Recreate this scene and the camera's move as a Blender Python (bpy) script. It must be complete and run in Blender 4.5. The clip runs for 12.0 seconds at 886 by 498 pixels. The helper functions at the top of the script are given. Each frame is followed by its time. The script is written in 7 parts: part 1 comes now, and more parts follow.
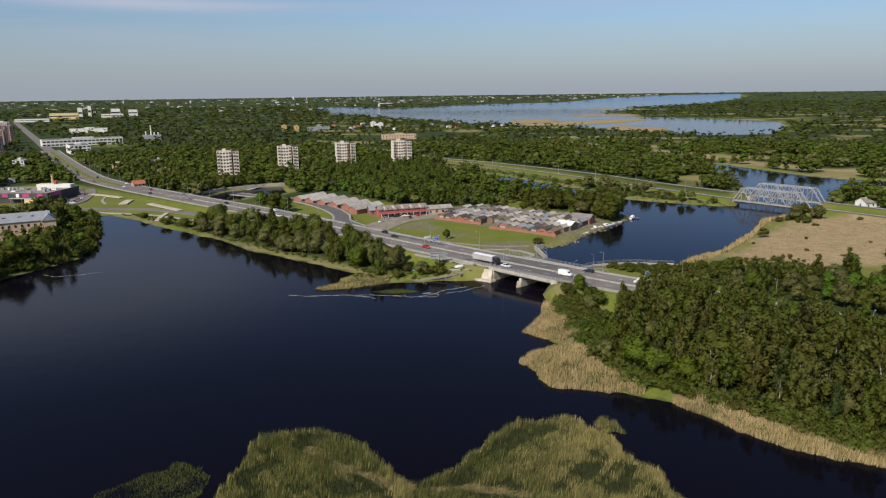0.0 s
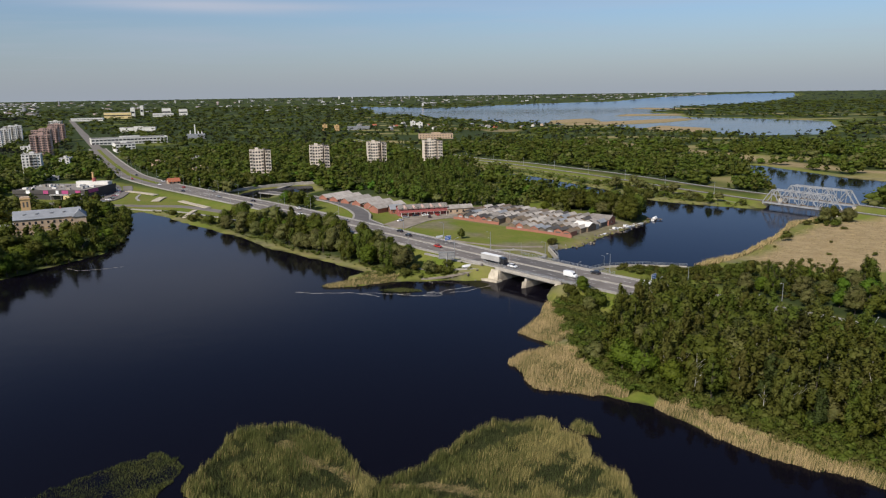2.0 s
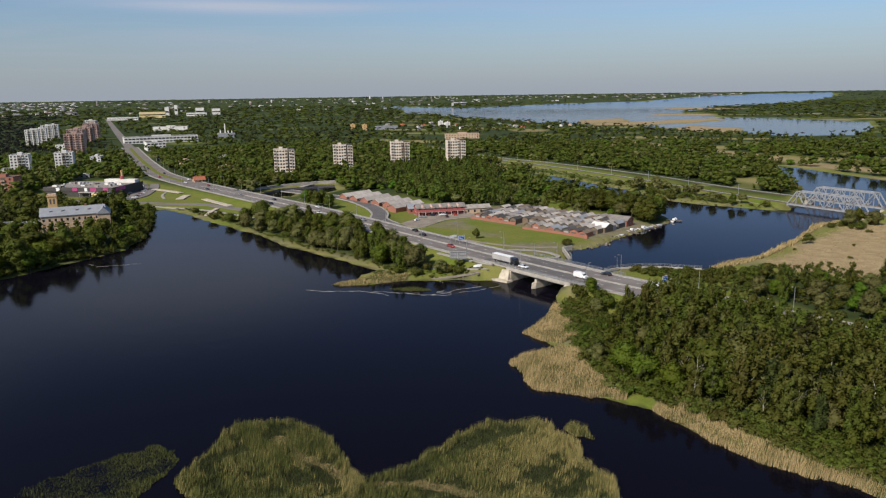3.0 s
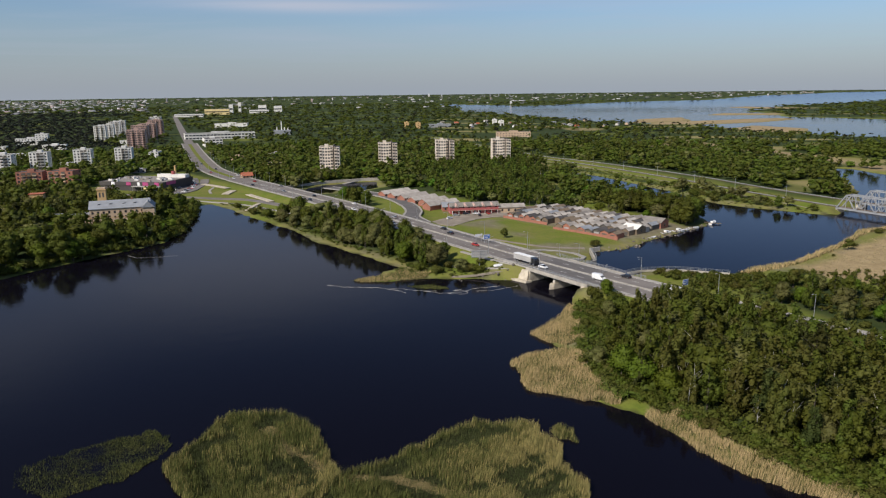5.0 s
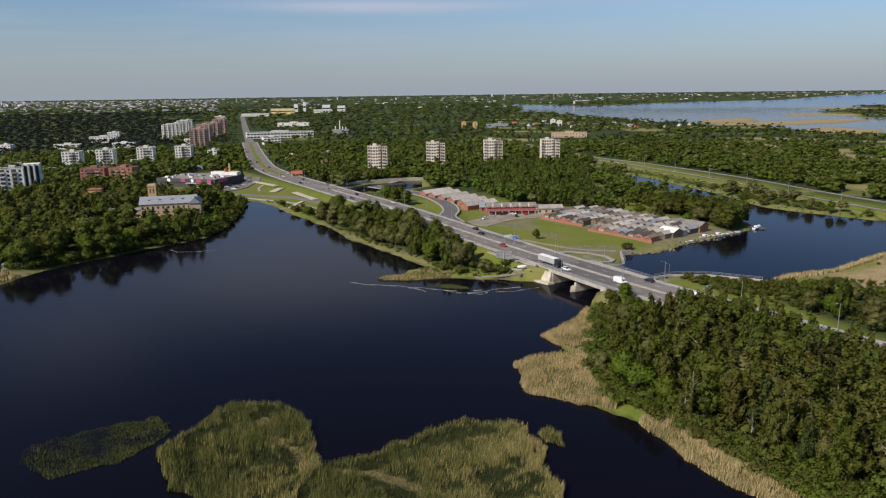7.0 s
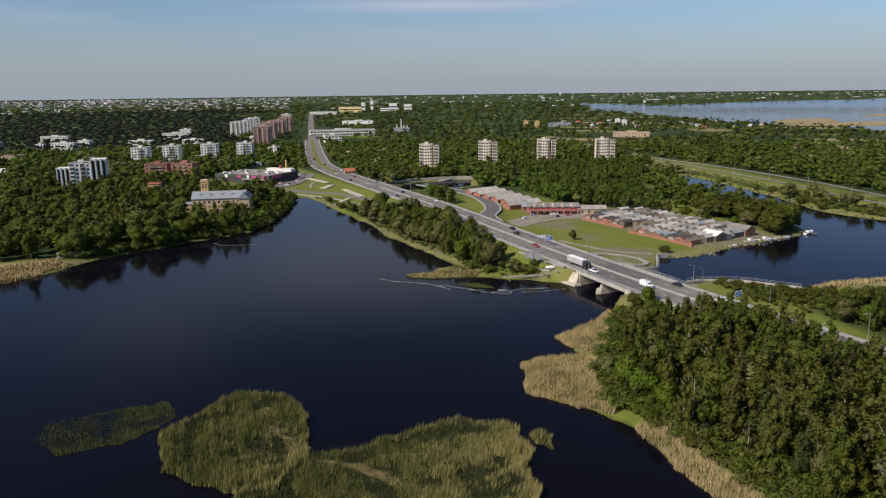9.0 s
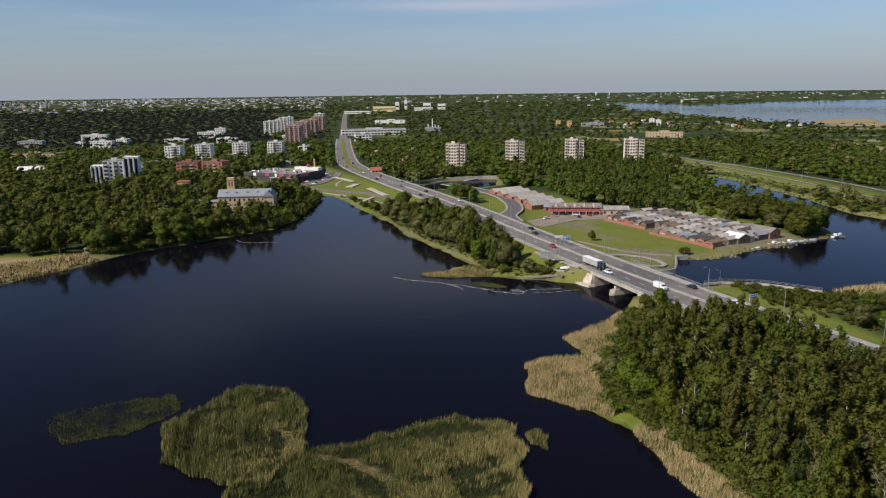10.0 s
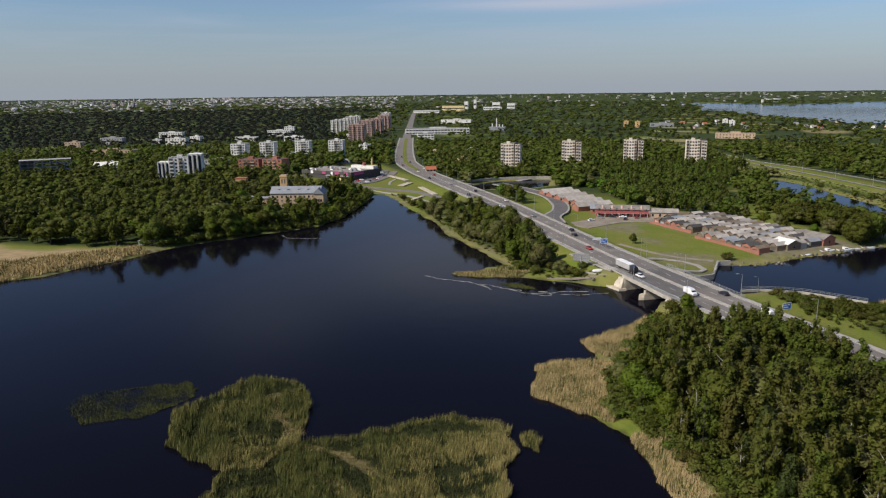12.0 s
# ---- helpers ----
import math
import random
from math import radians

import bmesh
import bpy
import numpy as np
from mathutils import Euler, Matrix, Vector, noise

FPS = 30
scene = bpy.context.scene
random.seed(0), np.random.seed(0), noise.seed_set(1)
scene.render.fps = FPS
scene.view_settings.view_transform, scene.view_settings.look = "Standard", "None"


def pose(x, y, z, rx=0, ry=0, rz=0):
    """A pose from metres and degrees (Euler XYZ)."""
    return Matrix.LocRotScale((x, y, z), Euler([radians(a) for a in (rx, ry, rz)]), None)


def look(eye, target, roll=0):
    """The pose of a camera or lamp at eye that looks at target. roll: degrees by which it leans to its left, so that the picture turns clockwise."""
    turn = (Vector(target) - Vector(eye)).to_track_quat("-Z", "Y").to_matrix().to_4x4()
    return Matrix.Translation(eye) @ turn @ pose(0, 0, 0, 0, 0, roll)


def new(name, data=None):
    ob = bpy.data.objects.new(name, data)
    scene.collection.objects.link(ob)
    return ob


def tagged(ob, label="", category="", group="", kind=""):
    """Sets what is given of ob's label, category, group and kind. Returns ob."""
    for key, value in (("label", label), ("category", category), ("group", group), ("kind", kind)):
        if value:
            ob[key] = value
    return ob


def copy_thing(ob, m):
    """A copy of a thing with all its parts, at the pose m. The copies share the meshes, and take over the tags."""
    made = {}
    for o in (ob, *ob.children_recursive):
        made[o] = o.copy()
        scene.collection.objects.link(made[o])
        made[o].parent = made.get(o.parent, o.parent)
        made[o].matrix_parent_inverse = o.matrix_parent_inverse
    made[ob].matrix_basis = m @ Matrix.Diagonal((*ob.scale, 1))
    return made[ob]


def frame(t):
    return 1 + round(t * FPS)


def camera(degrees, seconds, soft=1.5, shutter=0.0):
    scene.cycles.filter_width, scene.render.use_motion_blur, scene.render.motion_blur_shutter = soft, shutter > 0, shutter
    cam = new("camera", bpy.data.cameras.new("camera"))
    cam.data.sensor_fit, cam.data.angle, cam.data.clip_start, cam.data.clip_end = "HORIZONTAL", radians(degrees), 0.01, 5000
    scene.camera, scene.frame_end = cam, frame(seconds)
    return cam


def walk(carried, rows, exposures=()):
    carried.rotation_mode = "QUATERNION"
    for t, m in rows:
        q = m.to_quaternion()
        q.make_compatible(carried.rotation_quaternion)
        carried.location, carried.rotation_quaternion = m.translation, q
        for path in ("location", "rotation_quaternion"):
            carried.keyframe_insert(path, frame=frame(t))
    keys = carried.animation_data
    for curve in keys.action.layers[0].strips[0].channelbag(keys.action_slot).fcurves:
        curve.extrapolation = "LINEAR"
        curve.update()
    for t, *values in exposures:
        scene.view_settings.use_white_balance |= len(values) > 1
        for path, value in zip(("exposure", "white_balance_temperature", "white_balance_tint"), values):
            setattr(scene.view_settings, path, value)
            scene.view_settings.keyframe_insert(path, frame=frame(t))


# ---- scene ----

LENS = 64.2
# seconds, place, heading to the left of north, pitch, lean
PATH_ROWS = [
    (0.0, 0.14, 0.08, 74.80, 0.69, -12.51, 0.70),
    (0.5, 3.83, -0.10, 74.83, 1.47, -12.53, 0.73),
    (1.0, 7.81, -0.24, 74.87, 2.69, -12.52, 0.77),
    (1.5, 11.61, -0.31, 74.88, 3.45, -12.53, 0.77),
    (2.0, 15.69, -0.27, 74.87, 4.44, -12.51, 0.80),
    (2.5, 19.45, -0.16, 74.81, 5.57, -12.51, 0.80),
    (3.0, 23.53, 0.06, 74.82, 6.94, -12.50, 0.80),
    (5.0, 39.19, 1.42, 75.09, 11.81, -12.60, 0.71),
    (5.5, 43.09, 1.86, 75.12, 12.92, -12.61, 0.73),
    (6.0, 47.19, 2.52, 75.15, 14.30, -12.60, 0.74),
    (6.5, 50.95, 3.31, 75.12, 15.62, -12.57, 0.73),
    (7.0, 55.04, 4.25, 75.12, 17.01, -12.55, 0.74),
    (9.0, 70.47, 8.72, 75.07, 22.56, -12.59, 0.70),
    (9.5, 74.13, 9.98, 75.01, 23.93, -12.59, 0.70),
    (10.0, 78.16, 11.37, 74.99, 25.41, -12.59, 0.71),
    (10.5, 81.72, 12.86, 75.02, 26.79, -12.58, 0.69),
    (11.0, 85.63, 14.43, 75.06, 28.25, -12.57, 0.69),
    (11.5, 89.13, 16.06, 75.09, 29.69, -12.57, 0.69),
    (12.0, 92.84, 17.76, 75.09, 31.23, -12.57, 0.69),
]


def drone(x, y, z, yaw, pitch, lean):
    ya, pa = radians(yaw), radians(pitch)
    ahead = (-math.sin(ya) * math.cos(pa), math.cos(ya) * math.cos(pa), math.sin(pa))
    return look((x, y, z), (x + ahead[0] * 100, y + ahead[1] * 100, z + ahead[2] * 100), -lean)


cam = camera(LENS, 12.0, soft=1.2)
walk(cam, [(t, drone(*row)) for t, *row in PATH_ROWS])

# ---- sky and sun ----
SUN_AZ, SUN_EL = 213.0, 41.0       # compass degrees clockwise from +y, height
world = bpy.data.worlds.new("sky")
scene.world = world
world.use_nodes = True
wt = world.node_tree
for n in list(wt.nodes):
    wt.nodes.remove(n)


def wnode(kind, **inputs):
    n = wt.nodes.new(kind)
    for k, v in inputs.items():
        n.inputs[k].default_value = v
    return n


sky = wt.nodes.new("ShaderNodeTexSky")
sky.sky_type = "NISHITA"
sky.sun_disc = False
sky.sun_elevation, sky.sun_rotation = radians(SUN_EL), radians(SUN_AZ)
sky.air_density, sky.dust_density, sky.ozone_density = 1.0, 0.8, 1.6
co = wt.nodes.new("ShaderNodeTexCoord")
sep = wt.nodes.new("ShaderNodeSeparateXYZ")
wt.links.new(co.outputs["Generated"], sep.inputs[0])
# thin cirrus on a flat layer high above
lift = wnode("ShaderNodeMath"); lift.operation = "MAXIMUM"; lift.inputs[1].default_value = 0.02
wt.links.new(sep.outputs["Z"], lift.inputs[0])
plane = []
for axis in "XY":
    d = wnode("ShaderNodeMath"); d.operation = "DIVIDE"
    wt.links.new(sep.outputs[axis], d.inputs[0])
    wt.links.new(lift.outputs[0], d.inputs[1])
    plane.append(d)
comb = wt.nodes.new("ShaderNodeCombineXYZ")
wt.links.new(plane[0].outputs[0], comb.inputs["X"])
wt.links.new(plane[1].outputs[0], comb.inputs["Y"])
mp = wt.nodes.new("ShaderNodeMapping")
mp.inputs["Rotation"].default_value = (0, 0, radians(-12))
mp.inputs["Scale"].default_value = (0.22, 0.34, 1)
mp.inputs["Location"].default_value = (0.6, 0.35, 0)
wt.links.new(comb.outputs[0], mp.inputs[0])
cl = wnode("ShaderNodeTexNoise", Scale=1.0, Detail=7.0, Roughness=0.52, Distortion=0.9)
wt.links.new(mp.outputs[0], cl.inputs["Vector"])
ramp = wt.nodes.new("ShaderNodeValToRGB")
ramp.color_ramp.elements[0].position, ramp.color_ramp.elements[1].position = 0.47, 0.74
ramp.color_ramp.elements[0].color = (0, 0, 0, 1)
ramp.color_ramp.elements[1].color = (0.24, 0.24, 0.24, 1)
wt.links.new(cl.outputs["Fac"], ramp.inputs[0])
tint = wt.nodes.new("ShaderNodeMix"); tint.data_type = "RGBA"; tint.blend_type = "MULTIPLY"
tint.inputs["Factor"].default_value = 1.0
tint.inputs["B"].default_value = (0.81, 0.92, 1.11, 1)
wt.links.new(sky.outputs[0], tint.inputs["A"])
mixc = wt.nodes.new("ShaderNodeMix"); mixc.data_type = "RGBA"
mixc.inputs["B"].default_value = (4.95, 5.6, 6.9, 1)
fade = None
for lo, hi, a, b in ((0.012, 0.05, 0.0, 1.0), (0.14, 0.5, 1.0, 0.7)):
    r = wt.nodes.new("ShaderNodeMapRange")
    for k, v in (("From Min", lo), ("From Max", hi), ("To Min", a), ("To Max", b)):
        r.inputs[k].default_value = v
    wt.links.new(sep.outputs["Z"], r.inputs["Value"])
    mul = wnode("ShaderNodeMath"); mul.operation = "MULTIPLY"
    wt.links.new(r.outputs[0], mul.inputs[0])
    wt.links.new(fade.outputs[0] if fade else ramp.outputs[0], mul.inputs[1])
    fade = mul
# one long bright streak of cirrus, and a fainter one below it
total = fade
for turn, wide, high, thick, amount in ((21.0, 0.16, 0.112, 0.008, 2.4), (25.0, 0.11, 0.062, 0.014, 0.5), (14.0, 0.2, 0.075, 0.014, 0.25), (-14.0, 0.22, 0.118, 0.012, 0.3), (27.0, 0.23, 0.245, 0.055, 3.0), (46.0, 0.1, 0.31, 0.05, 1.1)):
    p = wt.nodes.new("ShaderNodeVectorMath"); p.operation = "DOT_PRODUCT"
    p.inputs[1].default_value = (math.cos(radians(turn)) / wide, math.sin(radians(turn)) / wide, 0)
    wt.links.new(co.outputs["Generated"], p.inputs[0])
    q = wnode("ShaderNodeMath"); q.operation = "MULTIPLY_ADD"
    q.inputs[1].default_value, q.inputs[2].default_value = 1 / thick, -high / thick
    wt.links.new(sep.outputs["Z"], q.inputs[0])
    two = []
    for out in (p.outputs["Value"], q.outputs[0]):
        sq = wnode("ShaderNodeMath"); sq.operation = "MULTIPLY"
        wt.links.new(out, sq.inputs[0]); wt.links.new(out, sq.inputs[1])
        two.append(sq)
    add = wnode("ShaderNodeMath"); add.operation = "ADD"
    wt.links.new(two[0].outputs[0], add.inputs[0]); wt.links.new(two[1].outputs[0], add.inputs[1])
    neg = wnode("ShaderNodeMath"); neg.operation = "MULTIPLY"; neg.inputs[1].default_value = -1
    wt.links.new(add.outputs[0], neg.inputs[0])
    ex = wnode("ShaderNodeMath"); ex.operation = "EXPONENT"
    wt.links.new(neg.outputs[0], ex.inputs[0])
    torn = wnode("ShaderNodeMath"); torn.operation = "MULTIPLY"
    wt.links.new(ex.outputs[0], torn.inputs[0]); wt.links.new(cl.outputs["Fac"], torn.inputs[1])
    amt = wnode("ShaderNodeMath"); amt.operation = "MULTIPLY_ADD"; amt.inputs[1].default_value = amount
    wt.links.new(torn.outputs[0], amt.inputs[0]); wt.links.new(total.outputs[0], amt.inputs[2])
    amt.use_clamp = True
    total = amt
wt.links.new(total.outputs[0], mixc.inputs["Factor"])
wt.links.new(tint.outputs["Result"], mixc.inputs["A"])
bg = wt.nodes.new("ShaderNodeBackground")
bg.inputs["Strength"].default_value = 0.09
veil = wt.nodes.new("ShaderNodeMapRange")          # bright haze low over the horizon
for k, v in (("From Min", -0.01), ("From Max", 0.105), ("To Min", 0.92), ("To Max", 0.0)):
    veil.inputs[k].default_value = v
wt.links.new(sep.outputs["Z"], veil.inputs["Value"])
hazy = wt.nodes.new("ShaderNodeMix"); hazy.data_type = "RGBA"
hazy.inputs["B"].default_value = (3.8, 4.25, 5.0, 1)
wt.links.new(veil.outputs[0], hazy.inputs["Factor"])
wt.links.new(mixc.outputs["Result"], hazy.inputs["A"])
wt.links.new(hazy.outputs["Result"], bg.inputs["Color"])
wo = wt.nodes.new("ShaderNodeOutputWorld")
wt.links.new(bg.outputs[0], wo.inputs[0])

sun = new("sun", bpy.data.lights.new("sun", "SUN"))
sun.data.energy, sun.data.angle, sun.data.color = 5.0, radians(0.53), (1.0, 0.915, 0.79)
to_sun = Vector((math.sin(radians(SUN_AZ)) * math.cos(radians(SUN_EL)), math.cos(radians(SUN_AZ)) * math.cos(radians(SUN_EL)), math.sin(radians(SUN_EL))))
sun.matrix_world = look((0, 0, 300), Vector((0, 0, 300)) - to_sun)
scene.view_settings.exposure = 0.0


# ---- materials ----
def mat(name, colour=(0.5, 0.5, 0.5), rough=0.8, metal=0.0, second=None, scale=1.0, fine=None, bump=0.0, bump_scale=None, spread=0.0, island=0.0, spec=0.5, ior=1.45, coat=0.0):
    """A principled material: two colours mixed by coarse noise, fine speckle, relief, and a shift of lightness per object or per island."""
    m = bpy.data.materials.new(name)
    m.use_nodes = True
    t = m.node_tree
    p = t.nodes["Principled BSDF"]
    p.inputs["Roughness"].default_value, p.inputs["Metallic"].default_value = rough, metal
    p.inputs["Specular IOR Level"].default_value, p.inputs["IOR"].default_value = spec, ior
    p.inputs["Coat Weight"].default_value = coat
    geo = t.nodes.new("ShaderNodeNewGeometry")
    second = second or tuple(c * 0.82 for c in colour)
    coarse = t.nodes.new("ShaderNodeTexNoise")
    coarse.inputs["Scale"].default_value, coarse.inputs["Detail"].default_value = scale, 5
    t.links.new(geo.outputs["Position"], coarse.inputs["Vector"])
    ramp = t.nodes.new("ShaderNodeMapRange")
    ramp.inputs["From Min"].default_value, ramp.inputs["From Max"].default_value = 0.33, 0.67
    t.links.new(coarse.outputs["Fac"], ramp.inputs["Value"])
    mix = t.nodes.new("ShaderNodeMix"); mix.data_type = "RGBA"
    mix.inputs["A"].default_value, mix.inputs["B"].default_value = (*colour, 1), (*second, 1)
    t.links.new(ramp.outputs[0], mix.inputs["Factor"])
    out = mix.outputs["Result"]
    speck = t.nodes.new("ShaderNodeTexNoise")
    speck.inputs["Scale"].default_value, speck.inputs["Detail"].default_value = fine or scale * 9, 3
    t.links.new(geo.outputs["Position"], speck.inputs["Vector"])
    value = t.nodes.new("ShaderNodeMapRange")
    value.inputs["To Min"].default_value, value.inputs["To Max"].default_value = 0.78, 1.22
    t.links.new(speck.outputs["Fac"], value.inputs["Value"])
    last = value.outputs[0]
    for amount, source in ((spread, "object"), (island, "island")):
        if amount:
            if source == "object":
                inf = t.nodes.new("ShaderNodeObjectInfo").outputs["Random"]
            else:
                inf = geo.outputs["Random Per Island"]
            r = t.nodes.new("ShaderNodeMapRange")
            r.inputs["To Min"].default_value, r.inputs["To Max"].default_value = 1 - amount, 1 + amount
            t.links.new(inf, r.inputs["Value"])
            mul = t.nodes.new("ShaderNodeMath"); mul.operation = "MULTIPLY"
            t.links.new(last, mul.inputs[0]); t.links.new(r.outputs[0], mul.inputs[1])
            last = mul.outputs[0]
    hsv = t.nodes.new("ShaderNodeHueSaturation")
    t.links.new(out, hsv.inputs["Color"]); t.links.new(last, hsv.inputs["Value"])
    t.links.new(hsv.outputs[0], p.inputs["Base Color"])
    if bump:
        b = t.nodes.new("ShaderNodeBump")
        b.inputs["Strength"].default_value, b.inputs["Distance"].default_value = min(1, bump), 0.1
        n2 = t.nodes.new("ShaderNodeTexNoise")
        n2.inputs["Scale"].default_value, n2.inputs["Detail"].default_value = bump_scale or scale * 14, 4
        t.links.new(geo.outputs["Position"], n2.inputs["Vector"])
        t.links.new(n2.outputs["Fac"], b.inputs["Height"])
        t.links.new(b.outputs[0], p.inputs["Normal"])
    return m


def leaf_mat(name, colour, second, spread=0.17, island=0.06, hue=0.03, scale=0.35):
    """Foliage: lets some light through, shifts its green from tree to tree and clump to clump."""
    m = mat(name, colour, 0.62, second=second, scale=scale, fine=2.5, spread=spread, island=island, spec=0.2, bump=0.8, bump_scale=2.2)
    t = m.node_tree
    p = t.nodes["Principled BSDF"]
    relief = [n for n in t.nodes if n.bl_idname == "ShaderNodeBump"][0]
    relief.inputs["Distance"].default_value = 0.16
    hsv = [n for n in t.nodes if n.bl_idname == "ShaderNodeHueSaturation"][0]
    tint = t.nodes.new("ShaderNodeAttribute"); tint.attribute_name = "tint"      # one value for each tree of a joined wood
    inf = t.nodes.new("ShaderNodeObjectInfo")
    r = t.nodes.new("ShaderNodeMapRange")
    r.inputs["To Min"].default_value, r.inputs["To Max"].default_value = 0.5 - hue, 0.5 + hue
    t.links.new(inf.outputs["Random"], r.inputs["Value"])
    turn = t.nodes.new("ShaderNodeMath"); turn.operation = "MULTIPLY_ADD"; turn.inputs[1].default_value = hue * 0.7
    t.links.new(tint.outputs["Fac"], turn.inputs[0]); t.links.new(r.outputs[0], turn.inputs[2])
    t.links.new(turn.outputs[0], hsv.inputs["Hue"])
    shade = t.nodes.new("ShaderNodeMath"); shade.operation = "MULTIPLY_ADD"
    shade.inputs[1].default_value, shade.inputs[2].default_value = spread, 1.0
    t.links.new(tint.outputs["Fac"], shade.inputs[0])
    value = t.nodes.new("ShaderNodeMath"); value.operation = "MULTIPLY"
    t.links.new(hsv.inputs["Value"].links[0].from_socket, value.inputs[0]); t.links.new(shade.outputs[0], value.inputs[1])
    t.links.new(value.outputs[0], hsv.inputs["Value"])
    tr = t.nodes.new("ShaderNodeBsdfTranslucent")
    t.links.new(hsv.outputs[0], tr.inputs["Color"])
    ms = t.nodes.new("ShaderNodeMixShader")
    ms.inputs[0].default_value = 0.42
    t.links.new(p.outputs[0], ms.inputs[1]); t.links.new(tr.outputs[0], ms.inputs[2])
    t.links.new(ms.outputs[0], t.nodes["Material Output"].inputs["Surface"])
    return m


def water_mat():
    """Dark river water: a near-black body under a gloss that grows steeply towards grazing."""
    m = bpy.data.materials.new("dark_water")
    m.use_nodes = True
    t = m.node_tree
    t.nodes.remove(t.nodes["Principled BSDF"])
    body = t.nodes.new("ShaderNodeBsdfDiffuse")
    body.inputs["Color"].default_value = (0.0036, 0.0031, 0.0058, 1)
    gloss = t.nodes.new("ShaderNodeBsdfGlossy")
    gloss.inputs["Color"].default_value = (0.88, 0.9, 1.0, 1)
    geo = t.nodes.new("ShaderNodeNewGeometry")
    height = None
    for scale, dist in ((0.9, 0.035), (0.16, 0.06)):
        n = t.nodes.new("ShaderNodeTexNoise")
        n.inputs["Scale"].default_value, n.inputs["Detail"].default_value = scale, 3
        t.links.new(geo.outputs["Position"], n.inputs["Vector"])
        b = t.nodes.new("ShaderNodeBump")
        b.inputs["Strength"].default_value, b.inputs["Distance"].default_value = 0.6, dist
        t.links.new(n.outputs["Fac"], b.inputs["Height"])
        if height:
            t.links.new(height.outputs[0], b.inputs["Normal"])
        height = b
    t.links.new(height.outputs[0], gloss.inputs["Normal"])
    fr = t.nodes.new("ShaderNodeFresnel")
    fr.inputs["IOR"].default_value = 1.33
    power = t.nodes.new("ShaderNodeMath"); power.operation = "POWER"; power.inputs[1].default_value = 1.4
    t.links.new(fr.outputs[0], power.inputs[0])
    # calm and breezy patches
    g = t.nodes.new("ShaderNodeTexNoise")
    g.inputs["Scale"].default_value, g.inputs["Detail"].default_value = 0.012, 3
    t.links.new(geo.outputs["Position"], g.inputs["Vector"])
    r = t.nodes.new("ShaderNodeMapRange")
    for k, v in (("From Min", 0.35), ("From Max", 0.7), ("To Min", 0.03), ("To Max", 0.13)):
        r.inputs[k].default_value = v
    t.links.new(g.outputs["Fac"], r.inputs["Value"]); t.links.new(r.outputs[0], gloss.inputs["Roughness"])
    mixer = t.nodes.new("ShaderNodeMixShader")
    t.links.new(power.outputs[0], mixer.inputs[0])
    t.links.new(body.outputs[0], mixer.inputs[1]); t.links.new(gloss.outputs[0], mixer.inputs[2])
    t.links.new(mixer.outputs[0], t.nodes["Material Output"].inputs["Surface"])
    return m


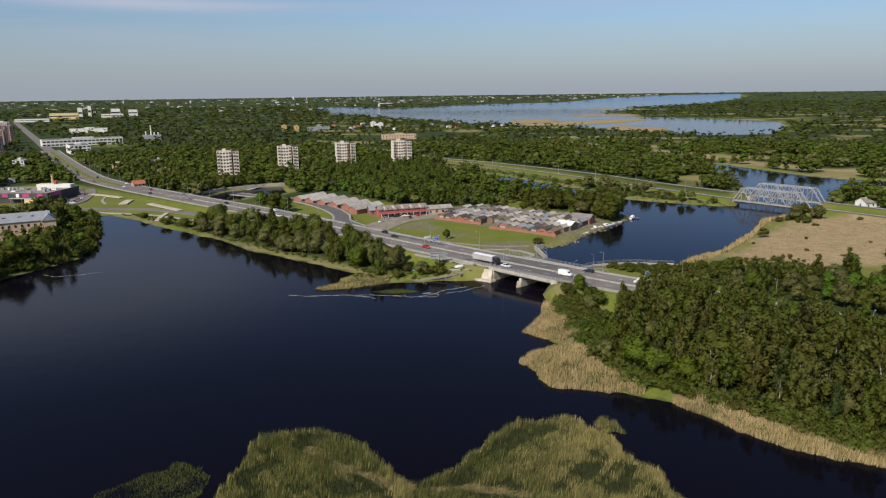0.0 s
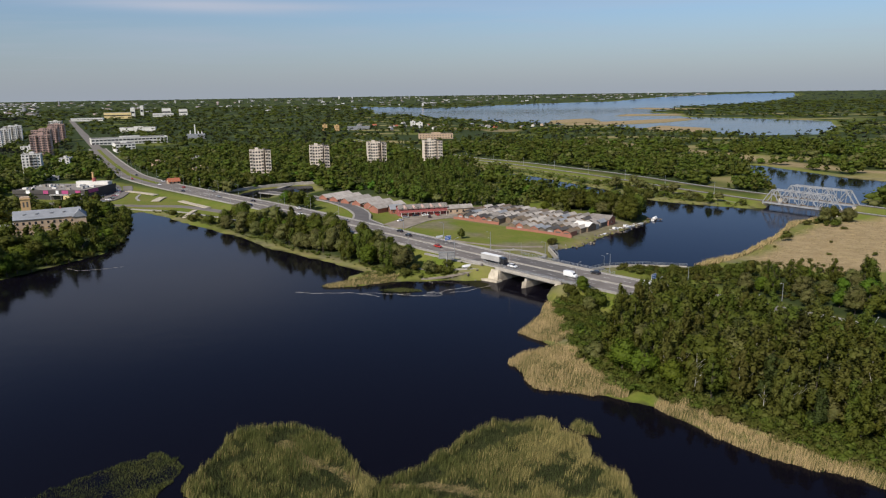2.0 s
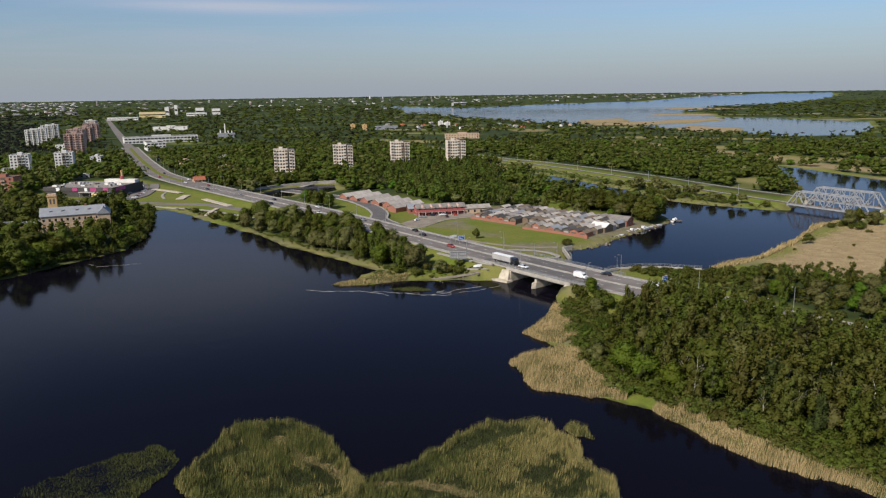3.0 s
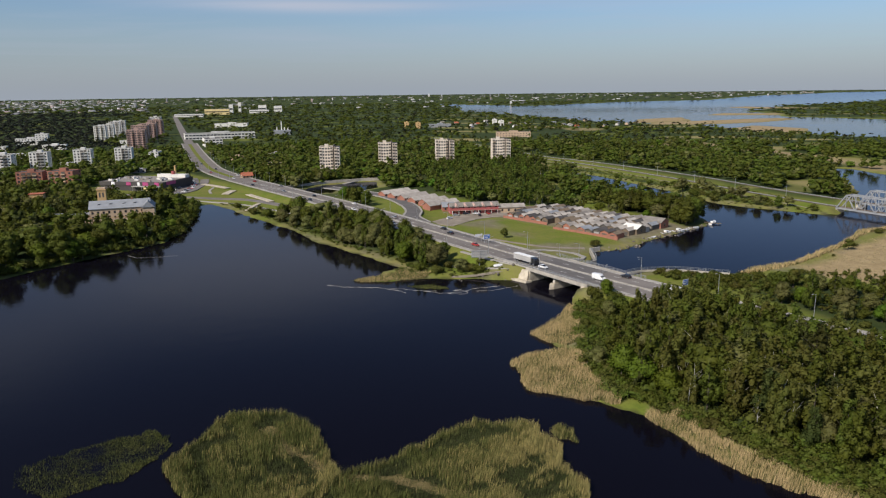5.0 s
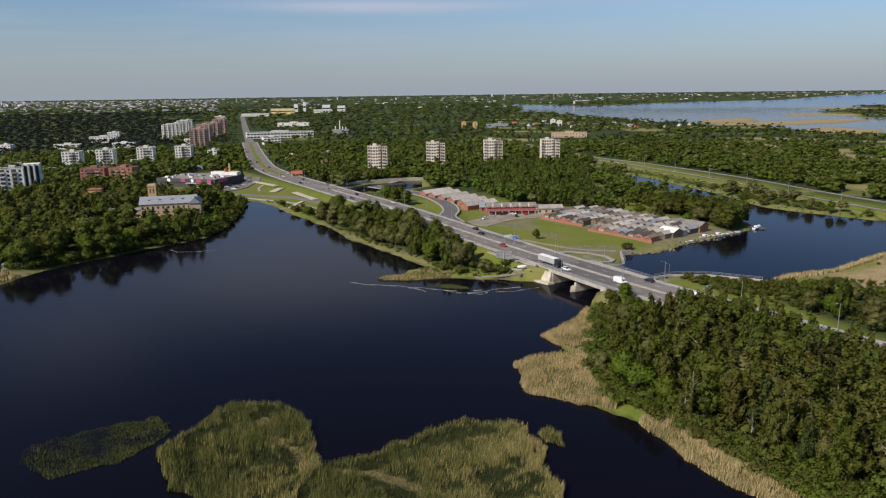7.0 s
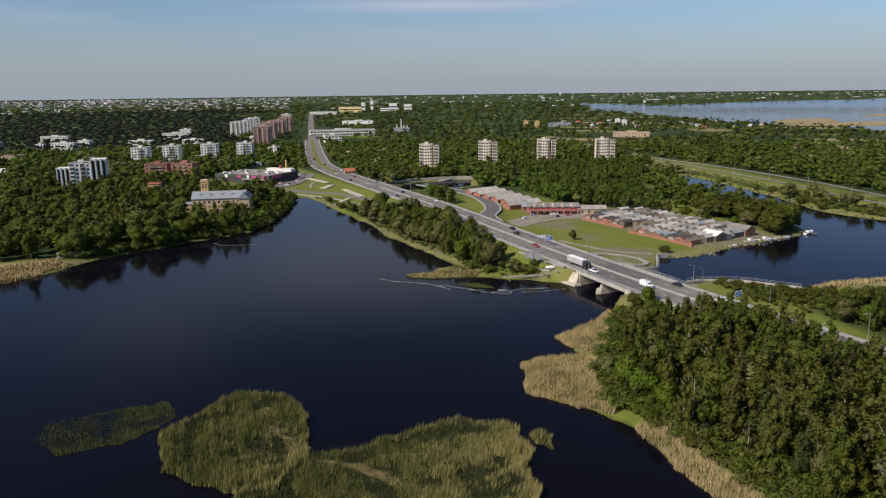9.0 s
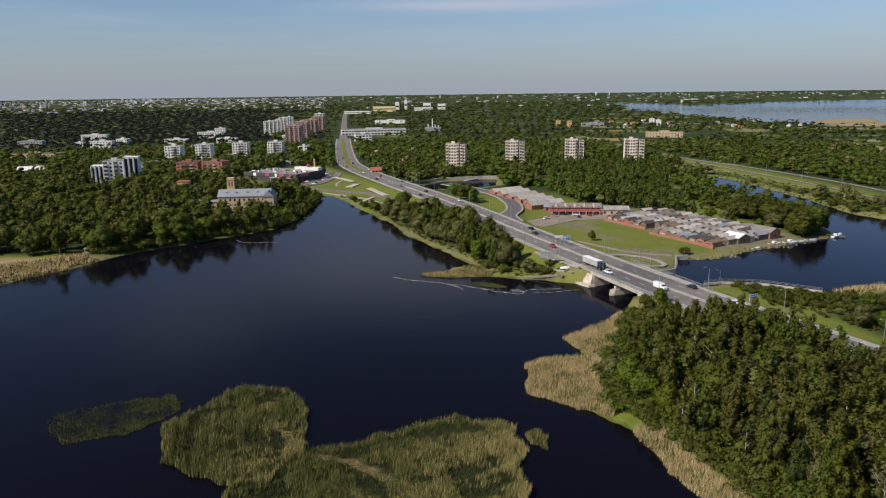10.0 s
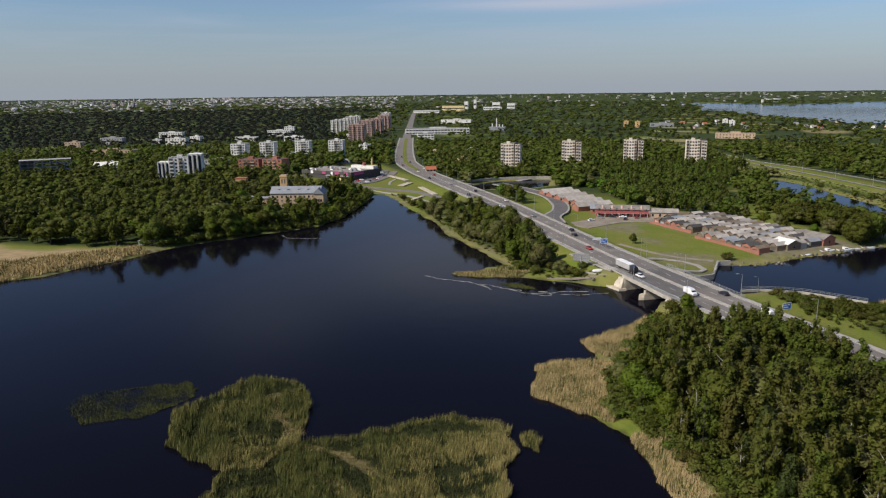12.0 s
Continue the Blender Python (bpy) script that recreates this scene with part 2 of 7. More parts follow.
def ground_mat():
    """Grass, with dry reed stubble, trodden earth and far fields by the ground's own masks."""
    m = mat("meadow", (0.115, 0.15, 0.022), 0.95, second=(0.16, 0.165, 0.038), scale=0.06, fine=1.1, bump=0.6, bump_scale=1.5, spec=0.1)
    t = m.node_tree
    hsv = [n for n in t.nodes if n.bl_idname == "ShaderNodeHueSaturation"][0]
    geo = [n for n in t.nodes if n.bl_idname == "ShaderNodeNewGeometry"][0]
    last = hsv.outputs[0]
    for scale, lo, hi, colour in ((0.035, 0.5, 0.75, (0.16, 0.14, 0.05)), (0.17, 0.54, 0.72, (0.19, 0.155, 0.065)), (0.5, 0.55, 0.75, (0.05, 0.085, 0.018))):
        n = t.nodes.new("ShaderNodeTexNoise")
        n.inputs["Scale"].default_value, n.inputs["Detail"].default_value, n.inputs["Roughness"].default_value = scale, 8, 0.62
        t.links.new(geo.outputs["Position"], n.inputs["Vector"])
        r = t.nodes.new("ShaderNodeMapRange")
        r.inputs["From Min"].default_value, r.inputs["From Max"].default_value, r.inputs["To Max"].default_value = lo, hi, 0.55
        t.links.new(n.outputs["Fac"], r.inputs["Value"])
        x = t.nodes.new("ShaderNodeMix"); x.data_type = "RGBA"
        x.inputs["B"].default_value = (*colour, 1)
        t.links.new(r.outputs[0], x.inputs["Factor"]); t.links.new(last, x.inputs["A"])
        last = x.outputs["Result"]
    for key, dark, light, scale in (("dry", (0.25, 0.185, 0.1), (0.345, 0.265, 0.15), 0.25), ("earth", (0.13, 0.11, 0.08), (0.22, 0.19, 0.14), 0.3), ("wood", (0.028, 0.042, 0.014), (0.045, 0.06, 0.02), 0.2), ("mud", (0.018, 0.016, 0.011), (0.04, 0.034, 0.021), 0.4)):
        a = t.nodes.new("ShaderNodeAttribute"); a.attribute_name = key
        n = t.nodes.new("ShaderNodeTexNoise")
        n.inputs["Scale"].default_value, n.inputs["Detail"].default_value = scale, 6
        t.links.new(geo.outputs["Position"], n.inputs["Vector"])
        r = t.nodes.new("ShaderNodeMapRange")
        r.inputs["From Min"].default_value, r.inputs["From Max"].default_value = 0.3, 0.7
        t.links.new(n.outputs["Fac"], r.inputs["Value"])
        c = t.nodes.new("ShaderNodeMix"); c.data_type = "RGBA"
        c.inputs["A"].default_value, c.inputs["B"].default_value = (*dark, 1), (*light, 1)
        t.links.new(r.outputs[0], c.inputs["Factor"])
        x = t.nodes.new("ShaderNodeMix"); x.data_type = "RGBA"
        t.links.new(a.outputs["Fac"], x.inputs["Factor"])
        t.links.new(last, x.inputs["A"]); t.links.new(c.outputs["Result"], x.inputs["B"])
        last = x.outputs["Result"]
    t.links.new(last, t.nodes["Principled BSDF"].inputs["Base Color"])
    return m


M = {}
M["ground"] = ground_mat()
M["water"] = water_mat()
M["asphalt"] = mat("asphalt", (0.15, 0.134, 0.124), 0.9, second=(0.2, 0.18, 0.165), scale=0.12, fine=3, bump=0.2, spec=0.2)
M["asphalt_dark"] = mat("asphalt_dark", (0.11, 0.102, 0.1), 0.9, second=(0.14, 0.13, 0.125), scale=0.2, fine=3, spec=0.2)
M["paving"] = mat("paving", (0.27, 0.25, 0.225), 0.9, second=(0.36, 0.34, 0.31), scale=0.3, fine=2, spec=0.2)
M["concrete"] = mat("concrete", (0.42, 0.39, 0.34), 0.9, second=(0.3, 0.275, 0.24), scale=0.35, fine=2, bump=0.3, spec=0.2)
M["stone"] = mat("pale_stone", (0.55, 0.49, 0.39), 0.9, second=(0.36, 0.31, 0.24), scale=0.5, fine=2, bump=0.5, spec=0.2)
M["gravel"] = mat("gravel", (0.2, 0.17, 0.135), 0.95, second=(0.29, 0.25, 0.205), scale=0.16, fine=2.5, spec=0.15)
M["line"] = mat("road_paint", (0.62, 0.62, 0.6), 0.8, scale=0.5)
M["steel"] = mat("grey_steel", (0.37, 0.38, 0.4), 0.55, 0.25, second=(0.28, 0.285, 0.295), scale=0.3)
M["galv"] = mat("galvanised", (0.45, 0.46, 0.47), 0.45, 0.7, scale=1.0)
M["bark"] = mat("bark", (0.09, 0.075, 0.06), 0.95, second=(0.05, 0.042, 0.035), scale=1.5)
M["birch"] = mat("birch_bark", (0.55, 0.53, 0.48), 0.9, second=(0.16, 0.15, 0.13), scale=1.2)
M["leaf_broad"] = leaf_mat("broad_leaves", (0.076, 0.095, 0.0135), (0.110, 0.125, 0.018), hue=0.02)
M["leaf_bright"] = leaf_mat("fresh_leaves", (0.118, 0.162, 0.0151), (0.092, 0.132, 0.0126))
M["leaf_birch"] = leaf_mat("birch_leaves", (0.098, 0.106, 0.019), (0.124, 0.122, 0.027), hue=0.02)
M["leaf_willow"] = leaf_mat("willow_leaves", (0.130, 0.138, 0.040), (0.168, 0.162, 0.058), hue=0.012)
M["leaf_dark"] = leaf_mat("dark_leaves", (0.050, 0.061, 0.015), (0.069, 0.078, 0.018))
M["leaf_rust"] = leaf_mat("rusty_leaves", (0.11, 0.095, 0.02), (0.085, 0.1, 0.018))
M["pine"] = leaf_mat("pine_wood", (0.018, 0.02, 0.014), (0.023, 0.025, 0.017), spread=0.0, island=0.12, scale=0.02)
# distance haze put into the leaf colour: greyer and bluer than the near leaves
M["haze_leaf"] = leaf_mat("hazed_woods", (0.05, 0.064, 0.05), (0.062, 0.076, 0.06), scale=0.01)
# town walls muted towards the haze colour, since no air haze is rendered
M["haze_pale"] = mat("hazed_pale_walls", (0.5, 0.5, 0.51), 0.9, second=(0.27, 0.27, 0.28), scale=0.02, island=0.3)
M["haze_grey"] = mat("hazed_grey_walls", (0.2, 0.205, 0.215), 0.9, second=(0.15, 0.155, 0.165), scale=0.02, island=0.3)
M["haze_rose"] = mat("hazed_rose_walls", (0.3, 0.24, 0.23), 0.9, scale=0.02, island=0.2)
M["reed_tan"] = mat("dry_reeds", (0.38, 0.285, 0.145), 0.9, second=(0.28, 0.215, 0.1), scale=0.3, island=0.3, spec=0.1)
M["reed_green"] = mat("green_reeds", (0.046, 0.056, 0.016), 0.9, second=(0.086, 0.09, 0.028), scale=0.22, island=0.45, spec=0.1)
M["reed_straw"] = mat("straw_reeds", (0.25, 0.205, 0.082), 0.9, second=(0.15, 0.137, 0.05), scale=0.3, island=0.35, spec=0.1)
M["reed_young"] = mat("young_reeds", (0.026, 0.034, 0.012), 0.9, second=(0.045, 0.052, 0.02), scale=0.22, island=0.4, spec=0.1)
M["white"] = mat("white_wall", (0.74, 0.72, 0.68), 0.8, second=(0.62, 0.6, 0.56), scale=0.15, fine=1.0)
M["panel"] = mat("panel_wall", (0.72, 0.63, 0.53), 0.85, second=(0.62, 0.54, 0.45), scale=0.15, fine=1.0)
M["grey"] = mat("grey_wall", (0.36, 0.35, 0.34), 0.85, scale=0.2, fine=1.0)
M["brick"] = mat("red_brick", (0.34, 0.14, 0.095), 0.88, second=(0.27, 0.12, 0.085), scale=0.3, fine=3)
M["pink"] = mat("rose_wall", (0.46, 0.31, 0.265), 0.85, second=(0.4, 0.27, 0.235), scale=0.1, fine=1)
M["ochre"] = mat("ochre_brick", (0.56, 0.37, 0.17), 0.88, second=(0.47, 0.31, 0.15), scale=0.4, fine=3)
M["beige"] = mat("beige_wall", (0.52, 0.38, 0.26), 0.88, second=(0.42, 0.31, 0.22), scale=0.4, fine=3)
M["yellow"] = mat("pale_yellow_wall", (0.75, 0.6, 0.3), 0.85, scale=0.1)
M["glass"] = mat("window_glass", (0.03, 0.035, 0.045), 0.12, scale=0.3, spec=0.7)
# dark tone for painted shade in balconies and stair gaps, and for dark shed boards
M["shade"] = mat("dark_shade_and_boards", (0.1, 0.09, 0.08), 0.8, scale=0.3)
M["slate"] = mat("asbestos_roof", (0.3, 0.27, 0.24), 0.88, second=(0.19, 0.17, 0.15), scale=0.35, fine=2, spread=0.25, bump=0.3)
M["fibre"] = mat("fibre_cement_roof", (0.44, 0.4, 0.36), 0.9, second=(0.33, 0.295, 0.26), scale=0.4, fine=2.5, spread=0.22, bump=0.3)
M["zinc"] = mat("pale_metal_roof", (0.27, 0.285, 0.31), 0.8, 0.0, second=(0.21, 0.22, 0.24), scale=0.3)
M["tar"] = mat("tar_roof", (0.055, 0.05, 0.05), 0.95, second=(0.085, 0.078, 0.075), scale=0.1)
M["tile"] = mat("red_tiles", (0.4, 0.13, 0.07), 0.85, scale=0.5)
M["crimson"] = mat("crimson_wall", (0.38, 0.1, 0.095), 0.8, second=(0.3, 0.085, 0.08), scale=0.4)
M["magenta"] = mat("magenta_sign", (0.42, 0.07, 0.2), 0.6, scale=0.4)
M["signblue"] = mat("sign_blue", (0.02, 0.13, 0.5), 0.4, scale=1)
M["signwhite"] = mat("sign_white", (0.85, 0.85, 0.85), 0.5, scale=1)
M["rubber"] = mat("rubber", (0.02, 0.02, 0.02), 0.9, scale=2)
M["paint_white"] = mat("white_car_paint", (0.8, 0.8, 0.8), 0.3, scale=1, coat=0.5)
M["paint_dark"] = mat("dark_car_paint", (0.02, 0.022, 0.028), 0.25, scale=1, coat=0.5)
M["paint_red"] = mat("red_car_paint", (0.4, 0.03, 0.02), 0.3, scale=1, coat=0.5)
M["paint_grey"] = mat("silver_car_paint", (0.4, 0.41, 0.42), 0.3, 0.4, scale=1, coat=0.5)
M["timber"] = mat("weathered_wood", (0.2, 0.15, 0.105), 0.9, second=(0.13, 0.1, 0.07), scale=0.6, fine=4)
M["rock"] = mat("grey_rock", (0.2, 0.175, 0.145), 0.95, second=(0.12, 0.105, 0.085), scale=1.2, spread=0.4, bump=0.5)
M["ballast"] = mat("ballast", (0.085, 0.072, 0.048), 0.95, second=(0.12, 0.1, 0.068), scale=0.6, fine=4)


# ---- plan ----
HUB = (45.0, 5.0)        # middle of the flight
EYE_H = 75.0
NEAR_R, FAR_R = 3000.0, 15500.0


def bowl(x, y, z=0.0):
    """Past three kilometres distance is drawn in, and lifted so that it keeps its place below the horizon."""
    dx, dy = np.asarray(x, float) - HUB[0], np.asarray(y, float) - HUB[1]
    r = np.maximum(np.hypot(dx, dy), 1e-6)
    far = r > NEAR_R
    s = np.where(far, NEAR_R + 1800.0 * (1 - NEAR_R / r), r)
    k = s / r
    return HUB[0] + dx * k, HUB[1] + dy * k, np.where(far, EYE_H * (1 - k), 0.0) + np.asarray(z, float) * k


RIVER_WEST = [(-420, -3000), (-300, -500), (-240, 0), (-220, 120), (-212, 160), (-204, 182), (-201, 222), (-203, 240), (-190, 282), (-180, 308), (-176, 326), (-182, 354), (-200, 394), (-222, 440),
              (-220, 447), (-205, 436), (-160, 396), (-122, 363), (-97, 336), (-80, 323), (-63, 310), (-50, 298), (-41, 290), (-47, 283), (-44, 273), (-54, 265), (-40, 266), (-27, 274), (-13, 276),
              (6, 279), (18, 281), (34, 296), (43, 309), (40, 333), (46, 337), (58, 344), (68, 362)]
RIVER_NORTH = [(80, 378), (92, 394), (106, 412), (107, 425), (101, 452), (86, 490), (72, 520), (55, 540), (40, 575), (28, 614), (24, 655), (31, 660), (48, 638), (72, 596), (96, 552), (122, 492), (141, 477),
               (177, 455), (187, 463), (203, 488), (214, 505), (226, 545), (238, 590), (250, 672), (257, 716), (262, 724), (276, 720), (292, 668), (308, 614), (333, 584), (420, 540), (560, 480), (1500, 250)]
RIVER_EAST = [(1500, 120), (560, 400), (400, 455), (320, 500), (280, 505), (244, 462), (224, 432), (206, 418), (180, 404), (166, 379), (146, 350), (127, 325), (104, 304), (95, 300), (76, 303), (62, 299), (56, 294),
              (42, 262), (37, 254), (34, 243), (33, 236), (24, 214), (33, 202), (20, 188), (25, 172), (45, 166), (54, 161), (62, 150), (72, 139), (87, 130), (115, 108), (150, 50), (190, -60), (300, -500), (500, -3000)]
LAKE = [(-900, 4300), (-560, 3300), (-508, 3131), (-439, 2638), (-302, 2450), (-162, 2140), (-74, 2030), (72, 1702), (240, 1573), (298, 1437), (352, 1340), (424, 1185), (531, 1196), (662, 1420), (763, 1667), (668, 1878),
        (527, 2011), (560, 2200), (520, 2500), (690, 2767), (729, 3017), (1500, 4100), (2600, 6500), (4400, 11100), (3200, 10200), (1656, 7400), (775, 4862), (185, 4384), (-268, 3553)]
SANDBARS = [[(140, 1700), (160, 1850), (262, 1930), (262, 1790)], [(182, 1600), (300, 1640), (400, 1700), (490, 1800), (470, 1850), (330, 1770), (200, 1690)], [(290, 1395), (357, 1493), (420, 1409), (372, 1298)],
            [(371, 2150), (420, 2240), (560, 2230), (540, 2150)], [(560, 2900), (700, 2700), (800, 2750), (640, 2980)]]
SANDBARS = [[(sum(p[0] for p in bar) / len(bar) * -0.2 + x * 1.2, sum(p[1] for p in bar) / len(bar) * -0.5 + y * 1.5) for x, y in bar] for bar in SANDBARS]
ISLETS = {"west": [(-75, 114), (-66, 125), (-57, 133), (-51, 132), (-48, 126), (-50, 113), (-60, 104.5), (-70, 107)],
          "left": [(-8.7, 122), (-14, 131), (-19, 138.5), (-29, 146.5), (-37, 146), (-43, 143), (-43.5, 131), (-45, 119), (-33, 107.5), (-22, 106.5), (-14, 106), (-8, 110)],
          "right": [(-9, 121.5), (-1, 127.5), (4, 135.5), (9, 143), (15, 150.5), (23, 151), (30, 152), (29.5, 146), (35, 142.5), (36, 134), (41, 125), (42.5, 117), (46, 95), (-8, 95), (-14, 105)],
          "small": [(32, 149.5), (34.5, 152.3), (38, 150), (38.3, 145), (34.3, 145.5)],
          "drift": [(-31, 262), (-22, 265), (-14, 263), (-12, 260), (-22, 259)]}
MARSH = [(150, 1075, 0), (167, 1038, 0), (208, 927, 0), (243, 894, 0), (281, 780, 0), (303, 715, 0), (330, 655, 0), (390, 610, 0), (520, 540, 0)]     # reedy meadow along the backwater
RIVER = RIVER_WEST + RIVER_NORTH + RIVER_EAST


def distance(poly, x, y):
    """Signed distance to a closed outline, negative inside."""
    x, y = np.asarray(x, float), np.asarray(y, float)
    best = np.full(x.shape, 1e18)
    inside = np.zeros(x.shape, bool)
    for (ax, ay), (bx, by) in zip(poly, poly[1:] + poly[:1]):
        ex, ey = bx - ax, by - ay
        u = np.clip(((x - ax) * ex + (y - ay) * ey) / (ex * ex + ey * ey + 1e-12), 0, 1)
        best = np.minimum(best, (x - ax - u * ex) ** 2 + (y - ay - u * ey) ** 2)
        if ay != by:
            inside ^= ((ay > y) != (by > y)) & (x < (bx - ax) * (y - ay) / (by - ay) + ax)
    return np.where(inside, -1, 1) * np.sqrt(best)


def to_line(line, x, y):
    """Distance to an open line and the height it has there (points x, y, z)."""
    x, y = np.asarray(x, float), np.asarray(y, float)
    best, height = np.full(x.shape, 1e18), np.zeros(x.shape)
    for (ax, ay, az), (bx, by, bz) in zip(line, line[1:]):
        ex, ey = bx - ax, by - ay
        u = np.clip(((x - ax) * ex + (y - ay) * ey) / (ex * ex + ey * ey), 0, 1)
        d = (x - ax - u * ex) ** 2 + (y - ay - u * ey) ** 2
        height = np.where(d < best, az + u * (bz - az), height)
        best = np.minimum(best, d)
    return np.sqrt(best), height


def wobble(x, y, size, seed=0.0):
    """Cheap smooth noise, about -1 to 1, with features of that size."""
    a, b = np.asarray(x, float) / size * 2.3 + seed * 7.1, np.asarray(y, float) / size * 2.3 - seed * 3.7
    s = np.sin(a + 1.7 * np.sin(b * 0.63 + seed)) + np.sin(b * 1.13 - 1.3 * np.sin(a * 0.71)) + 0.6 * np.sin(2.1 * a + 1.9 * b + seed) + 0.6 * np.sin(1.7 * b - 2.3 * a)
    return s / 2.4


def smooth_line(points, step=6.0):
    """A Catmull-Rom line through the points, sampled about every step."""
    pts = [np.array(p, float) for p in points]
    pts = [2 * pts[0] - pts[1]] + pts + [2 * pts[-1] - pts[-2]]
    out = []
    for p0, p1, p2, p3 in zip(pts, pts[1:], pts[2:], pts[3:]):
        n = max(1, int(np.linalg.norm(p2 - p1) / step))
        for i in range(n):
            u = i / n
            out.append(0.5 * (2 * p1 + (p2 - p0) * u + (2 * p0 - 5 * p1 + 4 * p2 - p3) * u * u + (3 * p1 - p0 - 3 * p2 + p3) * u ** 3))
    out.append(pts[-2])
    return [tuple(p) for p in out]


ROAD = smooth_line([(520, -110, 3), (300, 55, 4), (185, 148, 4.6), (97, 223, 5.1), (35.8, 275.4, 5.3), (-36, 345, 5.2), (-106, 417, 4.8), (-190, 496, 4.2), (-258, 560, 3.8), (-312, 618, 3.5), (-352, 672, 3.5), (-432, 790, 3.5), (-547, 965, 4), (-861, 1450, 4), (-1344, 2200, 4)], 8.0)
SLIP = smooth_line([(-50, 372, 5.0), (-61, 393, 4.3), (-66, 418, 3.6), (-78, 446, 3.2), (-100, 478, 3.0), (-128, 500, 3.0), (-160, 520, 3.0)], 4.0)
RAIL = smooth_line([(-220, 1120, 3.0), (-60, 850, 3.0), (-20, 782, 3.0), (36, 712, 3.0), (104, 610, 3.2), (148, 530, 3.4), (188.7, 466.7, 3.6), (218.2, 428.7, 3.6), (250, 388, 3.4), (330, 290, 3), (520, 70, 3)], 8.0)
RAIL_2 = smooth_line([(-208, 1126, 3.0), (-48, 858, 3.0), (-6, 790, 3.0), (54, 724, 3.0), (126, 624, 3.2), (168, 548, 3.4), (208.4, 487.0, 3.6), (237.9, 449.0, 3.6), (268, 408, 3.4), (345, 308, 3), (535, 82, 3)], 8.0)
FOREST_R = [(58, 226), (52, 216), (48, 206), (48, 192), (45, 182), (50, 176), (60, 166), (68, 158), (82, 148), (97, 139), (135, 116), (200, 85), (330, -10), (300, 40), (178, 138), (92, 208), (76, 222), (68, 232)]
FOREST_E = [(112, 284), (128, 288), (150, 272), (170, 258), (205, 225), (300, 150), (290, 90), (206, 150), (130, 218), (108, 248), (96, 266)]
FOREST_L = [(-209, 236), (-191, 281), (-181, 309), (-178, 328), (-184, 356), (-202, 396), (-226, 438), (-262, 452), (-262, 420), (-300, 440), (-420, 440), (-520, 480), (-700, 430), (-620, 170), (-330, 190), (-262, 208), (-232, 224)]
STRIP = [(-148, 392), (-110, 356), (-76, 325), (-46, 304), (-24, 284), (-16, 291), (-36, 322), (-74, 360), (-140, 412)]
ISLAND_WOOD = [(-118, 640), (-66, 500), (-34, 464), (0, 456), (20, 456), (30, 447), (32, 462), (24, 488), (13, 520), (3, 556), (-3, 620), (4, 668), (-30, 714)]
TIP_WOOD = [(50, 452), (66, 440), (82, 418), (92, 402), (103, 411), (105, 424), (96, 440), (78, 456), (58, 468), (48, 464)]
RAIL_BANK = [(5, 700), (31, 660), (48, 638), (72, 596), (96, 552), (122, 492), (141, 477), (177, 455), (196, 470), (160, 540), (114, 616), (44, 718), (-10, 782)]
SHED_YARD = [(-12, 410), (20, 388), (54, 358), (66, 366), (84, 388), (92, 402), (60, 430), (20, 452), (-30, 456), (-52, 440), (-46, 420)]
DRY_FIELD = [(128, 318), (150, 345), (176, 380), (205, 408), (236, 405), (258, 372), (262, 330), (222, 305), (192, 296), (158, 286), (134, 296)]
WEST_REEDS = [(-206, 182), (-202, 215), (-204, 231), (-219, 230), (-245, 205), (-300, 190), (-300, 120), (-224, 130)]
MEADOW = [(-38, 378), (-8, 414), (20, 396), (50, 350), (40, 336), (38, 318), (20, 312), (-10, 338)]


CANAL = [(-186, 515), (-164, 503), (-138, 518), (-128, 545), (-140, 580), (-153, 574), (-176, 552)]
JUNCTION = [(-345, 610), (-291, 566), (-230, 512), (-182, 470), (-128, 416), (-133, 398), (-165, 405), (-195, 425), (-222, 445), (-245, 453), (-278, 455), (-330, 462), (-352, 490), (-362, 560)]


def marshy(x, y):
    """How far open reedy ground breaks up the woods north of the river, 0 to 1."""
    turn = np.degrees(np.arctan2(-(x - HUB[0]), y - HUB[1]))
    r = np.hypot(x - HUB[0], y - HUB[1])
    return np.clip((wobble(x * 0.45, y * 1.3, 95, 21) - 0.42) * 4, 0, 1) * (turn < 13) * (r > 560) * (r < 2300)


def water_gap(x, y):
    """Metres from the nearest water's edge, negative in the water."""
    d = np.minimum(np.minimum(distance(RIVER, x, y), distance(LAKE, x, y)), distance(CANAL, x, y))
    for bar in SANDBARS:
        d = np.maximum(d, -distance(bar, x, y))
    d = d + 0.9 * wobble(x, y, 13, 1) + 0.5 * wobble(x, y, 4.5, 2)
    for name, outline in ISLETS.items():
        if name == "west":
            continue
        d = np.maximum(d, -distance(outline, x, y) - 0.5 + 0.6 * wobble(x, y, 6, 3))
    return d


